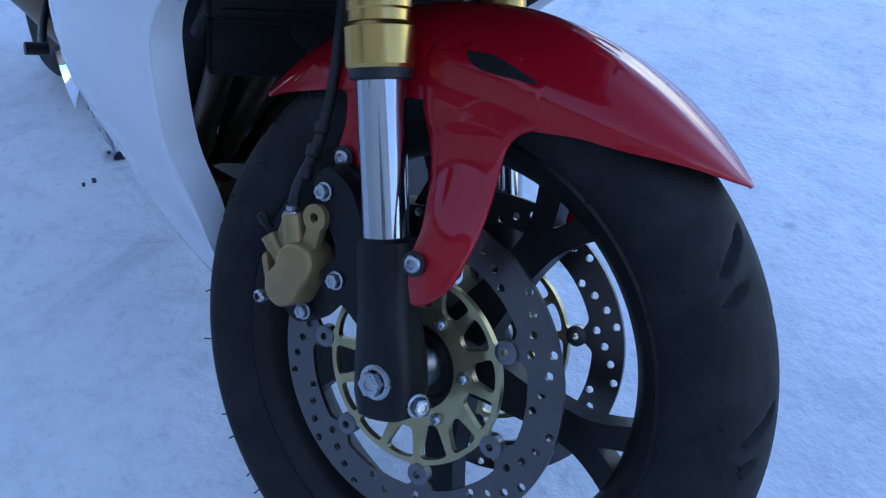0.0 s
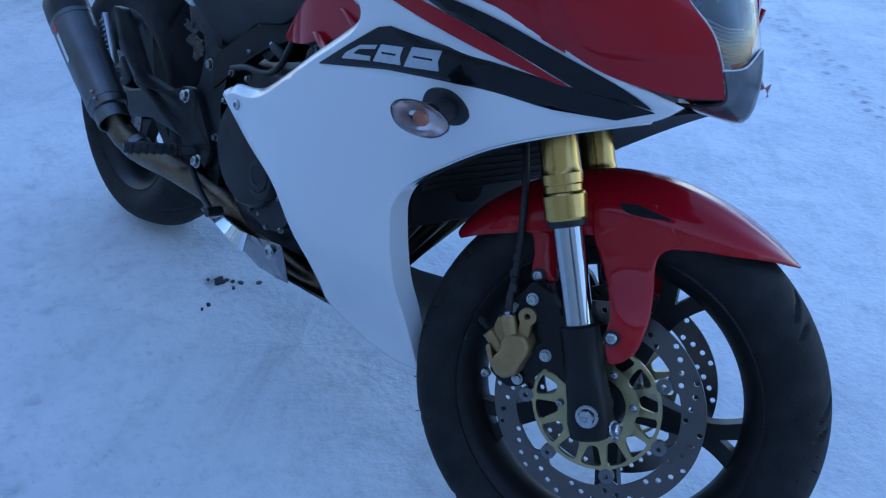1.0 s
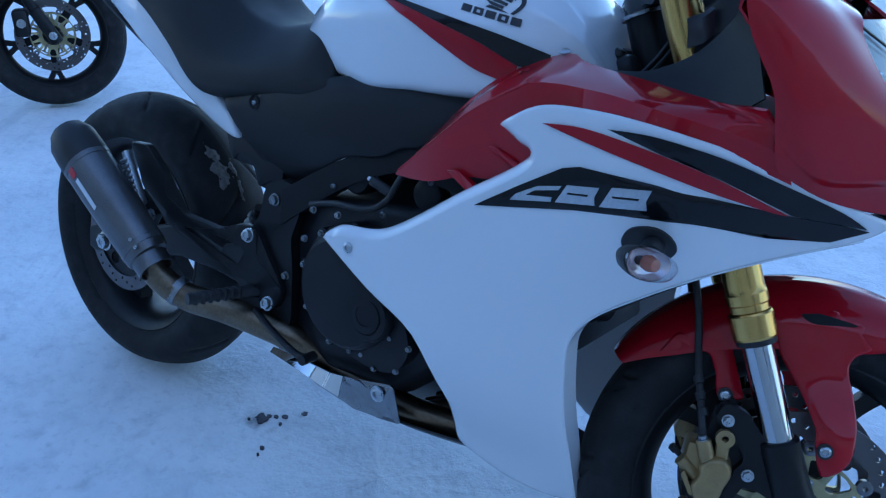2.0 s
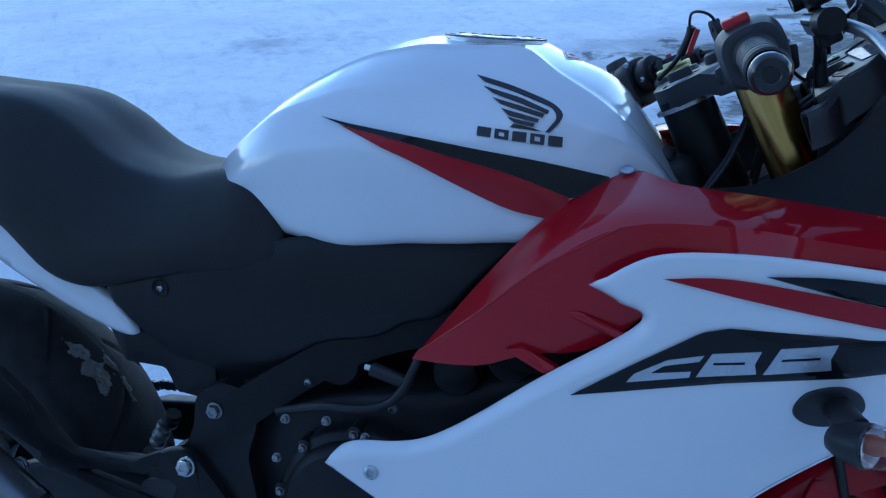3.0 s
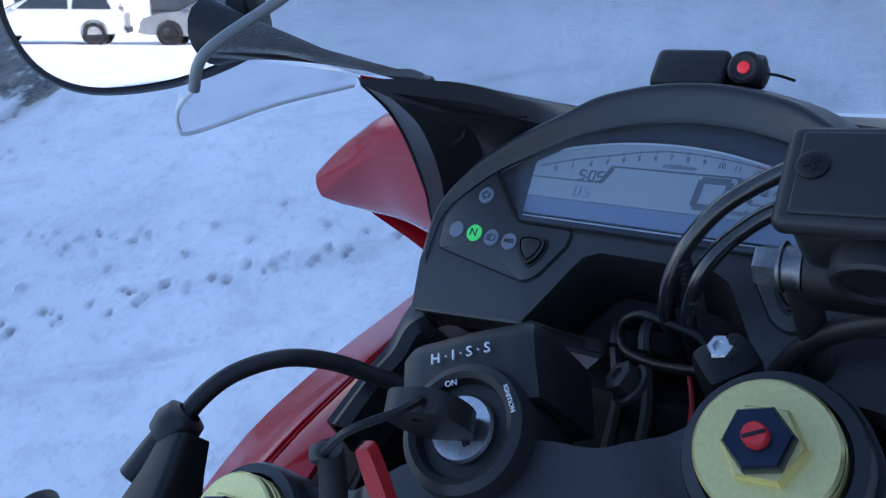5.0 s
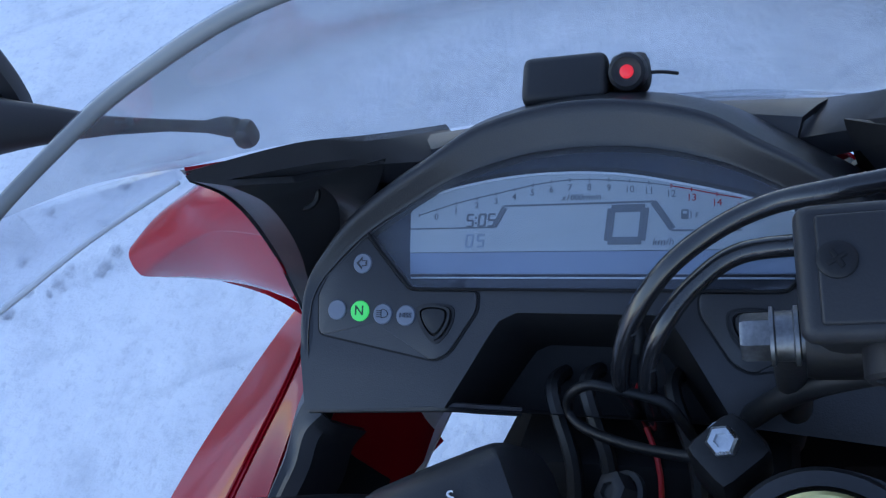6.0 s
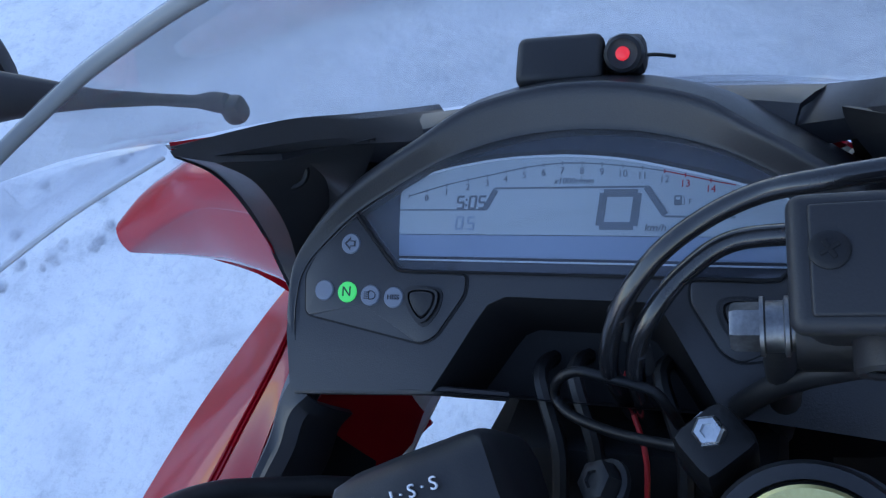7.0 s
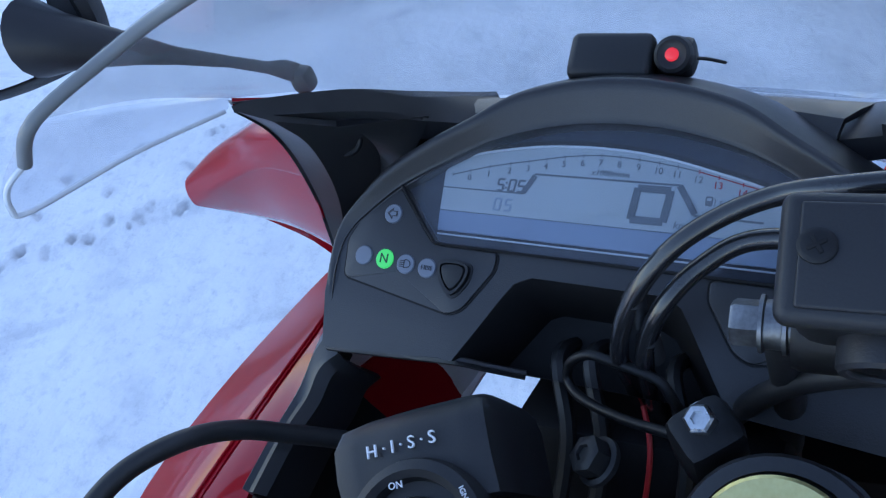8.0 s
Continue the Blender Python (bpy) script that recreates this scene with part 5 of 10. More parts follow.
part("cap_gasket", bm, mat("cap_gap", (0.12, 0.12, 0.13), 0.5, 0.2), cap, "dark gap round the lid", CAPM)
CAPSCREW = mat("cap_screw_steel", (0.2, 0.21, 0.22), 0.35, 0.9, grain=0.3, grain_scale=700)
for k in range(7):
    a = 2 * math.pi * k / 7
    c = (0.0585 * math.cos(a), 0.0585 * math.sin(a))
    bm = bmesh.new()
    lathe(bm, [(0.0044, 0.0008), (0.0042, 0.0012), (0.0034, 0.0013), (0.0028, 0.0004), (0.0, 0.0004)], Matrix.Translation((*c, 0)), 18)
    part("screw", bm, CAPSCREW, cap, "", CAPM)
    bm = bmesh.new()
    lathe(bm, [(0.0044, 0.0007), (0.0058, 0.0007), (0.0058, -0.001)], Matrix.Translation((*c, 0)), 18)
    part("screw_seat", bm, DARK, cap, "", CAPM)
bm = bmesh.new()
flap = rounded([(-0.03, -0.011), (0.0, -0.011), (0.004, -0.0155), (0.02, -0.0155), (0.027, -0.008), (0.027, 0.008), (0.02, 0.0155), (0.004, 0.0155), (0.0, 0.011), (-0.03, 0.011)], 0.0025, 3)
plate(bm, [flap, [(x * 0.95, y * 0.93) for x, y in flap]], 0.0012, 0.0021)
part("key_flap_edge", bm, DARK, lid, "", CAPM)
bm = bmesh.new()
plate(bm, [[(x * 0.945, y * 0.925) for x, y in flap]], 0.001, 0.0022)
part("key_flap", bm, CAPMAT, lid, "", CAPM)
bm = bmesh.new()
rbox(bm, 0.002, 0.02, 0.001, pose(-0.031, 0, 0.002), 0.0004)
part("flap_slot", bm, DARK, lid, "", CAPM)
bm = bmesh.new()
lathe(bm, [(0.0105, 0.0025), (0.008, 0.0019), (0.0, 0.0016)], pose(0.0165, 0, 0.0), 24)
part("finger_dimple", bm, PLASTIC, lid, "", CAPM)
for s, at, size in (("LIFT", (-0.009, 0.0), 0.0052), ("OPEN", (-0.0155, 0.0), 0.0052), ("PUSH LOCK", (0.038, 0.0), 0.0056)):
    part("lettering", text_bm(s, size, pose(*at, 0.0022, 0, 0, -90), 0.0002), PRINT_DARK, lid, "", CAPM)

# warning label on the tank's top, ahead of the cap
def tank_top(x, y):
    i = max(k for k in range(len(rows) - 1) if rows[k][0] <= x)
    t = (x - rows[i][0]) / (rows[i + 1][0] - rows[i][0])
    sec = [p for p in tank_section([a + (b - a) * t for a, b in zip(rows[i], rows[i + 1])]) if p[1] >= 0]
    for p, q in zip(sec, sec[1:]):
        if min(p[1], q[1]) <= abs(y) <= max(p[1], q[1]) and q[1] != p[1]:
            return p[2] + (q[2] - p[2]) * (abs(y) - p[1]) / (q[1] - p[1])
    return sec[0][2]


def top_decal(name, loop, material, off=0.0012, label="", grid=0.008):
    bm = bmesh.new()
    skin(bm, [loop], lambda u, w: (u, w, tank_top(u, w) + off), 0.0008, grid, 0.0)
    return part(name, bm, material, tank, label, None, 60)


WARN = (0.236, -0.004)
def diamond(r, k):
    return [(WARN[0] + r * 0.55, WARN[1] + 0.1 * r), (WARN[0] + 0.1 * r, WARN[1] + r * k), (WARN[0] - r * 0.55, WARN[1] - 0.1 * r), (WARN[0] - 0.1 * r, WARN[1] - r * k)]
top_decal("warning_label", diamond(0.02, 1.45), LABEL_WHITE, 0.0009, "red and white diamond warning label", 0.006)
top_decal("warning_print", diamond(0.0165, 1.4), RED_PLASTIC, 0.0015, "", 0.006)
top_decal("warning_print", diamond(0.0125, 1.35), LABEL_WHITE, 0.0021, "", 0.006)
for k in (-1, 0, 1):
    top_decal("warning_print", [(WARN[0] - 0.0026 + 0.0008 * k, WARN[1] + 0.0045 * k - 0.0012), (WARN[0] + 0.0026 + 0.0008 * k, WARN[1] + 0.0045 * k - 0.0012), (WARN[0] + 0.0026 + 0.0008 * k, WARN[1] + 0.0045 * k + 0.0012), (WARN[0] - 0.0026 + 0.0008 * k, WARN[1] + 0.0045 * k + 0.0012)], RED_PLASTIC, 0.0026, "", 0.006)

# stripe and maker's mark on both flanks: plain shapes
for S in (Matrix(), MIR):
    for nm, lp, mt, off in (
            ("black_stripe", crom([(-0.0216, 0.9252), (0.0166, 0.9198), (0.0849, 0.9109), (0.1686, 0.897), (0.2308, 0.8857), (0.3, 0.869)], 4) + [(0.3, 0.85)] + crom([(0.262, 0.848), (0.2401, 0.8575), (0.1971, 0.874), (0.1276, 0.8924), (0.0686, 0.9068), (0.0119, 0.9166)], 4), BLACK_GLOSS, 0.0016),
            ("red_stripe", crom([(0.005, 0.9175), (0.0686, 0.9064), (0.1276, 0.892), (0.1971, 0.8736), (0.2401, 0.857), (0.262, 0.8475)], 4) + crom([(0.256, 0.824), (0.2302, 0.8275), (0.1903, 0.8376), (0.1256, 0.8684), (0.0933, 0.8838), (0.0594, 0.8969)], 4), RED_DECAL, 0.0014)):
        bm = bmesh.new()
        skin(bm, [lp], tank_surf(off + 0.003), 0.001, 0.007, 0.0)
        part(nm, bm, mt, tank, "", S, 60)
    # wing of feathers round a bent leading edge, and plain bars for the lettering under it
    lead_o = crom([(0.1525, 0.9722), (0.191, 0.9622), (0.2249, 0.949), (0.2396, 0.9415), (0.2478, 0.9329), (0.2453, 0.9245), (0.2363, 0.9142)], 3)
    lead_i = crom([(0.2318, 0.915), (0.2405, 0.9262), (0.2415, 0.9325), (0.2365, 0.939), (0.2248, 0.9446), (0.1953, 0.9562), (0.163, 0.9656)], 3)
    feathers = [lead_o + lead_i,
                [(0.1627, 0.9612), (0.2038, 0.9496), (0.234, 0.9365), (0.2325, 0.9333), (0.2037, 0.9442), (0.1733, 0.9546)],
                [(0.1739, 0.9499), (0.2037, 0.9416), (0.2296, 0.9332), (0.2276, 0.9296), (0.203, 0.9372), (0.1833, 0.9433)],
                [(0.1843, 0.939), (0.2245, 0.928), (0.2232, 0.9245), (0.1927, 0.9318)],
                [(0.1915, 0.9302), (0.2206, 0.9235), (0.2188, 0.9202), (0.2, 0.9246)],
                [(0.199, 0.9236), (0.2187, 0.9189), (0.2285, 0.9155), (0.1953, 0.92)]]
    for lp in feathers:
        bm = bmesh.new()
        skin(bm, [lp], tank_surf(0.0022), 0.001, 0.009, 0.0)
        part("wing_mark", bm, PRINT_DARK, tank, "dark grey wing mark", S, 60)
    for k in range(5):
        x0 = 0.162 + 0.0184 * k
        z0, z1 = 0.9208 - 0.125 * (x0 - 0.162), 0.9115 - 0.14 * (x0 - 0.162)
        w_, dz = 0.0146, -0.125 * 0.0146
        bm = bmesh.new()
        lp = [(x0, z0), (x0 + w_, z0 + dz), (x0 + w_, z1 + dz), (x0, z1)]
        hole = [(x0 + 0.0045, z0 - 0.003), (x0 + w_ - 0.0045, z0 + dz - 0.0024), (x0 + w_ - 0.0045, z1 + dz + 0.003), (x0 + 0.0045, z1 + 0.0024)]
        skin(bm, [lp, hole] if k in (1, 3) else [lp], tank_surf(0.0022), 0.001, 0.009, 0.0)
        part("mark_bar", bm, PRINT_DARK, tank, "", S, 60)


# ---- steering head and bars (fork space) ----
bm = bmesh.new()
halfc = [(-0.068, 0.0), (-0.064, 0.026), (-0.045, 0.06), (-0.034, 0.09), (-0.03, 0.118), (-0.018, 0.135), (0.0, 0.1395), (0.018, 0.135), (0.03, 0.118), (0.03, 0.1), (0.018, 0.082), (0.012, 0.05), (0.02, 0.03), (0.022, 0.0)]
outl = rounded(halfc + [(x, -y) for x, y in reversed(halfc[1:-1])], 0.01, 3)
STEM = Matrix.Translation((-0.0372, -0.0055, 0))
plate(bm, [outl, circle(0.0236, 32, -0.0368, -0.0046)], 0.733, 0.757, None, lambda u, v: -0.003 - 0.0065 * min(1.0, max(0.0, (abs(v + 0.006) - 0.056 + 0.35 * min(0.0, u)) / 0.008)) - 0.12 * max(0.0, -0.03 - u), 0.006)
bmesh.ops.bevel(bm, geom=[e for e in bm.edges if e.is_manifold and e.calc_face_angle(0) > 1.0], offset=0.0035, segments=2, affect="EDGES")
clamp = part("top_clamp", bm, CLAMP, bike, "black cast upper fork clamp", FM, 40)
bm = bmesh.new()
lathe(bm, [(0.0, 0.72), (0.0236, 0.72), (0.0236, 0.741), (0.0, 0.741)], Matrix.Translation((-0.0368, -0.0046, 0)), 32)
part("stem_socket", bm, DARK, clamp, "", FM)
bm = bmesh.new()
b2 = bmesh.new()
lathe(b2, [(0.0205, 0.74), (0.0205, 0.75), (0.018, 0.753), (0.012, 0.753), (0.012, 0.748)], None, 6)
merge(bm, b2, STEM)
lathe(bm, [(0.0, 0.739), (0.0215, 0.739), (0.0215, 0.741), (0.0, 0.741)], STEM, 28)
part("stem_nut", bm, STEEL, clamp, "chrome steering stem nut with black cap", FM)
bm = bmesh.new()
lathe(bm, [(0.0142, 0.748), (0.0142, 0.7605), (0.0128, 0.7635), (0.0, 0.764)], STEM, 32)
part("stem_cap", bm, GRIP, clamp, "", FM)
BLUE_HEX = mat("blue_black_anodised", (0.02, 0.028, 0.05), 0.3, 0.8, wear=0.4, wear_scale=60)
for side in (-1, 1):
    C = Matrix.Translation((0.0008, 0.1075 * side, 0))
    leg = leg_r if side < 0 else leg_l
    bm = bmesh.new()
    lathe(bm, [(0.0225, 0.728), (0.0292, 0.73), (0.0295, 0.755), (0.0282, 0.7585), (0.024, 0.759), (0.0234, 0.755)], C, 40)
    part("fork_boss", bm, CLAMP, clamp, "", FM)
    bm = bmesh.new()
    lathe(bm, [(0.0217, 0.74), (0.0224, 0.759), (0.0218, 0.7598), (0.0218, 0.7604), (0.0225, 0.761), (0.0225, 0.7622), (0.0219, 0.7627), (0.0219, 0.7632), (0.0224, 0.764), (0.0224, 0.767), (0.0214, 0.768), (0.0, 0.768)], C, 48)
    part("fork_cap", bm, GOLD_PALE, leg, "pale gold anodised fork cap", FM)
    bm = bmesh.new()
    b2 = bmesh.new()
    lathe(b2, [(0.0132, 0.767), (0.0132, 0.772), (0.0122, 0.7735), (0.0, 0.7735)], None, 6)
    merge(bm, b2, C @ Matrix.Rotation(radians(12), 4, "Z"))
    part("adjuster_nut", bm, GOLD_PALE, leg, "gold locknut", FM)
    bm = bmesh.new()
    b2 = bmesh.new()
    lathe(b2, [(0.0109, 0.7725), (0.0109, 0.7775), (0.0099, 0.7792), (0.0, 0.7792)], None, 6)
    merge(bm, b2, C @ Matrix.Rotation(radians(24), 4, "Z"))
    part("adjuster_hex", bm, BLUE_HEX, leg, "dark blue hexagon adjuster", FM)
    bm = bmesh.new()
    lathe(bm, [(0.004, 0.7785), (0.004, 0.7822), (0.0034, 0.783), (0.0, 0.783)], C, 20)
    scr_ = part("adjuster_screw", bm, RED_PLASTIC, leg, "red adjuster screw", FM)
    bm = bmesh.new()
    rbox(bm, 0.0011, 0.0072, 0.0006, C @ pose(0, 0, 0.7831, 0, 0, 5), 0.0002)
    part("screw_slot", bm, DARK, scr_, "", FM)
    # pinch slot and bolt of the clamp behind each leg
    bm = bmesh.new()
    rbox(bm, 0.02, 0.024, 0.02, FM @ C @ pose(-0.024, -0.016 * side, 0.742, 0, 0, 30 * side), 0.005)
    part("pinch_lug", bm, CLAMP, clamp)
# dark sheet added ahead of the lower clamp, to keep the gap there dark
bm = bmesh.new()
plate(bm, [rounded([(0.012, -0.078), (0.07, -0.07), (0.09, 0.0), (0.07, 0.07), (0.012, 0.078)], 0.012, 3)], 0.59, 0.594, FM)
part("gap_sheet", bm, DARK, clamp, "dark sheet added to fill the gap between the fork legs")
# lower clamp and steering stem
bm = bmesh.new()
plate(bm, [outl], 0.535, 0.575)
lathe(bm, [(0.0, 0.53), (0.03, 0.53), (0.032, 0.6), (0.03, 0.735), (0.0, 0.735)], Matrix.Translation((-0.04, 0, 0)), 32)
for side in (-1, 1):
    lathe(bm, [(0.027, 0.53), (0.036, 0.532), (0.036, 0.578), (0.027, 0.58)], Matrix.Translation((0, 0.107 * side, 0)), 32)
part("lower_clamp", bm, BLACK_METAL, bike, "black cast lower fork clamp", FM)
bm = bmesh.new()
lathe(bm, [(0.033, 0.722), (0.036, 0.722), (0.036, 0.727), (0.033, 0.727)], Matrix.Translation((-0.04, 0, 0)), 40, True)
part("bearing_ring", bm, STEEL, bike, "", FM)

# ignition switch
bm = bmesh.new()
lathe(bm, [(0.0, 0.715), (0.026, 0.715), (0.027, 0.758), (0.0255, 0.764), (0.022, 0.766), (0.0195, 0.7645), (0.0185, 0.76), (0.0, 0.76)], Matrix.Translation((0.026, 0, 0)), 44)
ign = part("ignition_switch", bm, PLASTIC, bike, "black ignition switch housing with white lettering", FM)
bm = bmesh.new()
rings = []
for x, hw_, zt in ((0.036, 0.03, 0.757), (0.05, 0.0305, 0.7605), (0.061, 0.0305, 0.7605), (0.068, 0.029, 0.756), (0.072, 0.026, 0.746)):
    rings.append([(x, y, z) for y, z in crom([(-hw_, 0.70), (-hw_, zt - 0.008), (-hw_ + 0.005, zt - 0.001), (-hw_ * 0.5, zt), (0, zt + 0.001), (hw_ * 0.5, zt), (hw_ - 0.005, zt - 0.001), (hw_, zt - 0.008), (hw_, 0.70)], 3)])
loft(bm, rings)
part("ignition_cover", bm, PLASTIC, ign, "", FM)
bm = bmesh.new()
lathe(bm, [(0.0, 0.7605), (0.012, 0.7605), (0.0135, 0.7625), (0.0125, 0.764), (0.0, 0.764)], Matrix.Translation((0.026, 0, 0)), 28)
part("key_barrel", bm, STEEL, ign, "chrome key barrel", FM)
bm = bmesh.new()
rbox(bm, 0.016, 0.0028, 0.001, pose(0.026, 0, 0.7643, 0, 0, 20), 0.0003)
part("key_slot", bm, DARK, ign, "", FM)
TXT = Matrix(((0, 1, 0, 0), (-1, 0, 0, 0), (0, 0, 1, 0), (0, 0, 0, 1)))
part("lettering", text_bm("H \u00b7 I \u00b7 S \u00b7 S", 0.0062, Matrix.Translation((0.057, 0.001, 0.7625)) @ TXT, 0.0005), LABEL_WHITE, ign, "white lettering", FM)
part("lettering", text_bm("ON", 0.0034, Matrix.Translation((0.0435, 0.003, 0.7662)) @ TXT, 0.0003), LABEL_WHITE, ign, "", FM)
part("lettering", text_bm("IGNITION", 0.0026, Matrix.Translation((0.033, -0.0215, 0.7662)) @ TXT @ pose(0, 0, 0, 0, 0, -75), 0.0003), LABEL_WHITE, ign, "", FM)
# key with its head, ring, strap and red clip: hangs in the switch
keys = thing("ignition_key", bike.matrix_world @ FM @ Matrix.Translation((0.026, 0.006, 0.766)), "black ignition key with ring, strap and red clip", "key")
K = Matrix.Translation((0.026, 0.006, 0.766)).inverted()
bm = bmesh.new()
head = [(-0.01, 0.002), (-0.0145, 0.014), (-0.0145, 0.028), (-0.008, 0.037), (0.008, 0.037), (0.0145, 0.028), (0.0145, 0.014), (0.01, 0.002)]
plate(bm, [rounded(head, 0.006, 4), circle(0.003, 14, 0.0, 0.026)], -0.0045, 0.0045, K @ Matrix.Translation((0.026, 0.003, 0.762)) @ Matrix.Rotation(radians(80), 4, "Z") @ Matrix.Rotation(radians(90), 4, "X"))
bmesh.ops.bevel(bm, geom=[e for e in bm.edges if e.is_manifold and e.calc_face_angle(0) > 1.0], offset=0.0015, segments=2, affect="EDGES")
part("key_head", bm, GRIP, keys)
bm = bmesh.new()
tube(bm, [(0.026, 0.001, 0.789), (0.023, -0.005, 0.802), (0.016, -0.002, 0.812), (0.011, 0.014, 0.816), (0.01, 0.03, 0.806), (0.012, 0.037, 0.798)], 0.0017, 6)
part("key_ring", bm, BLACK_METAL, keys, "", K)
bm = bmesh.new()
rbox(bm, 0.008, 0.009, 0.009, pose(0.011, 0.036, 0.8), 0.003)
part("ring_knot", bm, GRIP, keys, "", K)
bm = bmesh.new()
tube(bm, [(0.012, 0.032, 0.802), (0.006, 0.037, 0.792), (-0.008, 0.046, 0.777)], 0.0052, 12)
part("strap", bm, GRIP, keys, "", K)
bm = bmesh.new()
tube(bm, [(-0.006, 0.045, 0.779), (-0.02, 0.054, 0.769), (-0.038, 0.066, 0.7605)], 0.003, 8)
part("key_blade_sleeve", bm, BLACK_METAL, keys, "", K)
bm = bmesh.new()
clip = rounded([(-0.0034, 0.0), (-0.0037, 0.016), (-0.003, 0.031), (0.003, 0.031), (0.0037, 0.016), (0.0034, 0.0)], 0.003, 4)
_b, _d = Vector((-0.008, 0.0228, 0.774)), Vector((0.0203, -0.0022, 0.0219)).normalized()
_n = (Vector((-0.5, 0.1, 0.86)) - _d * _d.dot(Vector((-0.5, 0.1, 0.86)))).normalized()
_x = _d.cross(_n)
plate(bm, [clip], -0.0028, 0.0028, K @ Matrix(((_x.x, _d.x, _n.x, _b.x), (_x.y, _d.y, _n.y, _b.y), (_x.z, _d.z, _n.z, _b.z), (0, 0, 0, 1))))
bmesh.ops.bevel(bm, geom=[e for e in bm.edges if e.is_manifold and e.calc_face_angle(0) > 1.0], offset=0.001, segments=2, affect="EDGES")
part("red_clip", bm, RED_PLASTIC, keys, "red plastic clip")


def grip_pose(side):
    a, b = Vector((0.004, 0.122, 0.771) if side > 0 else (-0.01, -0.128, 0.768)), Vector((-0.106, 0.352 * side, 0.751)) if side > 0 else Vector((-0.1, -0.342, 0.745))
    d = (b - a)
    return a, d.normalized(), d.length


for side in (-1, 1):
    a, d, ln = grip_pose(side)
    M = FM @ aim(a, d)
    bm = bmesh.new()
    lathe(bm, [(0.0, 0.012), (0.011, 0.012), (0.011, ln * 0.62), (0.0, ln * 0.62)], None, 24)
    bar = part("handlebar", bm, BLACK_METAL, bike, "black clip-on handlebar", M)
    bm = bmesh.new()
    g0 = 0.505 if side > 0 else 0.56
    prof = [(0.0, ln * g0), (0.0185, ln * g0), (0.019, ln * (g0 + 0.015)), (0.0168, ln * (g0 + 0.025))]
    prof += [(0.0165, ln * 0.7)] if side > 0 else [r_ for k in range(7) for r_ in ((0.0168, ln * 0.66 + 0.006 * k), (0.0168, ln * 0.66 + 0.006 * k + 0.0042), (0.0161, ln * 0.66 + 0.006 * k + 0.0046), (0.0161, ln * 0.66 + 0.006 * k + 0.0057))]
    prof += [(0.0168, ln * 0.85), (0.0168, ln - 0.026), (0.0176, ln - 0.024), (0.0176, ln - 0.021), (0.0167, ln - 0.019), (0.0167, ln - 0.0125), (0.0182, ln - 0.009), (0.0186, ln - 0.003), (0.0165, ln)]
    lathe(bm, prof, None, 36)
    part("grip", bm, GRIP, bar, "smooth black rubber grip with a collar at its end", M)
    bm = bmesh.new()
    lathe(bm, [(0.0, ln - 0.001), (0.0125, ln - 0.001), (0.0125, ln + 0.002), (0.0155, ln + 0.004), (0.0162, ln + 0.009), (0.0155, ln + 0.015), (0.0125, ln + 0.0192), (0.0075, ln + 0.0206), (0.0062, ln + 0.0195), (0.006, ln + 0.0165), (0.0, ln + 0.0165)], None, 36)
    part("bar_end", bm, HOSE, bar, "glossy black rounded bar end", M)
    bm = bmesh.new()
    lathe(bm, [(0.012, 0.02), (0.0165, 0.02), (0.0165, 0.05), (0.012, 0.05)], None, 28, True)
    rbox(bm, 0.018, 0.034, 0.02, Matrix.Translation((0, 0, 0.035)), 0.005)
    part("bar_clamp", bm, BLACK_METAL, bar, "", M)
a, d, ln = grip_pose(1)
ML = FM @ aim(a, d)
# switch box, left: z along the bar
R0 = ML.to_3x3().inverted() @ (FM.to_3x3() @ Vector((0, 0, 1)))
ang = math.degrees(math.atan2(R0.y, R0.x))
SL = ML @ Matrix.Translation((0, 0, -0.008)) @ Matrix.Rotation(radians(ang), 4, "Z")         # x up, z outwards, y to the rear or front
def housing(name, stations, ex, material, parent, label=""):
    rings = []
    for z, ru, rd, rs in stations:
        ring = []
        for k in range(36):
            t = 2 * math.pi * k / 36
            ca, sa = math.cos(t), math.sin(t)
            ring.append(((ru if ca > 0 else rd) * abs(ca) ** ex * (1 if ca > 0 else -1), rs * abs(sa) ** ex * (1 if sa > 0 else -1), z))
        rings.append(ring)
    b_ = bmesh.new()
    loft(b_, rings)
    return part(name, b_, material, parent, label, SL, 35)


sw = housing("switch_box", ((0.0905, 0.024, 0.03, 0.023), (0.0915, 0.0285, 0.034, 0.027), (0.097, 0.03, 0.035, 0.028), (0.112, 0.03, 0.0345, 0.028), (0.124, 0.0265, 0.031, 0.0255), (0.1305, 0.0205, 0.025, 0.021)), 0.66, PLASTIC, bike, "black left handlebar switch box with small buttons")
housing("switch_box_half", ((0.0595, 0.024, 0.03, 0.022), (0.0605, 0.0285, 0.034, 0.026), (0.064, 0.0298, 0.0355, 0.0275), (0.087, 0.0298, 0.0355, 0.0275), (0.089, 0.0285, 0.034, 0.0265), (0.09, 0.024, 0.03, 0.022)), 0.72, GRIP, sw)
yr = 1 if (SL.to_3x3() @ Vector((0, 1, 0))).dot(FM.to_3x3() @ Vector((-1, 0, 0))) > 0 else -1
in_box = lambda q: SL.inverted() @ FM @ Vector(q)
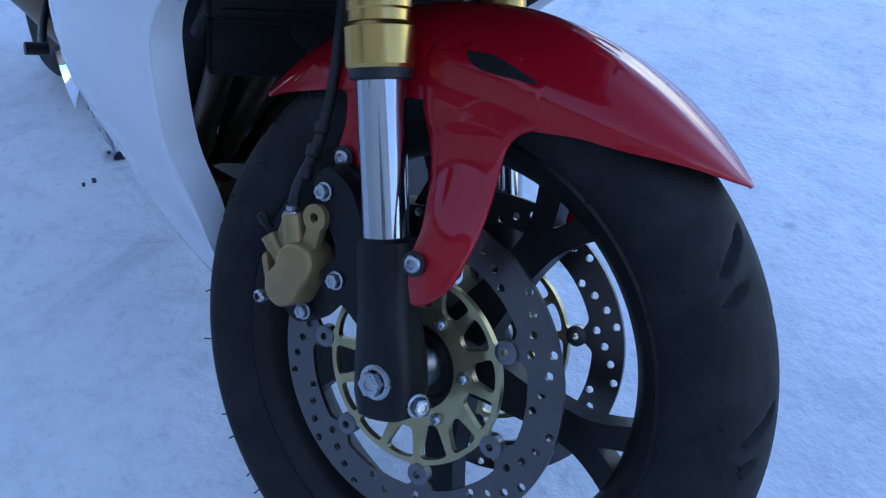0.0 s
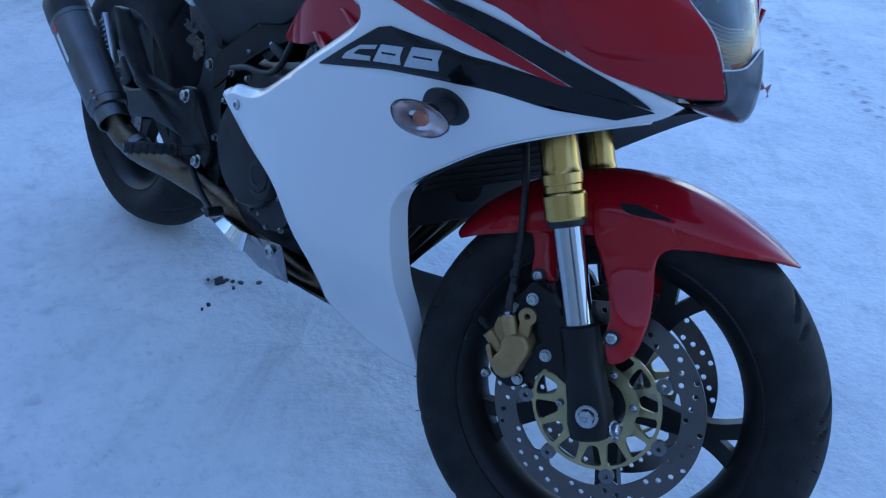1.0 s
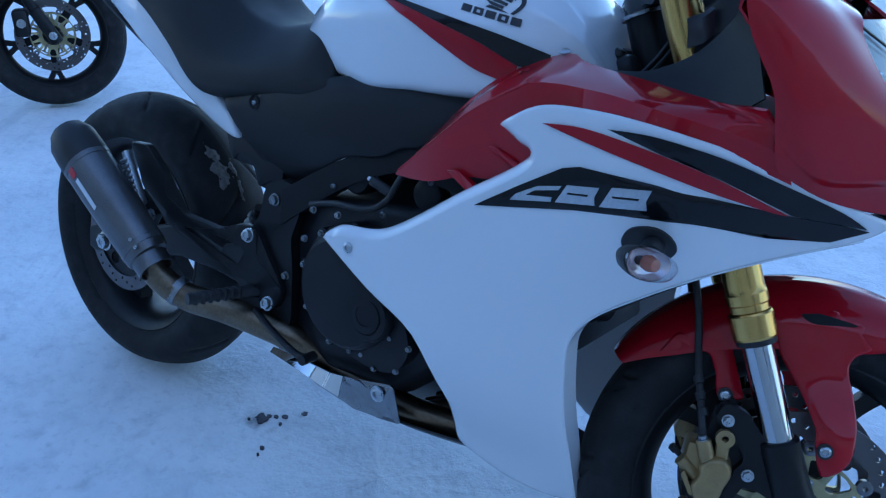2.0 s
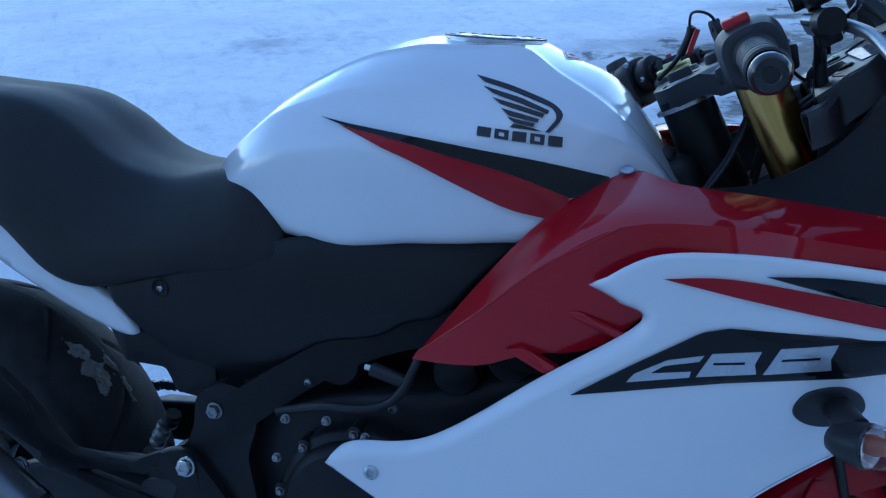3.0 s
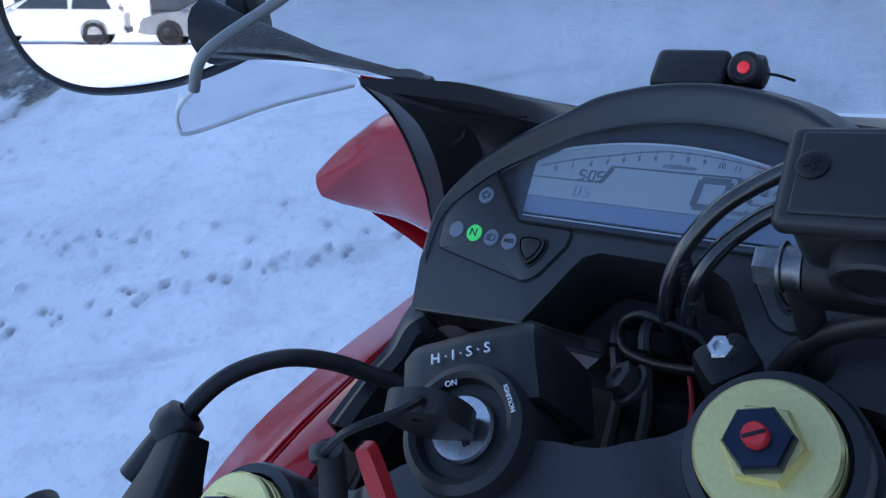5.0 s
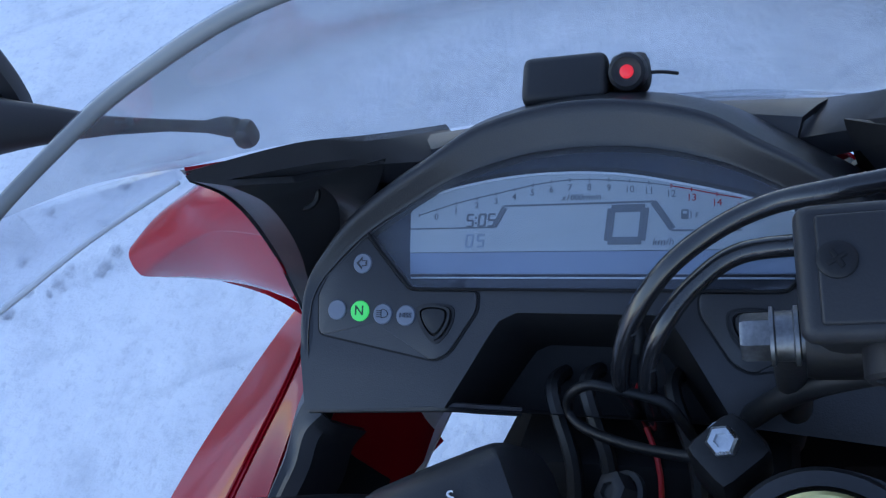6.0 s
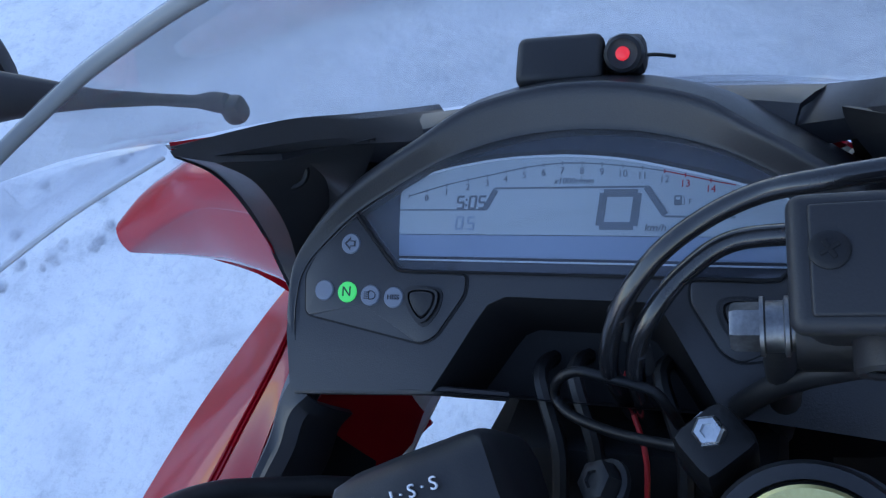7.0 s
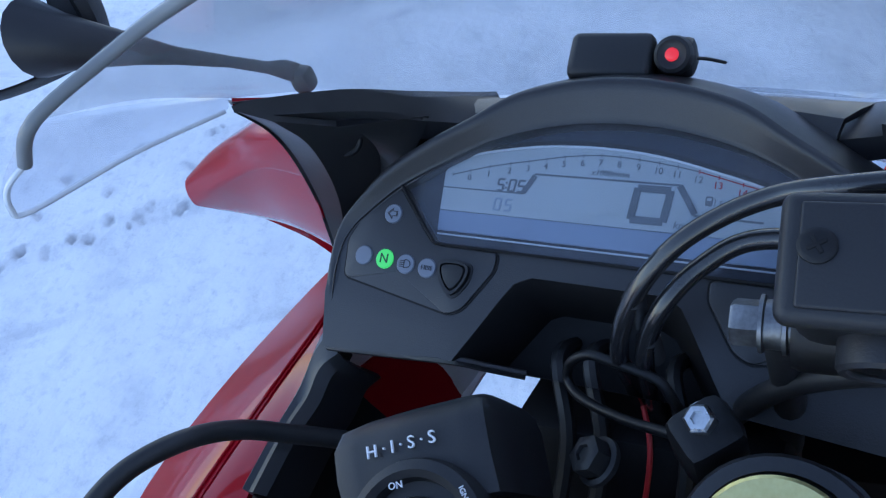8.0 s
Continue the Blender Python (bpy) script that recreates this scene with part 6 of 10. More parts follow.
# raised dip switch with a slanting face
q = in_box((-0.034, 0.208, 0.804))
bm = bmesh.new()
loft(bm, [[(q.x + h, q.y + y * k, q.z + z * k) for y, z in rounded([(-0.0125, -0.0105), (0.0135, -0.0085), (0.0125, 0.011), (-0.012, 0.0105)], 0.003, 3)] for h, k in ((-0.014, 1.06), (-0.003, 1.0), (-0.001, 0.94), (0.0, 0.8))])
part("dip_switch", bm, PLASTIC, sw, "", SL, 30)
bm = bmesh.new()
rbox(bm, 0.018, 0.012, 0.024, pose(-0.022, 0.0275 * yr, 0.094, 0, 0, 12), 0.004, 3)
part("horn_button", bm, PLASTIC, sw, "", SL)
bm = bmesh.new()
rbox(bm, 0.012, 0.014, 0.02, pose(0.002, 0.0295 * yr, 0.103, 0, 0, -8), 0.003, 3)
part("turn_switch", bm, PLASTIC, sw, "", SL)
bm = bmesh.new()
for k, w_ in enumerate((0.0022, 0.0028, 0.0028, 0.0028, 0.0028, 0.0022)):
    rbox(bm, 0.0026, 0.0006, w_, pose(0.0145, 0.0278 * yr, 0.0965 + 0.0038 * k), 0.0002)
part("switch_print", bm, LABEL_WHITE, sw, "small white print", SL)
# flasher trigger ahead of the box
bm = bmesh.new()
tip = Vector((0.0236, 0.2199, 0.7796))
root = Vector((-0.033, 0.188, 0.762))
lathe(bm, [(0.0, 0.0), (0.0098, 0.0), (0.0098, 0.042), (0.0088, 0.0435), (0.007, 0.0435), (0.0064, 0.0415), (0.0, 0.0415)], aim(root + (tip - root) * 0.32, tip - root), 20)
part("trigger", bm, PLASTIC, sw, "", FM)
# clutch perch with cable
bm = bmesh.new()
rings = []
for z, r_ in ((0.034, 0.017), (0.0355, 0.0205), (0.04, 0.0215), (0.052, 0.0215), (0.0565, 0.0205), (0.058, 0.017)):
    rings.append([((r_ + 0.002) * math.cos(2 * math.pi * k / 24), r_ * math.sin(2 * math.pi * k / 24), z) for k in range(24)])
loft(bm, rings)
perch = part("clutch_perch", bm, BLACK_METAL, bike, "black clutch lever perch", SL)
bm = bmesh.new()
rings = []
for k, (w_, h_) in enumerate(((0.018, 0.0175), (0.0175, 0.017), (0.0145, 0.0145), (0.0115, 0.0115), (0.0095, 0.0095))):
    c = Vector((-0.017, 0.161, 0.765)).lerp(Vector((0.044, 0.147, 0.763)), k / 4)
    rings.append([c + Vector((0.0, u * 0.95 - 0.002, v)) for u, v in rounded([(-w_, -h_), (w_, -h_), (w_, h_), (-w_, h_)], 0.005, 3)])
loft(bm, rings)
part("perch_arm", bm, BLACK_METAL, perch, "", FM, 35)
for q in ((-0.006, 0.004 * yr, 0.0395), (0.02, 0.012 * yr, 0.0465)):
    bm = bmesh.new()
    bolt(bm, (q[0] + 0.004, q[1] + 0.0195 * yr, q[2]), (0.2, 1.0 * yr, 0), 0.0036, 0.003, "button")
    part("perch_screw", bm, STEEL, perch, "", SL)
bm = bmesh.new()
tube(bm, [(0.03, 0.172, 0.766), (0.042, 0.16, 0.766), (0.05, 0.152, 0.765)], 0.0066, 12)
lathe(bm, [(0.006, -0.009), (0.0102, -0.007), (0.0118, 0.0), (0.0102, 0.007), (0.006, 0.009)], aim((0.051, 0.15, 0.7645), (0.6, -0.75, 0.0)), 18)
part("cable_adjuster", bm, PLASTIC, perch, "", FM)
bm = bmesh.new()
tube(bm, [(0.051, 0.15, 0.7645), (0.0655, 0.139, 0.7615), (0.077, 0.127, 0.755), (0.086, 0.112, 0.742), (0.091, 0.102, 0.722), (0.09, 0.09, 0.7), (0.08, 0.06, 0.65), (0.05, 0.03, 0.56)], 0.0046, 12)
part("clutch_cable", bm, GRIP, perch, "black sheathed clutch cable", FM)

# throttle side
a, d, ln = grip_pose(-1)
MR = FM @ aim(a, d)
R0 = MR.to_3x3().inverted() @ (FM.to_3x3() @ Vector((0, 0, 1)))
SR = MR @ Matrix.Rotation(math.atan2(R0.y, R0.x), 4, "Z")
yr = 1 if (SR.to_3x3() @ Vector((0, 1, 0))).dot(FM.to_3x3() @ Vector((-1, 0, 0))) > 0 else -1
bm = bmesh.new()
rings = []
for z, ru, rd, rs in ((0.066, 0.02, 0.024, 0.02), (0.069, 0.026, 0.03, 0.027), (0.085, 0.0285, 0.032, 0.03), (0.105, 0.0285, 0.032, 0.03), (0.122, 0.025, 0.028, 0.026), (0.126, 0.02, 0.022, 0.02)):
    ring = []
    for k in range(28):
        t = 2 * math.pi * k / 28
        ca, sa = math.cos(t), math.sin(t)
        ring.append(((ru if ca > 0 else rd) * abs(ca) ** 0.68 * (1 if ca > 0 else -1), rs * abs(sa) ** 0.68 * (1 if sa > 0 else -1), z))
    rings.append(ring)
loft(bm, rings)
swr = part("switch_box", bm, PLASTIC, bike, "black throttle switch box with a red stop switch", SR)
bm = bmesh.new()
rbox(bm, 0.009, 0.024, 0.022, pose(0.031, 0.004 * yr, 0.096, 0, 0, 0), 0.002)
stop = part("stop_switch", bm, RED_PLASTIC, swr, "red engine stop switch", SR)
bm = bmesh.new()
rbox(bm, 0.001, 0.004, 0.008, pose(0.036, 0.004 * yr, 0.092), 0.0003)
rbox(bm, 0.001, 0.004, 0.003, pose(0.036, 0.004 * yr, 0.102), 0.0003)
part("switch_print", bm, LABEL_WHITE, stop, "", SR)
bm = bmesh.new()
tube(bm, [(0.03, -0.19, 0.75), (0.045, -0.16, 0.74), (0.055, -0.12, 0.71), (0.05, -0.08, 0.64), (0.03, -0.04, 0.56)], 0.0045, 10)
part("throttle_cable", bm, GRIP, swr, "", FM)
# front brake: reservoir, lever, hoses
RES = Matrix.Translation((0.0565, -0.1675, 0.787)) @ Matrix.Rotation(math.atan2(-0.37, 0.93), 4, "Z")
bm = bmesh.new()
rbox(bm, 0.032, 0.072, 0.036, RES, 0.009, 4)
res_body = part("brake_reservoir", bm, PLASTIC, bike, "black front brake fluid reservoir", FM)
bm = bmesh.new()
rbox(bm, 0.0355, 0.076, 0.0085, RES @ Matrix.Translation((0, 0, 0.0163)), 0.0042, 4)
rbox(bm, 0.028, 0.066, 0.0022, RES @ Matrix.Translation((0, 0, 0.0206)), 0.001, 3)
part("reservoir_lid", bm, PLASTIC, res_body, "", FM)
for sx, sy in ((0.002, 0.0285), (-0.002, -0.0305)):
    bm = bmesh.new()
    lathe(bm, [(0.0, 0.0), (0.0048, 0.0), (0.0048, 0.001), (0.0036, 0.0018), (0.0, 0.0018)], RES @ Matrix.Translation((sx, sy, 0.0214)), 18)
    scr = part("lid_screw", bm, BLACK_METAL, res_body, "", FM)
    bm = bmesh.new()
    for ang_ in (30, 120):
        rbox(bm, 0.0052, 0.0012, 0.0006, RES @ Matrix.Translation((sx, sy, 0.0233)) @ Matrix.Rotation(radians(ang_), 4, "Z"), 0.0002)
    part("screw_cross", bm, DARK, scr, "", FM)
bm = bmesh.new()
lathe(bm, [(0.0135, -0.012), (0.0135, 0.0), (0.0125, 0.0012), (0.0108, 0.0008), (0.0105, -0.001), (0.0, -0.001)], RES @ Matrix.Translation((-0.0235, 0.01, -0.002)) @ Matrix.Rotation(radians(-90), 4, "Y"), 28)
part("sight_boss", bm, PLASTIC, res_body, "", FM)
bm = bmesh.new()
lathe(bm, [(0.0, -0.0006), (0.0085, -0.0006), (0.0102, 0.0002), (0.0, 0.0012)], RES @ Matrix.Translation((-0.0235, 0.01, -0.002)) @ Matrix.Rotation(radians(-90), 4, "Y"), 24)
part("sight_glass", bm, CLEAR, res_body, "round sight glass", FM)
# master cylinder under the reservoir; banjo bolt at its inner end
AX = RES @ Matrix.Translation((-0.006, 0, -0.034)) @ Matrix.Rotation(radians(-90), 4, "X")        # z towards the machine's middle
bm = bmesh.new()
lathe(bm, [(0.0, -0.06), (0.0125, -0.06), (0.0135, -0.03), (0.0135, 0.034), (0.0125, 0.0365), (0.0, 0.0365)], AX, 28)
rbox(bm, 0.022, 0.018, 0.03, AX @ Matrix.Translation((0, 0.014, -0.005)), 0.004)
part("master_cylinder", bm, BLACK_METAL, res_body, "black cast master cylinder", FM)
bm = bmesh.new()
lathe(bm, [(0.0, 0.036), (0.0075, 0.036), (0.0075, 0.0375), (0.0092, 0.038), (0.0092, 0.0392), (0.0078, 0.0396), (0.0078, 0.0445), (0.0092, 0.045), (0.0092, 0.0462), (0.0, 0.0462)], AX, 28)
b2 = bmesh.new()
lathe(b2, [(0.0076, 0.046), (0.0076, 0.0535), (0.0068, 0.0548), (0.0, 0.0548)], None, 6)
merge(bm, b2, AX)
part("banjo_bolt", bm, BANJO, res_body, "grey steel banjo bolt", FM)
bm = bmesh.new()
_q = AX @ Vector((0, 0, 0.042))
tube(bm, [_q, _q + Vector((-0.002, 0.0, -0.012)), _q + Vector((-0.006, 0.001, -0.03)), _q + Vector((-0.014, 0.004, -0.06)), _q + Vector((-0.02, 0.01, -0.12))], 0.0058, 12)
part("brake_line", bm, GRIP, res_body, "black rubber brake line", FM)
bm = bmesh.new()
rbox(bm, 0.012, 0.012, 0.01, AX @ Matrix.Translation((0.002, -0.016, 0.03)), 0.002)
part("stop_contact", bm, PLASTIC, res_body, "", FM)
for nm, pts in (("brake_hose", [(0.085, -0.2, 0.77), (0.1, -0.158, 0.761), (0.107, -0.139, 0.753), (0.108, -0.12, 0.747), (0.104, -0.101, 0.741), (0.095, -0.083, 0.73), (0.083, -0.071, 0.714), (0.075, -0.068, 0.69), (0.06, -0.065, 0.62), (0.05, -0.06, 0.55)]),
                ("brake_hose", [(0.088, -0.155, 0.745), (0.1, -0.128, 0.738), (0.098, -0.109, 0.733), (0.091, -0.094, 0.728), (0.083, -0.083, 0.718), (0.073, -0.076, 0.7), (0.06, -0.07, 0.64), (0.05, -0.068, 0.55)])):
    bm = bmesh.new()
    tube(bm, pts, 0.0037, 12)
    h_ = part(nm, bm, mat("hose_sleeve", (0.014, 0.014, 0.016), 0.2, 0.0, 0.5, grain=0.2, wear=0.4, wear_scale=40), bike, "glossy black sleeved brake hose", FM)
    bm = bmesh.new()
    q = pts[5] if pts[0][1] < -0.18 else pts[4]
    prof = [p_ for k in range(6) for p_ in ((0.0036, 0.0028 * k), (0.0046, 0.0028 * k + 0.001), (0.0036, 0.0028 * k + 0.002))]
    lathe(bm, prof, aim(q, (-0.27, 0.14, -0.95)), 14)
    part("hose_spring", bm, BLACK_METAL, h_, "", FM)
bm = bmesh.new()
tube(bm, [(0.043, -0.088, 0.73), (0.0573, -0.0655, 0.712), (0.0704, -0.0501, 0.7), (0.079, -0.0446, 0.695), (0.084, -0.0455, 0.697), (0.0862, -0.05, 0.7025), (0.0855, -0.0575, 0.7065), (0.0807, -0.065, 0.708), (0.0693, -0.0804, 0.708), (0.0615, -0.0835, 0.703), (0.056, -0.084, 0.69)], 0.0021, 10, 6)
part("hose_guide", bm, BLACK_METAL, bike, "bent black wire hose guide", FM)
bm = bmesh.new()
bolt(bm, (0.044, -0.097, 0.738), (0.12, 0.12, 0.98), 0.0052, 0.011)
lathe(bm, [(0.0, 0.0), (0.0082, 0.0), (0.0082, 0.0022), (0.0, 0.0022)], aim((0.044, -0.097, 0.737), (0.12, 0.12, 0.98)), 20)
part("clamp_bolt", bm, STEEL, clamp, "zinc clamp bolt", FM)
bm = bmesh.new()
rbox(bm, 0.02, 0.022, 0.028, pose(0.04, -0.095, 0.731, 10, 10, 20), 0.005)
part("clamp_lug", bm, BLACK_METAL, clamp, "", FM)
bm = bmesh.new()
bolt(bm, (0.04, -0.06, 0.738), (0.4, 0.4, 0.8), 0.007, 0.009)
part("clamp_bolt", bm, BLACK_METAL, clamp, "", FM)
bm = bmesh.new()
tube(bm, [(0.036, -0.165, 0.762), (0.045, -0.2, 0.748), (0.04, -0.25, 0.73), (0.025, -0.29, 0.712), (0.012, -0.318, 0.7)], 0.0062, 12, 8, True, 0.0052)
lathe(bm, [(0.0, -0.009), (0.006, -0.007), (0.009, 0.0), (0.006, 0.007), (0.0, 0.009)], Matrix.Translation((0.009, -0.324, 0.697)), 18)
part("brake_lever", bm, ALU, bike, "bare aluminium front brake lever", FM)


# ---- instruments: u to the right, v up the face, h out of it ----
DM = Matrix(((0, 0.842, -0.539, 0.535), (-1, 0, 0, 0), (0, 0.539, 0.842, 0.987), (0, 0, 0, 1))) @ Matrix.Rotation(radians(-1.5), 4, "Z")
MIDU = -0.003                           # the panel's middle line
UV_MIR = Matrix.Translation((2 * MIDU, 0, 0)) @ Matrix.Diagonal((-1, 1, 1, 1))


def both(left):
    """A row of (u, v, ...) given from the left end to the middle, continued to the right end."""
    return left + [(2 * MIDU - q[0], *q[1:]) for q in reversed(left) if abs(q[0] - MIDU) > 1e-6]


def folded(bm, outline, creases, h0, height, grid):
    """A panel of the outline, with folds along the lines creases, between h0 and height(u, v)."""
    from mathutils.geometry import delaunay_2d_cdt
    pts, edges = [], []
    for ln_, closed in [(l, True) for l in outline] + [(c, False) for c in creases]:
        s = len(pts)
        pts += [Vector(q) for q in ln_]
        edges += [(s + i, s + i + 1) for i in range(len(ln_) - 1)] + ([(s + len(ln_) - 1, s)] if closed else [])
    lo, hi = np.min([q for l in outline for q in l], 0), np.max([q for l in outline for q in l], 0)
    for x in np.arange(lo[0] + grid / 2, hi[0], grid):
        for y in np.arange(lo[1] + grid / 2, hi[1], grid):
            if inside((x, y), outline) and dist_to((x, y), outline + creases) > 0.4 * grid:
                pts.append(Vector((x, y)))
    v, _, f, *_ = delaunay_2d_cdt(pts, edges, [], 0, 1e-7)
    v = [tuple(q) for q in v]
    top = [bm.verts.new((*q, height(*q))) for q in v]
    bot = [bm.verts.new((*q, h0)) for q in v]
    seen = set()
    for t in f:
        if not inside(np.mean([v[i] for i in t], 0), outline):
            continue
        bm.faces.new([top[i] for i in t])
        bm.faces.new([bot[i] for i in reversed(t)])
        seen |= set(zip(t, t[1:] + t[:1]))
    for a, b in list(seen):
        if (b, a) not in seen:
            bm.faces.new((top[b], top[a], bot[a], bot[b]))
    return bm


LIP = [(-0.1016, 0.0316), (-0.0798, 0.0448), (-0.0621, 0.0542), (-0.0454, 0.0599), (-0.0282, 0.0637), (-0.015, 0.0651), (MIDU, 0.0656)]
LIPS = crom(both(LIP), 3)
WIN = LIPS + [(2 * MIDU + 0.0817, 0.0093), (2 * MIDU + 0.0775, 0.0069), (-0.0775, 0.0069), (-0.0817, 0.0093)]
RECESS = [(-0.0614, -0.0435), (-0.0432, -0.0135), (-0.0385, -0.0065), (-0.031, -0.0028)]
RECESS = RECESS + [(2 * MIDU - x, y) for x, y in reversed(RECESS)]
BEND = [(-0.1335, -0.0225), (-0.1, -0.0265), (-0.068, -0.0305), (-0.0585, -0.0275), (-0.0445, -0.0075)]


def face_h(u, v):
    """Height of the panel: flat at the lamps, folded back below them, sunk in the middle."""
    w = min(u, 2 * MIDU - u)
    h = -0.0015
    k = np.interp(w, [q[0] for q in BEND[:3]], [q[1] for q in BEND[:3]])
    return h - (0.1 * (k - v) if v < k else 0.0)


under = [(-0.1305, -0.0485), (-0.0946, -0.0458), (-0.0614, -0.0435), (-0.0351, -0.0437), (MIDU, -0.044)]
outer_l = [(-0.1305, -0.0485), (-0.1335, -0.0225), (-0.1335, -0.004), (-0.13, 0.009), (-0.119, 0.0225), (-0.1, 0.0415), (-0.075, 0.057), (-0.046, 0.0705), (-0.02, 0.0765), (MIDU, 0.0775)]
base = both(outer_l) + [(2 * MIDU - x, y) for x, y in under[1:3]] + RECESS[::-1][1:-1] + under[2:0:-1]
bm = bmesh.new()
folded(bm, [base, WIN], [BEND[:4], [(2 * MIDU - x, y) for x, y in BEND[:4]]], -0.04, face_h, 0.007)
dash = part("instrument_panel", bm, DASH, bike, "black instrument panel with a wide display", DM, 30)
# recess coloured darker than the panel: its shade is in the colour
bm = bmesh.new()
tray = [(MIDU + (x - MIDU) * 0.8, -0.0438 + (y + 0.0438) * 0.72) for x, y in RECESS]
lip_r = [(MIDU + (x - MIDU) * 0.985, -0.0438 + (y + 0.0438) * 0.98) for x, y in RECESS]
loft(bm, [[(x, y, -0.042) for x, y in RECESS], [(x, y, -0.0022) for x, y in RECESS], [(x, y, -0.003) for x, y in lip_r], [(x, y, -0.036) for x, y in tray]])
part("panel_recess", bm, DARK, dash, "recess under the display, its shade put into a darker colour", DM, 50)
bm = bmesh.new()
tube(bm, [(u, v, face_h(u, v) - 0.0025) for u, v in ((-0.129, -0.0478), (-0.0946, -0.0455), (-0.0614, -0.0432))] + [(-0.05, -0.0434, -0.012), (-0.033, -0.0436, -0.02)], 0.0022, 8, 4)
part("panel_rim", bm, DASH, dash, "rounded lower rim of the panel", DM)
# hood: a broad arched band round the face, its rounded crest and its top
inn = [(-0.1265, -0.0475, -0.0085), (-0.129, -0.0225, -0.0015), (-0.129, -0.003, -0.001), (-0.1255, 0.0075, -0.0006), (-0.118, 0.0165, 0.0), (-0.1016, 0.0316, 0.0004), (-0.0798, 0.0448, 0.0006), (-0.0621, 0.0542, 0.001), (-0.0454, 0.0599, 0.001), (-0.0282, 0.0637, 0.001), (-0.015, 0.0651, 0.001), (MIDU, 0.0656, 0.001)]
crs = [(-0.1305, -0.0485, -0.009), (-0.1332, -0.0225, -0.0022), (-0.1335, -0.003, -0.0005), (-0.1302, 0.0095, 0.002), (-0.1225, 0.0205, 0.0045), (-0.1075, 0.036, 0.007), (-0.0885, 0.0497, 0.0085), (-0.0695, 0.061, 0.009), (-0.0515, 0.0722, 0.009), (-0.0325, 0.078, 0.009), (-0.0165, 0.0808, 0.009), (MIDU, 0.0814, 0.009)]


def ring_out(off, dh, k=1.0):
    """The crest moved off outwards in the face's plane and dh along its height."""
    full_ = both(crs)
    out = []
    for i, (u, v, h) in enumerate(full_):
        a, b = full_[max(i - 1, 0)], full_[min(i + 1, len(full_) - 1)]
        t = Vector((b[0] - a[0], b[1] - a[1])).normalized()
        f = off * (1.0 if v > 0.03 else 0.45)
        out.append((u - t.y * f, v + t.x * f, h + dh))
    return out


mixed = lambda t: [tuple(a + (b - a) * t for a, b in zip(p, q)) for p, q in zip(both(inn), both(crs))]
bm = bmesh.new()
sheet(bm, [[(u, v, h - 0.007) for u, v, h in both(inn)], both(inn), mixed(0.06), mixed(0.5), mixed(0.92), ring_out(0.0018, -0.0012), ring_out(0.0035, -0.004), ring_out(0.011, -0.019), ring_out(0.017, -0.036)], 0.002, 5, 3)
part("hood", bm, DASH, dash, "matt black arched hood", DM, 60)
for S in (Matrix(), UV_MIR):
    bm = bmesh.new()
    tube(bm, [S @ Vector((u, v, 0.0004)) for u, v in ((-0.1016, 0.0316), (-0.095, 0.0238), (-0.0817, 0.0093), (-0.0775, 0.0068), (-0.06, 0.0066), (MIDU, 0.0066))], 0.0007, 6, 3)
    part("window_seal", bm, DARK, dash, "thin black seal round the display", DM)
# display: dark surround, pale crystal panel set back behind the cover
bm = bmesh.new()
plate(bm, [WIN], -0.0085, -0.0075)
part("display_surround", bm, mat("display_blue_black", (0.02, 0.026, 0.042), 0.35, spec=0.4, grain=0.1, wear=0.3, wear_scale=20), dash, "", DM)
ARC = crom([(-0.0808, 0.0469), (-0.0707, 0.0506), (-0.0549, 0.054), (-0.0346, 0.0567), (-0.0101, 0.0573), (0.0132, 0.0553), (0.0355, 0.0506), (0.0567, 0.0451), (0.076, 0.0385)], 4)
bm = bmesh.new()
plate(bm, [[(-0.0832, 0.0236), (-0.0839, 0.0411)] + ARC + [(0.0772, 0.036), (0.0768, 0.0236)]], -0.0075, -0.0062)
part("display", bm, LCD, dash, "pale blue liquid crystal display", DM)
bm = bmesh.new()
plate(bm, [ARC + [(u, v - 0.0009) for u, v in reversed(ARC)]], -0.0066, -0.0056)
part("display_rim", bm, mat("display_rim_grey", (0.55, 0.6, 0.64), 0.35), dash, "pale line round the display", DM)
bm = bmesh.new()
up_ = [(u, v + 0.0022) for u, v in ARC]
plate(bm, [up_ + [(u, v + 0.0006) for u, v in reversed(ARC)]], -0.0072, -0.0066)
part("display_rim", bm, mat("display_rim_dark", (0.006, 0.008, 0.012), 0.4), dash, "", DM)
bm = bmesh.new()
plate(bm, [[(-0.0825, 0.014), (0.0765, 0.014), (0.0768, 0.0233), (-0.0832, 0.0233)]], -0.0075, -0.0062)
part("display_strip", bm, mat("strip_blue", (0.2, 0.26, 0.36), 0.3, wear=0.3, wear_scale=8, wear_color=(0.15, 0.2, 0.3)), dash, "", DM)
bm = bmesh.new()
rbox(bm, 0.158, 0.0007, 0.0008, pose(MIDU, 0.0122, -0.0058), 0.0002)
part("display_rim", bm, bpy.data.materials["display_rim_grey"], dash, "", DM)
INK = -0.0062


def ink_bar(name, u0, v0, u1, v1, w, mt=None):
    bm = bmesh.new()
    dx, dy = u1 - u0, v1 - v0
    ln_ = math.hypot(dx, dy)
    nx, ny = -dy / ln_ * w / 2, dx / ln_ * w / 2
    plate(bm, [[(u0 + nx, v0 + ny), (u0 - nx, v0 - ny), (u1 - nx, v1 - ny), (u1 + nx, v1 + ny)]], INK, INK + 0.0003)
    return part(name, bm, mt or LCD_INK, dash, "", DM)


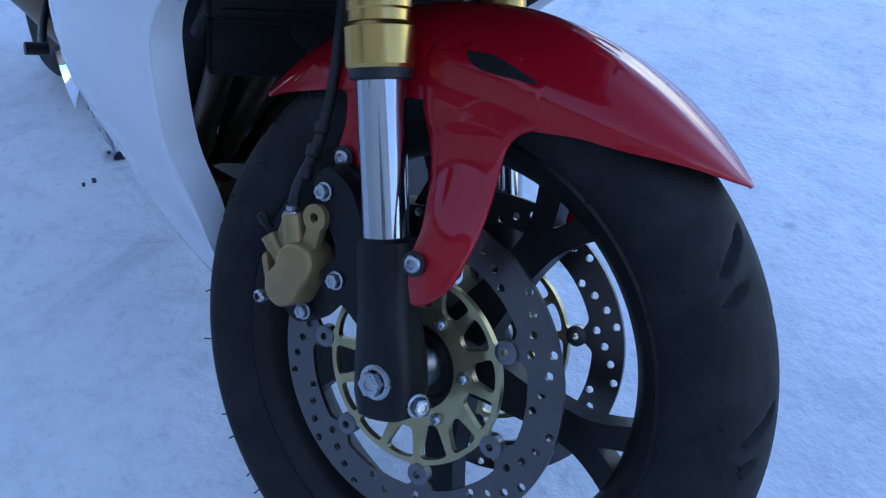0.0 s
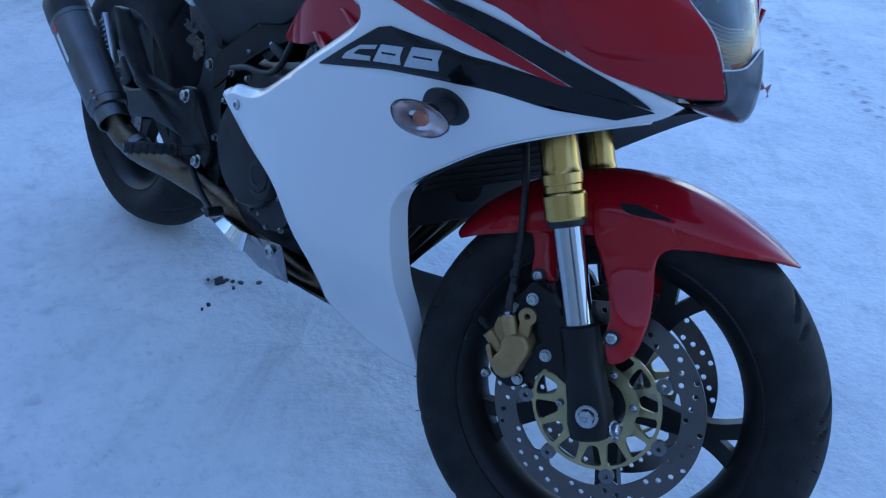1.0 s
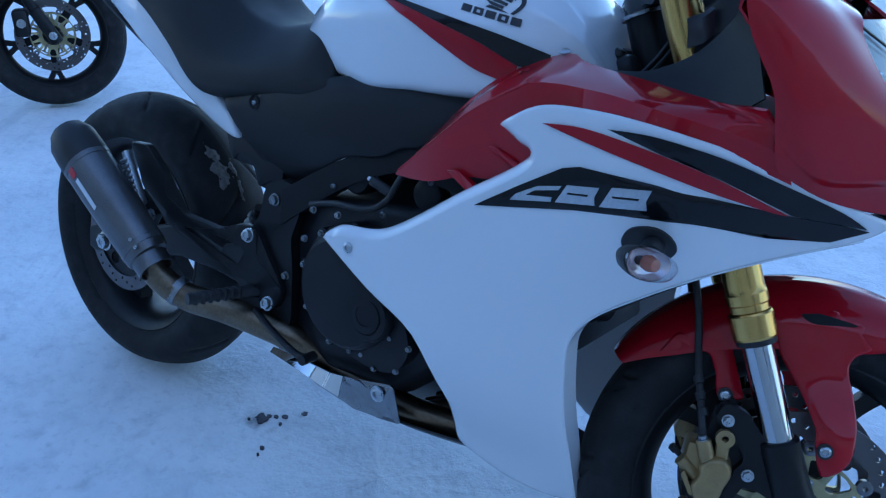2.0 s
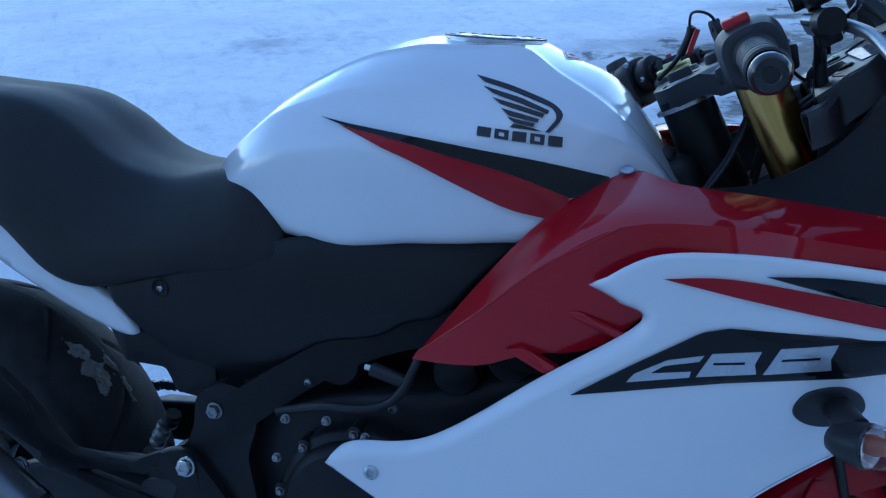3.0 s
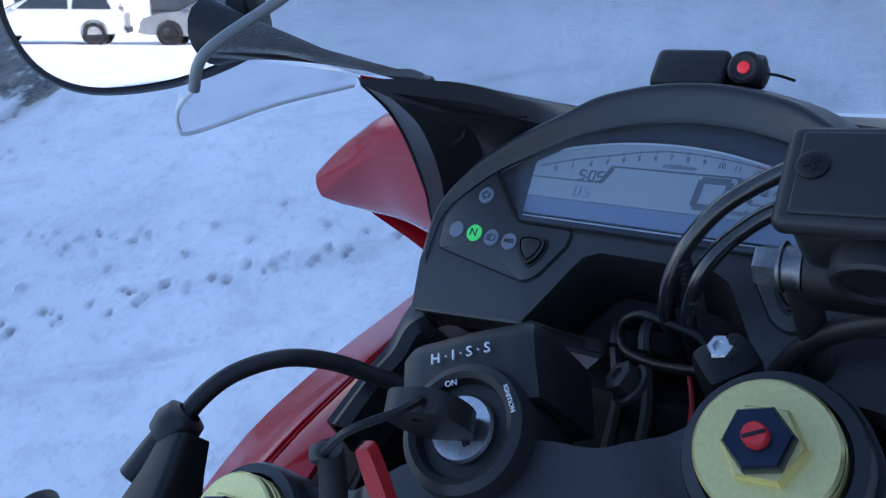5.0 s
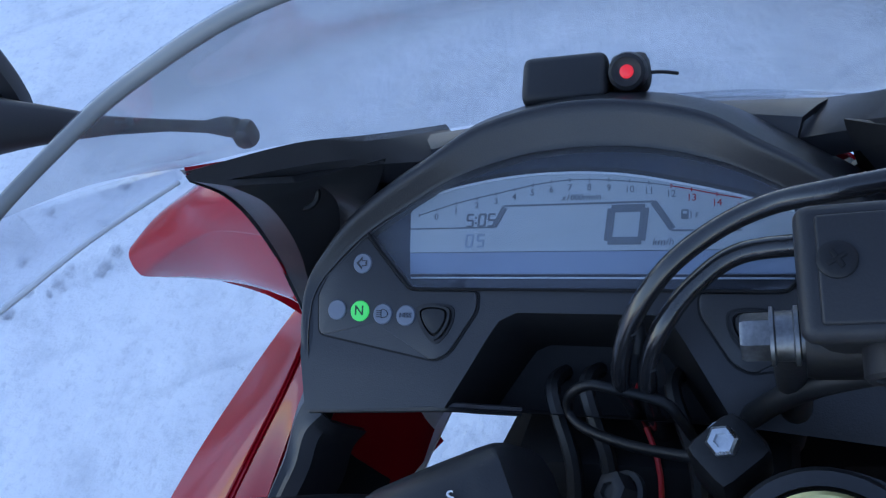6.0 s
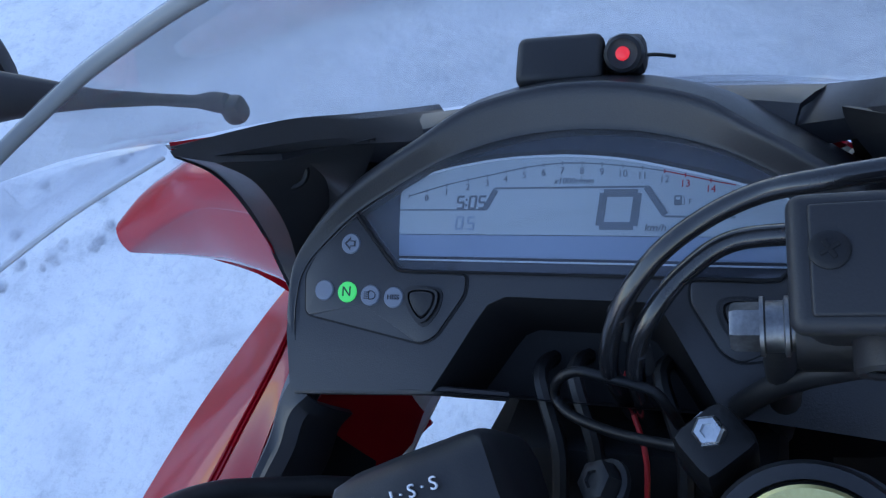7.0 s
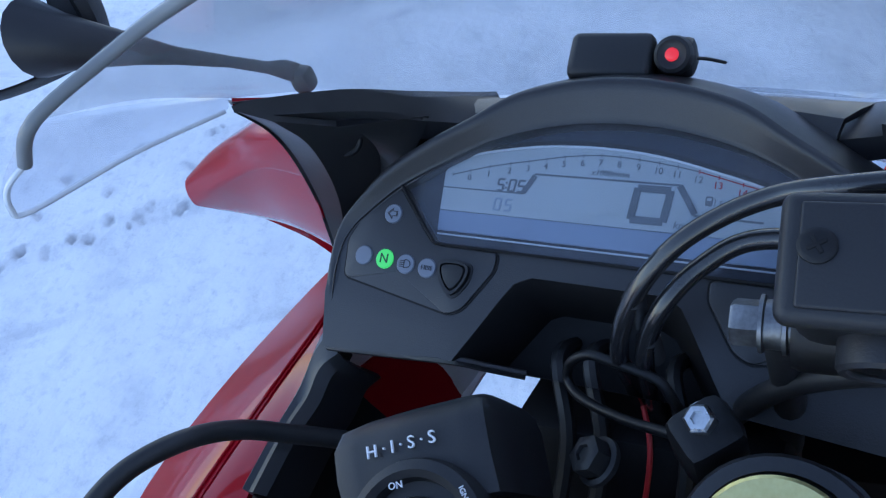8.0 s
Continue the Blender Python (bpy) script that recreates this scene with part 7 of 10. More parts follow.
def seven(ch, u, v, w, h, t, mt=None, nm="digit_segment"):
    segs = {"0": "abcdef", "5": "afgcd"}[ch]
    pos = {"a": (0, 1, 1, 1), "b": (1, 0.5, 1, 1), "c": (1, 0, 1, 0.5), "d": (0, 0, 1, 0), "e": (0, 0, 0, 0.5), "f": (0, 0.5, 0, 1), "g": (0, 0.5, 1, 0.5)}
    for s in segs:
        x0, y0, x1, y1 = pos[s]
        sl = 0.1 * h
        ink_bar(nm, u + x0 * w + y0 * sl, v + y0 * h, u + x1 * w + y1 * sl, v + y1 * h, t, mt)


seven("0", 0.0054, 0.0275, 0.0136, 0.0134, 0.0032)
for u_, ch in ((-0.0567, "5"), (-0.0512, "0"), (-0.0468, "5")):
    seven(ch, u_, 0.0348, 0.0028, 0.0052, 0.0009)
for dv in (0.0362, 0.0386):
    ink_bar("colon_dot", -0.0528, dv, -0.052, dv, 0.0009)
FAINT = mat("lcd_faint", (0.2, 0.26, 0.33), 0.4)
seven("0", -0.0567, 0.0258, 0.0028, 0.0052, 0.0008, FAINT, "faint_segment")
seven("5", -0.0515, 0.0258, 0.0028, 0.0052, 0.0008, FAINT, "faint_segment")
for a_, b_, w_ in (((-0.0438, 0.0346), (-0.0394, 0.0428), 0.0024), ((-0.0398, 0.0434), (0.0238, 0.0434), 0.0008), ((0.0236, 0.0432), (0.0312, 0.032), 0.0026), ((0.0308, 0.0314), (0.0575, 0.031), 0.0008), ((-0.0835, 0.0342), (-0.0435, 0.0342), 0.0006)):
    ink_bar("display_line", *a_, *b_, w_)
NUM = crom([(-0.0795, 0.037), (-0.0712, 0.0394), (-0.062, 0.0419), (-0.0522, 0.044), (-0.0435, 0.0456), (-0.0353, 0.0472), (-0.0271, 0.0488), (-0.0189, 0.0498), (-0.011, 0.0504), (-0.0027, 0.0502), (0.0055, 0.0496), (0.014, 0.0487), (0.0218, 0.0477), (0.0305, 0.0462), (0.0385, 0.0444), (0.0481, 0.0421), (0.0572, 0.0402)], 1)
for k, (u_, v_) in enumerate(NUM[1:]):
    part("lettering", text_bm(str(k), 0.004, DM @ Matrix.Translation((u_, v_, INK + 0.0002)), 0.0002), LCD_INK if k < 13 else RED_DECAL, dash)
for k in range(len(NUM) - 1):
    (ua, va), (ub, vb) = NUM[k], NUM[k + 1]
    ink_bar("scale_line", ua, va + 0.0034, ub, vb + 0.0034, 0.0004, LCD_INK if k < 13 else RED_DECAL)
    ink_bar("scale_tick", ua, va + 0.0026, ua - 0.0001, va + 0.0042, 0.0005, LCD_INK if k < 13 else RED_DECAL)
for s_, size_, u_, v_, sh_ in (("x1000r/min", 0.0036, -0.006, 0.0461, 0.2), ("km/h", 0.0042, 0.0275, 0.0268, 0.2), ("F", 0.0032, 0.0406, 0.0371, 0.0)):
    part("lettering", text_bm(s_, size_, DM @ Matrix.Translation((u_, v_, INK + 0.0002)), 0.0002, sh_), LCD_INK, dash)
bm = bmesh.new()
plate(bm, [rounded([(0.0345, 0.0358), (0.0374, 0.0358), (0.0374, 0.0398), (0.0345, 0.0398)], 0.0006), [(0.0351, 0.038), (0.0368, 0.038), (0.0368, 0.0392), (0.0351, 0.0392)]], INK, INK + 0.0003)
tube(bm, [(0.0376, 0.0362, INK), (0.0383, 0.0362, INK), (0.0383, 0.0386, INK), (0.0378, 0.0392, INK)], 0.0002, 5, smooth=False)
part("fuel_symbol", bm, LCD_INK, dash, "", DM)
bm = bmesh.new()
plate(bm, [WIN], -0.0012, -0.0004)
gg = part("display_cover", bm, GAUGE_GLASS, dash, "clear display cover", DM)
gg.visible_shadow = False
# lamp fields at both sides of the display
pod = rounded([(-0.1238, -0.0138), (-0.1253, 0.0039), (-0.1206, 0.013), (-0.1022, 0.0306), (-0.0824, 0.0083), (-0.0785, 0.006), (-0.0481, 0.0058), (-0.0483, -0.0023), (-0.0601, -0.0205), (-0.0663, -0.0239)], 0.0028, 3)


def grown(lp, d):
    """An outline set out by d."""
    a = np.array(lp)
    t = np.roll(a, -1, 0) - np.roll(a, 1, 0)
    t /= np.maximum(np.hypot(*t.T), 1e-9)[:, None]
    s = 1 if sum(p[0] * q[1] - q[0] * p[1] for p, q in zip(lp, lp[1:] + lp[:1])) < 0 else -1
    return [tuple(q) for q in a + s * d * np.stack([-t[:, 1], t[:, 0]], 1)]


shield = crom([(-0.0742, -0.0022), (-0.0668, -0.0004), (-0.0595, -0.0022), (-0.0603, -0.0095), (-0.066, -0.0155), (-0.0723, -0.0095)], 4, True)
sh_c = (-0.0666, -0.0062)
shr = lambda k: [(sh_c[0] + (x - sh_c[0]) * k, sh_c[1] + (y - sh_c[1]) * k) for x, y in shield]
FIELD = mat("lamp_field_plastic", (0.03, 0.03, 0.032), 0.4, grain=0.2, grain_scale=1500, bump=0.1, wear=0.5, wear_scale=20, wear_color=(0.045, 0.044, 0.043), rough_var=0.06)
for S in (Matrix(), UV_MIR):
    bm = bmesh.new()
    skin(bm, [pod], lambda u, w: (u, w, 0.0), 0.006, 0.02, 0.0008, S)
    field = part("lamp_field", bm, FIELD, dash, "", DM, 30)
    bm = bmesh.new()
    plate(bm, [grown(pod, 0.0009), pod], -0.006, -0.0011, S)
    part("field_groove", bm, DARK, field, "", DM)
    bm = bmesh.new()
    plate(bm, [shr(1.16), shr(1.02)], -0.0004, 0.0006, S)
    plate(bm, [shr(0.98), shr(0.82)], -0.0004, 0.0026, S)
    bmesh.ops.bevel(bm, geom=[e for e in bm.edges if e.is_manifold and e.calc_face_angle(0) > 1.0], offset=0.0004, segments=2, affect="EDGES")
    part("button_rim", bm, GRIP, field, "raised rubber rim", DM)
    bm = bmesh.new()
    loft(bm, [[S @ Vector((x, y, h)) for x, y in shr(k)] for k, h in ((0.8, -0.0004), (0.76, 0.0018), (0.68, 0.0028), (0.3, 0.0032))])
    part("button", bm, GRIP, field, "rubber mode button", DM)
for (u_, v_), nm, mt in (((-0.1032, 0.0179), "turn", LAMP_GREY), ((-0.1147, -0.0031), "oil", LAMP_GREY), ((-0.1032, -0.0035), "neutral", LED_GREEN), ((-0.0917, -0.0046), "beam", LAMP_GREY), ((-0.0805, -0.0051), "immobiliser", LAMP_GREY)):
    bm = bmesh.new()
    lathe(bm, [(0.0, 0.001), (0.0042, 0.0009), (0.0046, 0.0004), (0.0046, -0.0004)], Matrix.Translation((u_, v_, 0)), 28)
    part(nm + "_lamp", bm, mt, dash, "", DM)
part("lettering", text_bm("N", 0.0062, DM @ Matrix.Translation((-0.1032, -0.0035, 0.0011)), 0.0002), PRINT_DARK, dash)
part("lettering", text_bm("HISS", 0.003, DM @ Matrix.Translation((-0.0805, -0.0051, 0.0011)), 0.0002), PRINT_DARK, dash)
bm = bmesh.new()
for k in range(4):
    rbox(bm, 0.0022, 0.0004, 0.0003, pose(-0.0935, -0.006 + 0.0009 * k, 0.0011), 0.0001)
tube(bm, [(-0.0921, -0.0064, 0.0011), (-0.0898, -0.0059, 0.0011), (-0.0891, -0.0046, 0.0011), (-0.0898, -0.0033, 0.0011), (-0.0921, -0.0028, 0.0011), (-0.0921, -0.0064, 0.0011)], 0.0002, 5, 4)
part("beam_symbol", bm, PRINT_DARK, dash, "", DM)
bm = bmesh.new()
arrow = [(-0.1061, 0.0179), (-0.1032, 0.0207), (-0.1032, 0.0192), (-0.1007, 0.0192), (-0.1007, 0.0166), (-0.1032, 0.0166), (-0.1032, 0.0151)]
plate(bm, [arrow, [(-0.103 + (x + 0.103) * 0.68, 0.0179 + (y - 0.0179) * 0.68) for x, y in arrow]], 0.0008, 0.0012)
part("arrow_symbol", bm, PRINT_DARK, dash, "", DM)
# body behind the instruments, closing them off
bm = bmesh.new()
plate(bm, [both([(-0.128, -0.047), (-0.13, -0.01), (-0.12, 0.028), (-0.073, 0.066), (MIDU, 0.08)]) + both([(-0.1, -0.044), (MIDU, -0.044)])[::-1]], -0.06, -0.041)
part("instrument_back", bm, DARK, dash, "", DM)

# alarm box and red lamp on the hood (bike space)
box = thing("alarm_box", bike.matrix_world @ pose(0.622, 0.012, 1.0305, 0, 0, 0), "small black alarm sensor box on the hood", "alarm box")
bm = bmesh.new()
rbox(bm, 0.022, 0.037, 0.014, pose(0.0, 0.0, 0.002, 3, -25, 0), 0.004, 3)
part("case", bm, PLASTIC, box)
bm = bmesh.new()
rbox(bm, 0.024, 0.039, 0.004, pose(0.003, 0.0, -0.006, 3, -25, 0), 0.0015)
part("foot", bm, DARK, box)
lamp = thing("alarm_lamp", bike.matrix_world @ pose(0.622, -0.015, 1.0345, 0, 0, 0), "black alarm lamp with a glowing red light", "warning lamp")
LMP = pose(0, 0, 0, 0, -50, 0) @ Matrix.Scale(0.72, 4)
bm = bmesh.new()
lathe(bm, [(0.0, -0.018), (0.0105, -0.018), (0.0115, 0.002), (0.0105, 0.006), (0.0085, 0.0072), (0.0068, 0.006), (0.0, 0.0055)], LMP, 28)
rbox(bm, 0.013, 0.0165, 0.016, pose(0.004, 0.0, -0.004), 0.004)
part("lamp_case", bm, PLASTIC, lamp)
bm = bmesh.new()
lathe(bm, [(0.0, 0.0072), (0.0026, 0.007), (0.004, 0.0062), (0.004, 0.005)], LMP, 24)
part("lamp_light", bm, LED_RED, lamp, "glowing red lens")
bm = bmesh.new()
tube(bm, [(0.626, -0.022, 1.03), (0.629, -0.027, 1.0275), (0.634, -0.033, 1.022)], 0.0008, 6)
part("lamp_wire", bm, GRIP, bike, "thin black lamp wire")

# inner cowl panels on both sides (bike space)
for S in (Matrix(), MIR):
    bm = bmesh.new()
    out_e = [(0.529, -0.1385, 1.0785), (0.547, -0.1455, 1.053), (0.559, -0.1515, 1.0265), (0.564, -0.156, 0.998), (0.565, -0.1595, 0.976), (0.5545, -0.155, 0.9535), (0.535, -0.146, 0.925)]
    lip_e = [(0.531, -0.137, 1.078), (0.5482, -0.143, 1.0545), (0.56, -0.1485, 1.0275), (0.5655, -0.1535, 0.998), (0.5665, -0.1572, 0.976), (0.556, -0.1535, 0.953), (0.537, -0.1455, 0.925)]
    fold_e = [(0.538, -0.13, 1.067), (0.551, -0.131, 1.045), (0.561, -0.1375, 1.019), (0.5655, -0.1435, 0.994), (0.566, -0.149, 0.972), (0.557, -0.147, 0.951), (0.54, -0.142, 0.925)]
    deep_e = [(0.562, -0.12, 1.045), (0.574, -0.12, 1.032), (0.586, -0.124, 1.01), (0.588, -0.13, 0.99), (0.58, -0.136, 0.968), (0.565, -0.139, 0.95), (0.545, -0.138, 0.925)]
    in_e = [(0.597, -0.098, 1.0205), (0.592, -0.1, 1.0155), (0.584, -0.11, 1.0), (0.57, -0.12, 0.982), (0.556, -0.128, 0.965), (0.548, -0.131, 0.95), (0.536, -0.131, 0.928)]
    drop = (lambda r: [(x + 0.006 * k / (len(r) - 1), y + 0.004 * k / (len(r) - 1), z - 0.011 * k / (len(r) - 1)) for k, (x, y, z) in enumerate(r)]) if S is not MIR else (lambda r: r)
    sheet(bm, [out_e, lip_e, fold_e, deep_e, in_e], 0.003, 5, 1)
    inner = part("inner_cowl", bm, DASH, bike, "matt black inner cowl panel", S, 22)
    bm = bmesh.new()
    sheet(bm, [[(0.536, -0.1375, 1.072), (0.575, -0.12, 1.046), (0.605, -0.107, 1.018), (0.64, -0.09, 0.994)], [(0.562, -0.149, 1.03), (0.592, -0.13, 1.015), (0.612, -0.114, 0.997), (0.635, -0.098, 0.982)], [(0.572, -0.155, 0.985), (0.6, -0.145, 0.978), (0.615, -0.125, 0.968), (0.63, -0.105, 0.955)], [(0.568, -0.153, 0.945), (0.59, -0.145, 0.935), (0.605, -0.128, 0.93), (0.62, -0.105, 0.925)]], 0.002, 3, 3)
    part("inner_liner", bm, DARK, inner, "", S, 50)
    bm = bmesh.new()
    sheet(bm, [drop(r) for r in [[(0.53, -0.139, 1.0795), (0.57, -0.118, 1.056), (0.6, -0.1045, 1.0325), (0.625, -0.0935, 1.013), (0.645, -0.085, 0.998)], [(0.531, -0.1385, 1.0785), (0.568, -0.117, 1.0535), (0.598, -0.1025, 1.0305), (0.622, -0.0915, 1.012), (0.643, -0.083, 0.996)], [(0.538, -0.13, 1.067), (0.57, -0.1125, 1.044), (0.596, -0.0965, 1.0225), (0.612, -0.084, 1.011), (0.63, -0.074, 0.998)], [(0.556, -0.125, 1.05), (0.577, -0.1085, 1.0345), (0.595, -0.0945, 1.0185), (0.605, -0.082, 1.0095), (0.62, -0.072, 0.997)], [(0.574, -0.119, 1.031), (0.588, -0.106, 1.0145), (0.596, -0.092, 1.005), (0.602, -0.08, 0.999), (0.612, -0.07, 0.988)]]], 0.003, 5, 1)
    part("screen_shelf", bm, DASH, inner, "", S, 20)
    bm = bmesh.new()
    sheet(bm, [[(0.6265, -0.0925, 1.007), (0.638, -0.06, 1.0005), (0.649, 0.0, 0.9965)], [(0.6135, -0.0815, 1.009), (0.624, -0.05, 1.006), (0.634, 0.0, 1.003)], [(0.604, -0.079, 1.0), (0.612, -0.05, 0.998), (0.62, 0.0, 0.996)]], 0.003, 5, 2)
    part("screen_shelf", bm, DASH, inner, "", S, 40)
    bm = bmesh.new()
    lathe(bm, [(0.0085, 0.001), (0.0075, 0.002), (0.006, 0.0015), (0.0055, -0.001), (0.003, -0.001), (0.0025, 0.0), (0.0, 0.0)], aim((0.572, -0.1285, 1.0255), (-0.8, 0.35, 0.4)), 20)
    part("cowl_screw", bm, BLACK_METAL, inner, "", S)
    bm = bmesh.new()
    top_e = [(0.40, -0.150, 0.872), (0.45, -0.141, 0.9), (0.5, -0.140, 0.925), (0.53, -0.144, 0.94), (0.55, -0.155, 0.96)]
    strip = [(0.40, -0.156, 0.875), (0.45, -0.148, 0.9025), (0.5, -0.1465, 0.927), (0.532, -0.15, 0.942), (0.555, -0.163, 0.962)]
    mid2 = [(0.40, -0.166, 0.872), (0.46, -0.166, 0.886), (0.51, -0.166, 0.9), (0.55, -0.17, 0.915), (0.585, -0.18, 0.93)]
    low_e = [(0.40, -0.172, 0.866), (0.46, -0.17, 0.86), (0.52, -0.18, 0.856), (0.575, -0.195, 0.856), (0.615, -0.21, 0.87)]
    if S is MIR:                         # on the far side it ends before the panel
        top_e, strip, mid2, low_e = [[(x, min(y, -0.15), z - 0.012) for x, y, z in r[:3]] for r in (top_e, strip, mid2, low_e)]
    else:                                # on the near side it runs lower and leaves the fork leg clear
        top_e, strip, mid2, low_e = [[(x, y, z - d) for (x, y, z), d in zip(r, (0.012, 0.032, 0.03, 0.012, 0.0))] for r in (top_e, strip, mid2, low_e)]
        low_e[1], low_e[2] = (0.46, -0.17, 0.845), (0.52, -0.18, 0.845)
    sheet(bm, [top_e, strip, mid2, low_e], 0.003, 4, 1)
    part("inner_trim", bm, BLACK_METAL, inner, "black trim edge of the inner cowl", S, 25)
    bm = bmesh.new()
    if S is MIR:
        sheet(bm, [[(0.40, -0.152, 0.871), (0.45, -0.146, 0.899), (0.485, -0.144, 0.918), (0.505, -0.138, 0.928)], [(0.41, -0.15, 0.85), (0.455, -0.144, 0.872), (0.485, -0.14, 0.885), (0.51, -0.136, 0.895)], [(0.43, -0.13, 0.83), (0.46, -0.128, 0.848), (0.485, -0.126, 0.862), (0.51, -0.125, 0.874)]], 0.003, 4, 2)
    else:
        sheet(bm, [[(0.5, -0.139, 0.924), (0.535, -0.135, 0.935)], [(0.5, -0.135, 0.862), (0.54, -0.13, 0.87)], [(0.51, -0.1, 0.835), (0.55, -0.095, 0.84)]], 0.003, 4, 2)
    part("inner_wall", bm, DARK, inner, "black wall under the instruments", S, 40)
    bm = bmesh.new()
    leg_o = [(0.5115, -0.1345, 0.957), (0.5035, -0.142, 0.946), (0.4869, -0.146, 0.9366), (0.4645, -0.15, 0.932), (0.435, -0.154, 0.926)]
    leg_i = [(0.503, -0.1265, 0.9455), (0.4945, -0.1325, 0.9435), (0.482, -0.1365, 0.9365), (0.464, -0.1405, 0.9335), (0.435, -0.1445, 0.927)]
    if S is not MIR:
        leg_o, leg_i = leg_o[:3], leg_i[:3]
    mid_l = [tuple((Vector(a).lerp(Vector(b), 0.5) + Vector((-0.0012, 0, 0.0012)))) for a, b in zip(leg_o, leg_i)]
    sheet(bm, [[(x + 0.006, y - 0.003, z - 0.03) for x, y, z in leg_o], leg_o, mid_l, leg_i, [(x + 0.012, y + 0.002, z - 0.028) for x, y, z in leg_i]], 0.003, 5, 2)
    part("panel_leg", bm, DASH, inner, "matt black leg of the instrument panel", S, 35)
    # wing: rows from its hidden top over the fold to its hidden underside, from the panel out to the tip
    wing = [[(0.575, 0.142, 1.04), (0.592, 0.187, 1.022), (0.602, 0.213, 1.005), (0.606, 0.24, 0.99), (0.602, 0.262, 0.977)],
            [(0.5660, 0.1465, 1.0370), (0.578, 0.187, 1.0233), (0.588, 0.2155, 1.0085), (0.5915, 0.2455, 0.9915), (0.5895, 0.2705, 0.9745)],
            [(0.5625, 0.1480, 1.0280), (0.571, 0.182, 1.0175), (0.5795, 0.209, 1.005), (0.5835, 0.24, 0.988), (0.5855, 0.2715, 0.969)],
            [(0.5635, 0.1510, 1.0120), (0.5705, 0.1815, 1.0095), (0.576, 0.2075, 0.999), (0.58, 0.2375, 0.9835), (0.5845, 0.2705, 0.963)],
            [(0.5642, 0.1515, 1.0080), (0.571, 0.1815, 1.0062), (0.5765, 0.2075, 0.9955), (0.5805, 0.237, 0.9802), (0.585, 0.2695, 0.9607)],
            [(0.5660, 0.1560, 0.9820), (0.5745, 0.187, 0.981), (0.582, 0.213, 0.973), (0.5865, 0.238, 0.965), (0.589, 0.265, 0.9555)],
            [(0.5690, 0.1590, 0.9560), (0.58, 0.191, 0.953), (0.5895, 0.215, 0.9475), (0.595, 0.241, 0.945), (0.5945, 0.263, 0.949)],
            [(0.58, 0.17, 0.93), (0.596, 0.194, 0.933), (0.606, 0.218, 0.934), (0.61, 0.241, 0.938), (0.606, 0.26, 0.9455)]]
    bm = bmesh.new()
    sheet(bm, [[(x, -y, z) for x, y, z in r] for r in wing], 0.003, 5, 4)
    part("cowl_wing", bm, RED, inner, "glossy red rounded wing of the cowl with a seam", S, 60)
    bm = bmesh.new()
    sm_ = [tuple(0.5 * (a + b) + c for a, b, c in zip(p, q, (-0.0004, 0, 0.0002))) for p, q in zip(wing[3], wing[4])]
    tube(bm, [(x, -y, z) for x, y, z in sm_], 0.0006, 6, 6)
    part("wing_seam", bm, DARK, inner, "thin dark seam in the wing", S)

# nose: red side shells, headlamp, screen, mirrors
def nose_rows():
    # from the opening edge forward to the lamp edge; rows from the top down
    return [
        [(0.53, 0.14, 1.077), (0.572, 0.12, 1.048), (0.604, 0.1, 1.018), (0.64, 0.07, 0.992)],
        [(0.552, 0.19, 1.036), (0.592, 0.172, 1.012), (0.632, 0.15, 0.986), (0.672, 0.125, 0.966)],
        [(0.57, 0.24, 1.008), (0.61, 0.226, 0.992), (0.652, 0.187, 0.968), (0.682, 0.143, 0.946)],
        [(0.583, 0.268, 0.982), (0.628, 0.25, 0.955), (0.676, 0.198, 0.932), (0.708, 0.147, 0.911)],
        [(0.6, 0.262, 0.936), (0.648, 0.244, 0.9), (0.708, 0.183, 0.882), (0.747, 0.128, 0.866)],
        [(0.63, 0.247, 0.882), (0.672, 0.218, 0.835), (0.736, 0.15, 0.835), (0.777, 0.102, 0.834)],
        [(0.64, 0.222, 0.815), (0.69, 0.175, 0.786), (0.752, 0.118, 0.79), (0.79, 0.078, 0.795)],
        [(0.645, 0.205, 0.795), (0.695, 0.155, 0.768), (0.752, 0.1, 0.758), (0.792, 0.056, 0.764)],
    ]


def far_pt(i, k, p):
    """The far side of the nose is drawn in towards the lamp's lower end."""
    f = (0, 0.06, 0.16, 0.32, 0.46, 0.6, 0.66, 0.68)[i] * (0, 0.2, 0.6, 1)[k]
    return (p[0] - 0.042 * f, p[1] * (1 - f), p[2])


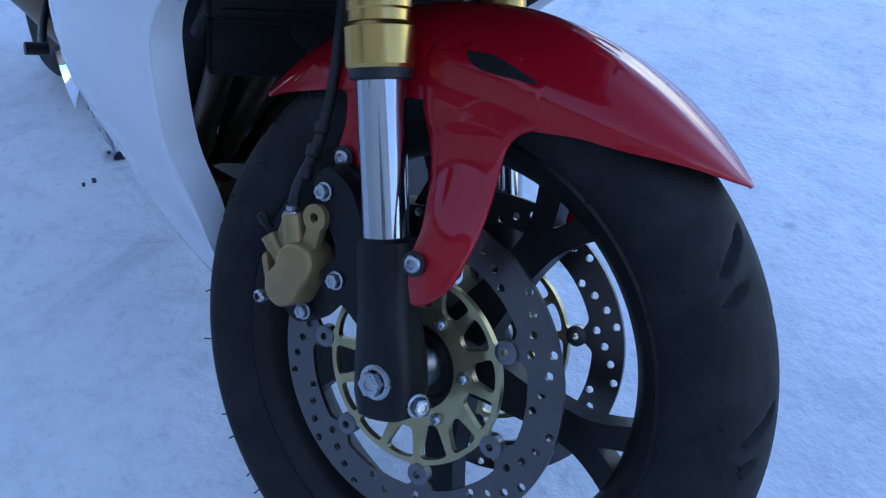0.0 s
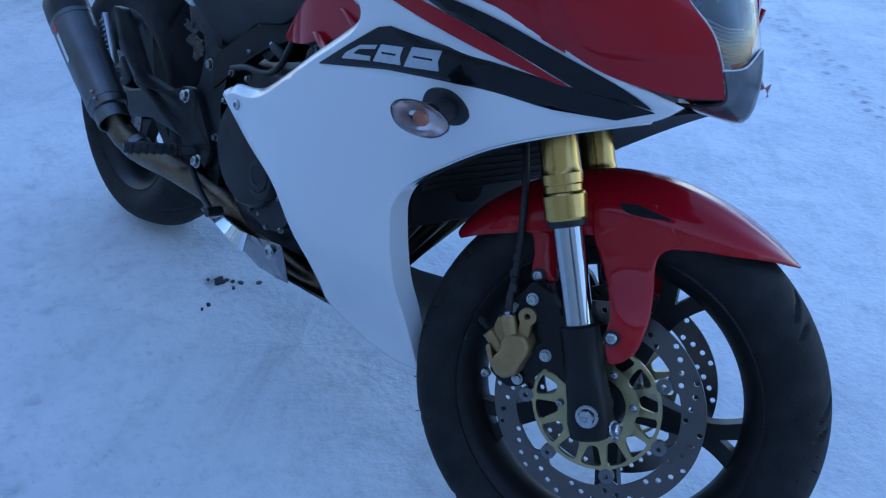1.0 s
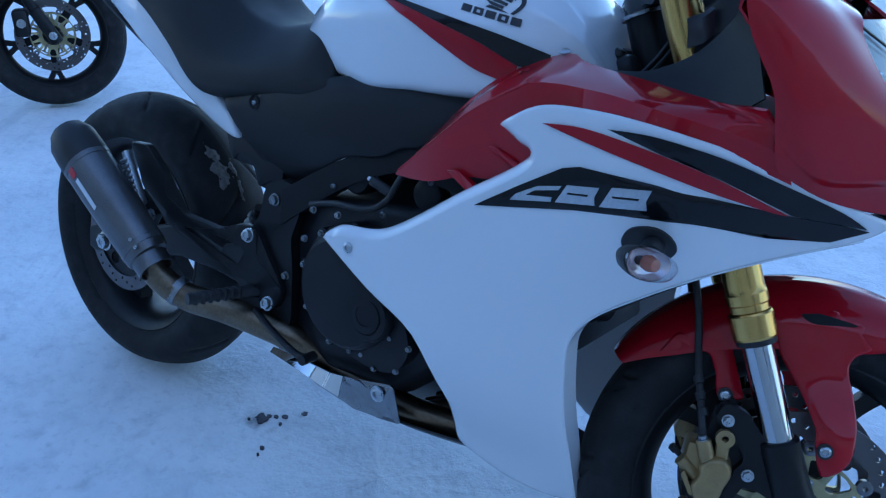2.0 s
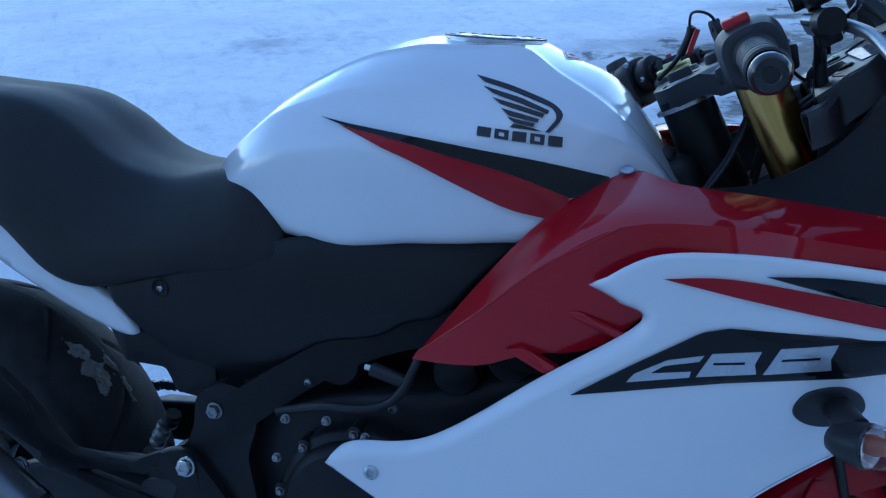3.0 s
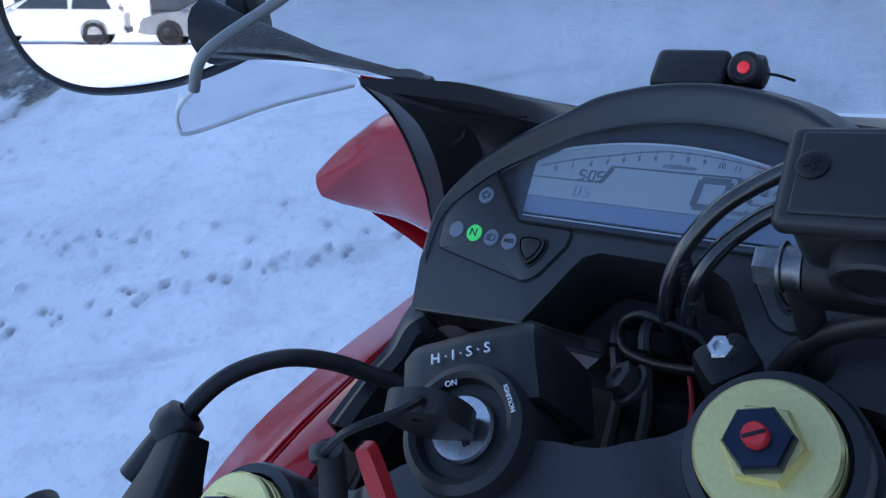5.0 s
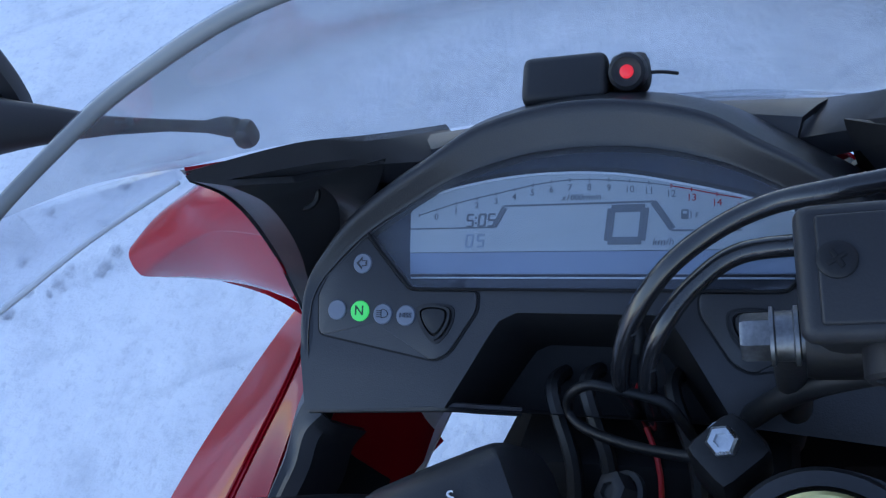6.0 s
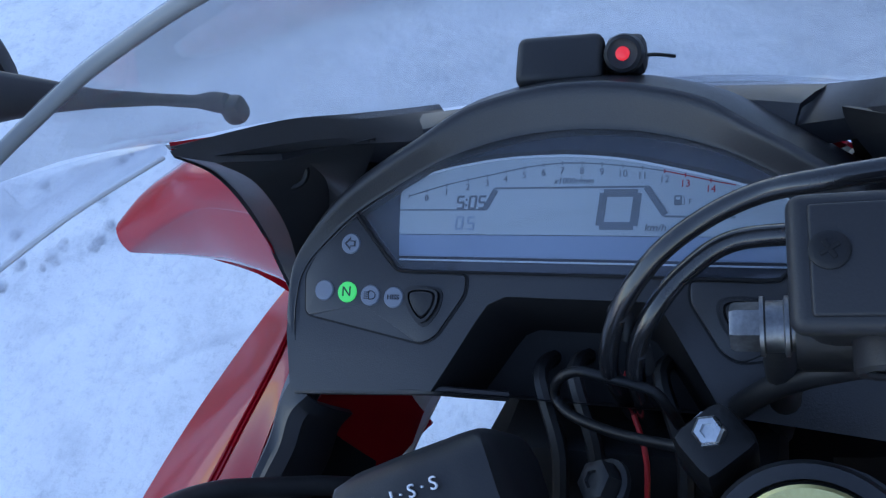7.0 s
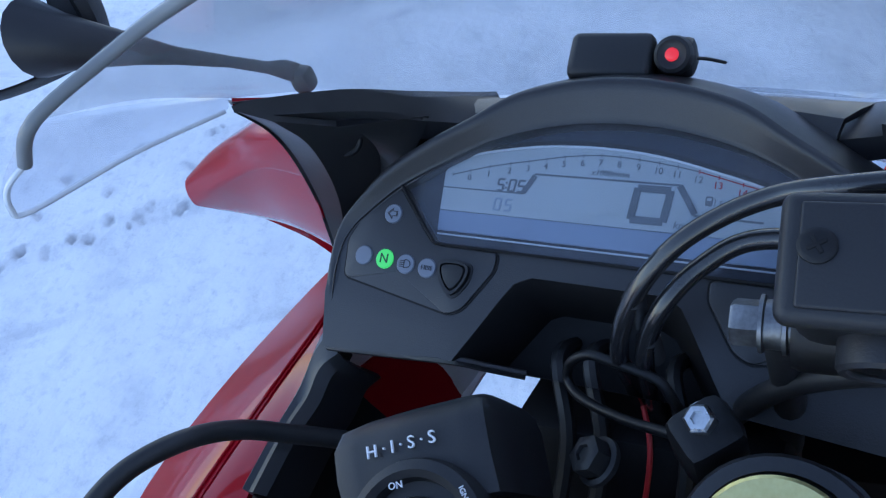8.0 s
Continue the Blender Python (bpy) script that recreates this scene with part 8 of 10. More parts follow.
for S in (Matrix(), MIR):
    bm = bmesh.new()
    nr_ = nose_rows()
    if S is MIR:
        nr_ = [[far_pt(i, k, p) for k, p in enumerate(r)] for i, r in enumerate(nr_)]
        for i, q in enumerate(((0.53, 0.139, 1.077), (0.572, 0.165, 1.0295), (0.589, 0.216, 1.003), (0.5925, 0.259, 0.974), (0.6, 0.256, 0.942))):
            nr_[i][0] = q
        nr_[0] = [(x, y, z - 0.003 * (k > 0)) for k, (x, y, z) in enumerate(nr_[0])]
        nr_[2][1], nr_[3][1] = (0.612, 0.216, 0.988), (0.63, 0.238, 0.956)
    else:
        nr_[0] = [(x + 0.002 * k, y, z - 0.0045 * k) for k, (x, y, z) in enumerate(nr_[0])]
    fold = [(0.638, 0.23, 0.835), (0.686, 0.19, 0.797), (0.746, 0.137, 0.803), (0.7862, 0.0885, 0.812)]
    if S is MIR:
        fold = [far_pt(6, k, p) for k, p in enumerate(fold)]
    mixr = lambda a, b, t: [tuple(u + (v - u) * t for u, v in zip(p, q)) for p, q in zip(a, b)]
    nr_ = nr_[:6] + [mixr(nr_[5], fold, 0.85), fold, mixr(fold, nr_[6], 0.3)] + nr_[6:]
    sheet(bm, [[(x, -y, z) for x, y, z in r] for r in nr_], 0.004, 6, 4)
    part("nose_cowl", bm, RED, bike, "glossy red nose cowl panel", S, 60)

# headlamp: clear lens over dark reflectors, a smoky chin below it
lampb = [r[-1] for r in nose_rows()[1:-1]]
mid_line = [(0.684, 0.0, 0.972), (0.7, 0.0, 0.955), (0.733, 0.0, 0.911), (0.758, 0.0, 0.871), (0.776, 0.0, 0.843), (0.788, 0.0, 0.82)]
q_line = [tuple(0.5 * (a + b) + c for a, b, c in zip(p, m, (0.005, 0, 0.001))) for p, m in zip(lampb, mid_line)]
q_line[-1] = (q_line[-1][0] + 0.002, q_line[-1][1], q_line[-1][2] - 0.009)
bm = bmesh.new()
lamp_f = [far_pt(i + 1, 3, p) for i, p in enumerate(lampb)]
q_f = [tuple(0.5 * (a + b) + c for a, b, c in zip(p, m, (0.004, 0, 0.001))) for p, m in zip(lamp_f, mid_line)]
rows_ = [[(x, -y, z) for x, y, z in lampb], [(x, -y, z) for x, y, z in q_line], mid_line, q_f, lamp_f]
sheet(bm, rows_, 0.003, 4, 5)
hl = part("headlamp_lens", bm, CLEAR, bike, "clear twin headlamp lens")
hl.visible_shadow = False
REFL = mat("lamp_reflector", (0.1, 0.098, 0.09), 0.35, 0.2, wear=0.8, wear_scale=22, wear_color=(0.03, 0.03, 0.03))
bm = bmesh.new()
rows_b = [[(x - 0.02, y * 0.95, z - 0.004) for x, y, z in r] for r in rows_]
rows_b[1] = [(x - 0.06, y, z) for x, y, z in rows_b[1]]
rows_b[3] = [(x - 0.06, y, z) for x, y, z in rows_b[3]]
sheet(bm, rows_b, 0.003, 4, 4)
part("reflector", bm, REFL, hl, "dark headlamp housing")
for s, dx in ((-1, 0.0), (0.35, -0.032)):
    # bright facets of the main beam's reflector, and its ribbed lower tray
    for quad in ([(0.737, 0.086, 0.884), (0.75, 0.077, 0.893), (0.751, 0.077, 0.872), (0.749, 0.086, 0.844)],
                 [(0.752, 0.06, 0.889), (0.756, 0.057, 0.882), (0.757, 0.059, 0.862), (0.753, 0.063, 0.866)],
                 [(0.7, 0.11, 0.915), (0.714, 0.1, 0.912), (0.709, 0.112, 0.905)]):
        bm = bmesh.new()
        n_ = Vector((-0.004, -0.003 * s, 0))
        a_ = [bm.verts.new((x - 0.006 + dx, y * s, z)) for x, y, z in quad]
        b_ = [bm.verts.new(v.co + n_) for v in a_]
        bm.faces.new(a_)
        bm.faces.new(b_)
        for k in range(len(a_)):
            bm.faces.new((a_[k - 1], a_[k], b_[k], b_[k - 1]))
        part("reflector_facet", bm, CHROME, hl, "bright reflector facet")
    for k in range(9):
        bm = bmesh.new()
        tube(bm, [(0.745 + dx + 0.003 * k, 0.085 * s, 0.845 - 0.005 * k), (0.766 + dx + 0.0028 * k, 0.055 * s, 0.836 - 0.004 * k), (0.77 + dx + 0.0022 * k, 0.02 * s, 0.836 - 0.003 * k)], 0.0022, 6, 4)
        part("reflector_rib", bm, REFL, hl)
    bm = bmesh.new()
    lathe(bm, [(0.0, 0.0), (0.016, 0.003), (0.022, 0.01), (0.02, 0.011), (0.0, 0.006)], aim((0.672 + dx, 0.09 * s, 0.905), (0.9, 0.25 * s, -0.1)), 28)
    part("bulb_bowl", bm, CHROME, hl)
    # silver edge between lens and cowl
    if s < 0:
        bm = bmesh.new()
        tube(bm, [(x + 0.002, (y - 0.001) * s, z) for x, y, z in lampb] + [(0.794, -0.057, 0.765)], 0.0013, 6, 6)
        part("lens_edge", bm, SILVER_DECAL, hl, "silver lens edge")
# dark seam across the top of the lens
bm = bmesh.new()
half_ = [tuple(a + (b - a) * 0.5 for a, b in zip(lampb[0], lampb[1]))] + [tuple(a + (b - a) * 0.55 for a, b in zip(q_line[1], q_line[2]))]
half_ = [(x + 0.002, y, z + 0.002) for x, y, z in half_]
tube(bm, [(x, -y, z) for x, y, z in half_] + [(0.732, 0.0, 0.9145)] + [(x - 0.004, y, z) for x, y, z in reversed(half_)], 0.0016, 6, 6)
part("lens_seam", bm, PLASTIC, hl, "dark seam across the lens")
CHIN = mat("smoky_chin", (0.06, 0.066, 0.075), 0.14, 0.0, 0.6, grain=0.2, wear=0.6, wear_scale=25, wear_color=(0.13, 0.14, 0.155), rough_var=0.06)
crease_c = [lampb[-1], q_line[-1], mid_line[-1]]
lowc = [(0.7935, 0.058, 0.763), (0.801, 0.032, 0.768), (0.799, 0.0, 0.774)]
tip_c = [(0.77, 0.062, 0.75), (0.789, 0.032, 0.742), (0.793, 0.0, 0.736)]
in_c = [(0.735, 0.06, 0.742), (0.745, 0.035, 0.737), (0.753, 0.0, 0.735)]
fullc = lambda c: [(x, -y, z) for x, y, z in c] + [(x - 0.026, y * 0.32, z) for x, y, z in reversed(c[:-1])]
bm = bmesh.new()
sheet(bm, [fullc(crease_c), fullc(lowc), fullc(tip_c), fullc(in_c)], 0.004, 4, 4)
part("chin", bm, CHIN, hl, "smoky grey chin under the lamp")
bm = bmesh.new()
tube(bm, fullc([(x + 0.0015, y + 0.001, z) for x, y, z in crease_c]), 0.0016, 6, 6)
part("lens_edge", bm, CLEAR_EDGE, hl, "pale moulded lens edge")
# floor of the nose, under the red panels
bm = bmesh.new()
edge_ = [(0.64, 0.2, 0.795), (0.69, 0.152, 0.768), (0.75, 0.098, 0.757), (0.79, 0.055, 0.762)]
sheet(bm, [[(x, -y, z) for x, y, z in edge_], [(0.66, 0.0, 0.79), (0.7, 0.0, 0.77), (0.75, 0.0, 0.757), (0.785, 0.0, 0.76)], [(x - 0.02 * k, y * (1 - 0.16 * k), z) for k, (x, y, z) in enumerate(edge_)]], 0.003, 4, 4)
part("nose_floor", bm, PLASTIC, bike, "black nose floor")
# under-nose plate, closing the nose from below
bm = bmesh.new()
sheet(bm, [[(0.42, -0.19, 0.52), (0.55, -0.18, 0.62), (0.66, -0.13, 0.69), (0.75, -0.05, 0.735)], [(0.45, -0.1, 0.6), (0.56, -0.09, 0.66), (0.67, -0.06, 0.71), (0.755, -0.02, 0.735)], [(0.46, 0.0, 0.62), (0.57, 0.0, 0.67), (0.68, 0.0, 0.715), (0.757, 0.0, 0.736)], [(0.45, 0.1, 0.6), (0.56, 0.09, 0.66), (0.67, 0.06, 0.71), (0.755, 0.02, 0.735)], [(0.42, 0.19, 0.52), (0.55, 0.18, 0.62), (0.66, 0.13, 0.69), (0.75, 0.05, 0.735)]], 0.003, 4, 3)
part("nose_underside", bm, DARK, bike, "black nose underside")

# screen
base_c = [(0.531, 0.1395, 1.081), (0.57, 0.119, 1.056), (0.6, 0.101, 1.029), (0.632, 0.07, 1.006), (0.648, 0.0, 0.998)]
mid_c = [(0.49, 0.135, 1.112), (0.538, 0.117, 1.102), (0.575, 0.088, 1.091), (0.6, 0.048, 1.084), (0.61, 0.0, 1.082)]
top_c = [(0.452, 0.134, 1.133), (0.478, 0.116, 1.14), (0.492, 0.095, 1.147), (0.499, 0.05, 1.16), (0.5, 0.0, 1.165)]
full = lambda c: c + [(x, -y, z) for x, y, z in reversed(c[:-1])]
bm = bmesh.new()
sheet(bm, [full(base_c), full(mid_c), full(top_c)], 0.003, 6, 6)
screen = part("windscreen", bm, SCREEN, bike, "smoke-tinted dusty windscreen", None, 80)
screen.visible_shadow = False
bm = bmesh.new()
tube(bm, full([(0.447, 0.146, 1.119)] + top_c), 0.0024, 10, 6)
part("screen_edge", bm, SCREEN_EDGE, screen, "thick rolled screen edge")
for s in (-1, 1):
    bm = bmesh.new()
    sheet(bm, [[(0.531, 0.1395 * s, 1.081), (0.49, 0.137 * s, 1.108), (0.452, 0.136 * s, 1.131)], [(0.53, 0.1415 * s, 1.077), (0.487, 0.148 * s, 1.095), (0.441, 0.156 * s, 1.112)], [(0.528, 0.1425 * s, 1.0765), (0.486, 0.15 * s, 1.09), (0.44, 0.1575 * s, 1.101)]], 0.0025, 5, 4)
    w_ = part("screen_flap", bm, CLEAR, screen, "clear side flap of the screen", None, 80)
    w_.visible_shadow = False
    bm = bmesh.new()
    tube(bm, [(0.528, 0.1425 * s, 1.0765), (0.486, 0.15 * s, 1.09), (0.444, 0.157 * s, 1.1), (0.439, 0.157 * s, 1.106), (0.441, 0.153 * s, 1.114), (0.447, 0.146 * s, 1.119)], 0.0011, 8, 6)
    part("flap_edge", bm, CLEAR_EDGE, screen, "bright flap edge")

# mirrors
for s in (1, -1):
    S = Matrix.Diagonal((1, s, 1, 1))
    bm = bmesh.new()
    loft(bm, [[(x + r * math.cos(t) * 0.9, y, z + r * math.sin(t)) for t in [2 * math.pi * k / 16 for k in range(16)]] for x, y, z, r in ((0.62, 0.183, 1.029, 0.0055), (0.617, 0.187, 1.033, 0.0056), (0.612, 0.193, 1.038, 0.0034), (0.602, 0.205, 1.049, 0.0032), (0.588, 0.223, 1.063, 0.0048), (0.578, 0.236, 1.074, 0.008), (0.568, 0.248, 1.084, 0.0115), (0.562, 0.258, 1.09, 0.0145), (0.56, 0.274, 1.094, 0.02))])
    rbox(bm, 0.012, 0.012, 0.014, pose(0.621, 0.182, 1.024), 0.004)
    arm = part("mirror_arm", bm, PLASTIC, bike, "black mirror arm", S)
    outl_m = crom([(0.272, 1.07), (0.3, 1.058), (0.36, 1.052), (0.43, 1.058), (0.47, 1.078), (0.484, 1.11), (0.476, 1.142), (0.44, 1.158), (0.36, 1.16), (0.3, 1.15), (0.275, 1.125), (0.268, 1.095)], 5, True)
    cy, cz = 0.376, 1.105
    bm = bmesh.new()
    rings = []
    MT = Matrix.Translation((0.556, cy - 0.03, cz + 0.006)) @ Matrix.Rotation(radians(20), 4, "Z") @ Matrix.Rotation(radians(9.4), 4, "Y") @ Matrix.Diagonal((1, 0.875, 0.96, 1))
    for dx, k in ((-0.002, 0.89), (-0.006, 0.95), (-0.003, 1.0), (0.006, 1.01), (0.02, 0.93), (0.034, 0.7), (0.04, 0.35)):
        rings.append([MT @ Vector((dx, (y - cy) * k, (z - cz) * k)) for y, z in outl_m])
    loft(bm, rings, True, True)
    part("mirror_housing", bm, PLASTIC, arm, "", S)
    bm = bmesh.new()
    plate(bm, [[((y - cy) * 0.915, (z - cz) * 0.885) for y, z in outl_m]], -0.0005, 0.0005, MT @ Matrix.Translation((-0.0035, 0, 0)) @ Matrix(((0, 0, 1, 0), (1, 0, 0, 0), (0, 1, 0, 0), (0, 0, 0, 1))))
    part("mirror_glass", bm, MIRROR, arm, "mirror glass", S)


# dark box added to keep the gap under the instruments dark, and the loom
bm = bmesh.new()
rbox(bm, 0.07, 0.115, 0.07, pose(0.512, -0.018, 0.895, 0, 20, 0), 0.01)
fillbox = part("dark_fill_box", bm, DARK, bike, "dark box added behind the headlamp to fill the gap")
for k_, (c_, mt_) in enumerate((((0.015, 0.02), GRIP), ((0.0, 0.03), GRIP), ((-0.02, 0.01), RED_PLASTIC), ((-0.035, 0.025), GRIP))):
    bm = bmesh.new()
    tube(bm, [(0.545, c_[0], 0.93), (0.52, c_[0] + 0.006, 0.945 + c_[1] * 0.3), (0.49, c_[0] - 0.004, 0.935), (0.46, c_[0], 0.9), (0.45, c_[0] + 0.01, 0.85)], 0.0012 if mt_ is RED_PLASTIC else 0.0035, 8, 6)
    part("wire", bm, mt_, fillbox)


# ---- engine, frame, rear end (bike space) ----
bm = bmesh.new()
rings = []
for x, z0, z1, w in ((-0.2, 0.33, 0.52, 0.1), (-0.17, 0.27, 0.56, 0.125), (-0.05, 0.23, 0.58, 0.14), (0.1, 0.25, 0.6, 0.145), (0.2, 0.34, 0.64, 0.145), (0.28, 0.42, 0.66, 0.14), (0.33, 0.48, 0.66, 0.13), (0.36, 0.53, 0.64, 0.11)):
    rings.append([(x, y, z) for y, z in rounded([(-w, z0 + 0.04), (-w, z1), (w, z1), (w, z0 + 0.04), (w * 0.6, z0), (-w * 0.6, z0)], 0.03, 4)])
loft(bm, rings)
engine = part("engine_block", bm, ENGINE, bike, "black cast engine block")
CL = Matrix.Translation((0.02, 0, 0.44)) @ WH
bm = bmesh.new()
lathe(bm, [(0.112, 0.12), (0.112, 0.163), (0.108, 0.17), (0.1, 0.174), (0.098, 0.186), (0.09, 0.194), (0.06, 0.197), (0.0, 0.198)], CL, 56)
clutch = part("clutch_cover", bm, ENGINE, engine, "round black clutch cover")
for k in range(9):
    a = radians(40 * k + 12)
    bm = bmesh.new()
    at = (0.02 + 0.108 * math.cos(a), -0.166, 0.44 + 0.108 * math.sin(a))
    lathe(bm, [(0.009, -0.02), (0.0095, 0.006), (0.007, 0.008), (0.0, 0.008)], aim(at, (0, -1, 0)), 16)
    part("bolt_boss", bm, ENGINE, clutch)
    bm = bmesh.new()
    bolt(bm, (at[0], at[1] - 0.008, at[2]), (0, -1, 0), 0.0045, 0.006)
    part("cover_bolt", bm, OLD_STEEL, clutch)
bm = bmesh.new()
plate(bm, [crom([(0.02, 0.5), (0.075, 0.49), (0.13, 0.44), (0.155, 0.38), (0.13, 0.335), (0.08, 0.325), (0.03, 0.335), (0.0, 0.36)], 5, True)], 0.13, 0.178, WH)
bmesh.ops.bevel(bm, geom=[e for e in bm.edges if e.is_manifold and e.calc_face_angle(0) > 1.0], offset=0.008, segments=3, affect="EDGES")
pulse = part("timing_cover", bm, ENGINE, engine, "black timing cover with a round cap")
bm = bmesh.new()
lathe(bm, [(0.046, 0.17), (0.046, 0.19), (0.042, 0.196), (0.033, 0.197), (0.031, 0.194), (0.029, 0.197), (0.018, 0.198), (0.016, 0.194), (0.0, 0.194)], Matrix.Translation((0.075, 0, 0.42)) @ WH, 44)
part("timing_cap", bm, ENGINE, pulse)
for x, z in ((0.155, 0.385), (0.135, 0.338), (0.09, 0.326), (0.035, 0.338), (0.135, 0.45)):
    bm = bmesh.new()
    bolt(bm, (x, -0.176, z), (0, -1, 0), 0.0045, 0.006)
    part("cover_bolt", bm, OLD_STEEL, pulse)
for x, z in ((-0.02, 0.56), (-0.075, 0.555), (0.03, 0.545), (-0.09, 0.5)):
    bm = bmesh.new()
    bolt(bm, (x, -0.172, z), (0, -1, 0.2), 0.0048, 0.007)
    part("cover_bolt", bm, OLD_STEEL, engine)
# starter motor, throttle bodies, hoses seen over the engine
bm = bmesh.new()
lathe(bm, [(0.0, 0.06), (0.03, 0.06), (0.034, 0.07), (0.034, 0.135), (0.03, 0.142), (0.0, 0.143)], Matrix.Translation((-0.02, 0, 0.625)) @ WH, 32)
part("starter_motor", bm, ENGINE, engine, "black starter motor")
bm = bmesh.new()
tube(bm, [(0.105, -0.17, 0.668), (0.092, -0.172, 0.64), (0.078, -0.174, 0.612), (0.055, -0.176, 0.592), (0.02, -0.176, 0.583), (-0.03, -0.172, 0.578), (-0.09, -0.165, 0.56)], 0.0055, 10)
part("breather_hose", bm, GRIP, engine, "black rubber hose")
for x, z in ((0.135, 0.63), (0.2, 0.655)):
    bm = bmesh.new()
    lathe(bm, [(0.0, 0.1), (0.03, 0.1), (0.03, 0.135), (0.026, 0.14), (0.026, 0.15), (0.022, 0.153), (0.0, 0.153)], Matrix.Translation((x, 0, z)) @ WH, 28)
    part("throttle_body", bm, ENGINE, engine)
for x, z, r_ in ((0.145, 0.655, 0.006), (0.06, 0.58, 0.006), (-0.05, 0.6, 0.005)):
    bm = bmesh.new()
    bolt(bm, (x, -0.156, z), (0, -1, 0), r_, 0.005, "button")
    part("cover_bolt", bm, OLD_STEEL, engine)
bm = bmesh.new()
lathe(bm, [(0.0, 0.0), (0.0085, 0.0), (0.0085, 0.04), (0.006, 0.044), (0.0, 0.044)], aim((0.038, -0.165, 0.632), (0.95, -0.1, -0.22)), 18)
part("sensor", bm, PLASTIC, engine)
bm = bmesh.new()
lathe(bm, [(0.0, 0.0), (0.0034, 0.0), (0.0034, 0.008), (0.0, 0.008)], aim((0.037, -0.165, 0.6325), (-1, -0.1, 0.2)), 12)
part("sensor_pin", bm, LABEL_WHITE, engine, "white connector pin")
bm = bmesh.new()
sheet(bm, [[(-0.17, -0.125, 0.565), (-0.02, -0.12, 0.66), (0.1, -0.115, 0.7), (0.25, -0.115, 0.74), (0.38, -0.11, 0.8)], [(-0.17, -0.125, 0.5), (-0.02, -0.12, 0.61), (0.1, -0.115, 0.66), (0.25, -0.115, 0.69), (0.38, -0.11, 0.72)]], 0.03, 4, 3)
part("frame_spar", bm, DARK, bike, "black frame spar")
bm = bmesh.new()
sheet(bm, [[(-0.12, 0.12, 0.59), (0.1, 0.125, 0.7), (0.38, 0.1, 0.8)], [(-0.12, 0.12, 0.53), (0.1, 0.125, 0.63), (0.38, 0.1, 0.72)]], 0.03, 6, 3)
part("frame_spar", bm, DARK, bike, "black frame spar")
bm = bmesh.new()
rbox(bm, 0.26, 0.24, 0.1, pose(0.16, 0, 0.735), 0.03, 3)
part("airbox", bm, DARK, bike, "black airbox under the tank")
bm = bmesh.new()
rbox(bm, 0.12, 0.1, 0.16, pose(0.36, 0, 0.79, 0, -25, 0), 0.02, 3)
part("steering_head", bm, BLACK_METAL, bike, "black steering head")
bm = bmesh.new()
rbox(bm, 0.03, 0.035, 0.02, pose(0.352, -0.02, 0.862, 0, 20, 0), 0.004)
tank_mount = part("tank_bracket", bm, ALU, bike, "bare tank bracket")
for y in (-0.03, -0.006):
    bm = bmesh.new()
    lathe(bm, [(0.0, 0.0), (0.011, 0.0), (0.0115, 0.006), (0.009, 0.009), (0.0075, 0.014), (0.0, 0.0145)], pose(0.352, y, 0.872, 0, 15, 0), 20)
    part("rubber_mount", bm, GRIP, tank_mount, "black rubber mount")
for k, (y0, r_) in enumerate(((-0.055, 0.003), (-0.062, 0.003), (-0.03, 0.004))):
    bm = bmesh.new()
    tube(bm, [(0.44, y0 + 0.02, 0.93), (0.42, y0, 0.88), (0.39, y0 - 0.02, 0.83), (0.37, y0 - 0.03, 0.76)], r_, 8)
    part("cable", bm, GRIP, bike, "thin black cable")
# radiator with headers in front of the engine
bm = bmesh.new()
rbox(bm, 0.03, 0.3, 0.17, pose(0.4, 0, 0.6, 0, -12, 0), 0.006)
rad = part("radiator", bm, DARK, bike, "black radiator core")
for k in range(16):
    bm = bmesh.new()
    rbox(bm, 0.004, 0.28, 0.0025, pose(0.417 - 0.0021 * (k - 8) * 1.0, 0, 0.6 + 0.01 * (k - 8), 0, -12, 0), 0.0004, 1)
    part("radiator_fin", bm, DARK, rad)
# plate added to keep the upper part of the gap below the radiator dark
bm = bmesh.new()
rbox(bm, 0.02, 0.27, 0.1, pose(0.388, 0, 0.497, 0, -12, 0), 0.01)
part("dark_gap_plate", bm, DARK, rad, "dark plate added under the radiator to fill the gap")
HEADER = mat("dark_header_steel", (0.12, 0.085, 0.055), 0.4, 0.9, grain=0.4, grain_scale=200, wear=0.9, wear_scale=14, wear_color=(0.05, 0.035, 0.025), rough_var=0.12)
for y in (-0.105, -0.04, 0.04, 0.105):
    bm = bmesh.new()
    tube(bm, [(0.31, y, 0.53), (0.345, y, 0.52), (0.348, y * 0.92, 0.475), (0.3, y * 0.8, 0.405), (0.235, y * 0.65, 0.32), (0.18, y * 0.5, 0.25), (0.12, y * 0.4 - 0.03, 0.22)], 0.017, 14)
    part("exhaust_header", bm, HEADER, bike, "bronzed exhaust header pipe")
for y in (-0.12, -0.085):
    bm = bmesh.new()
    tube(bm, [(0.39, y, 0.57), (0.37, y + 0.005, 0.52), (0.33, y + 0.01, 0.5), (0.3, y + 0.01, 0.46)], 0.011, 12)
    part("coolant_hose", bm, GRIP, bike, "black coolant hose")
bm = bmesh.new()
lathe(bm, [(0.0, -0.01), (0.02, -0.008), (0.026, 0.005), (0.024, 0.016), (0.0, 0.018)], aim((0.39, -0.02, 0.5), (0.8, -0.3, 0.3)), 24)
part("horn", bm, BLACK_METAL, bike, "round black horn")
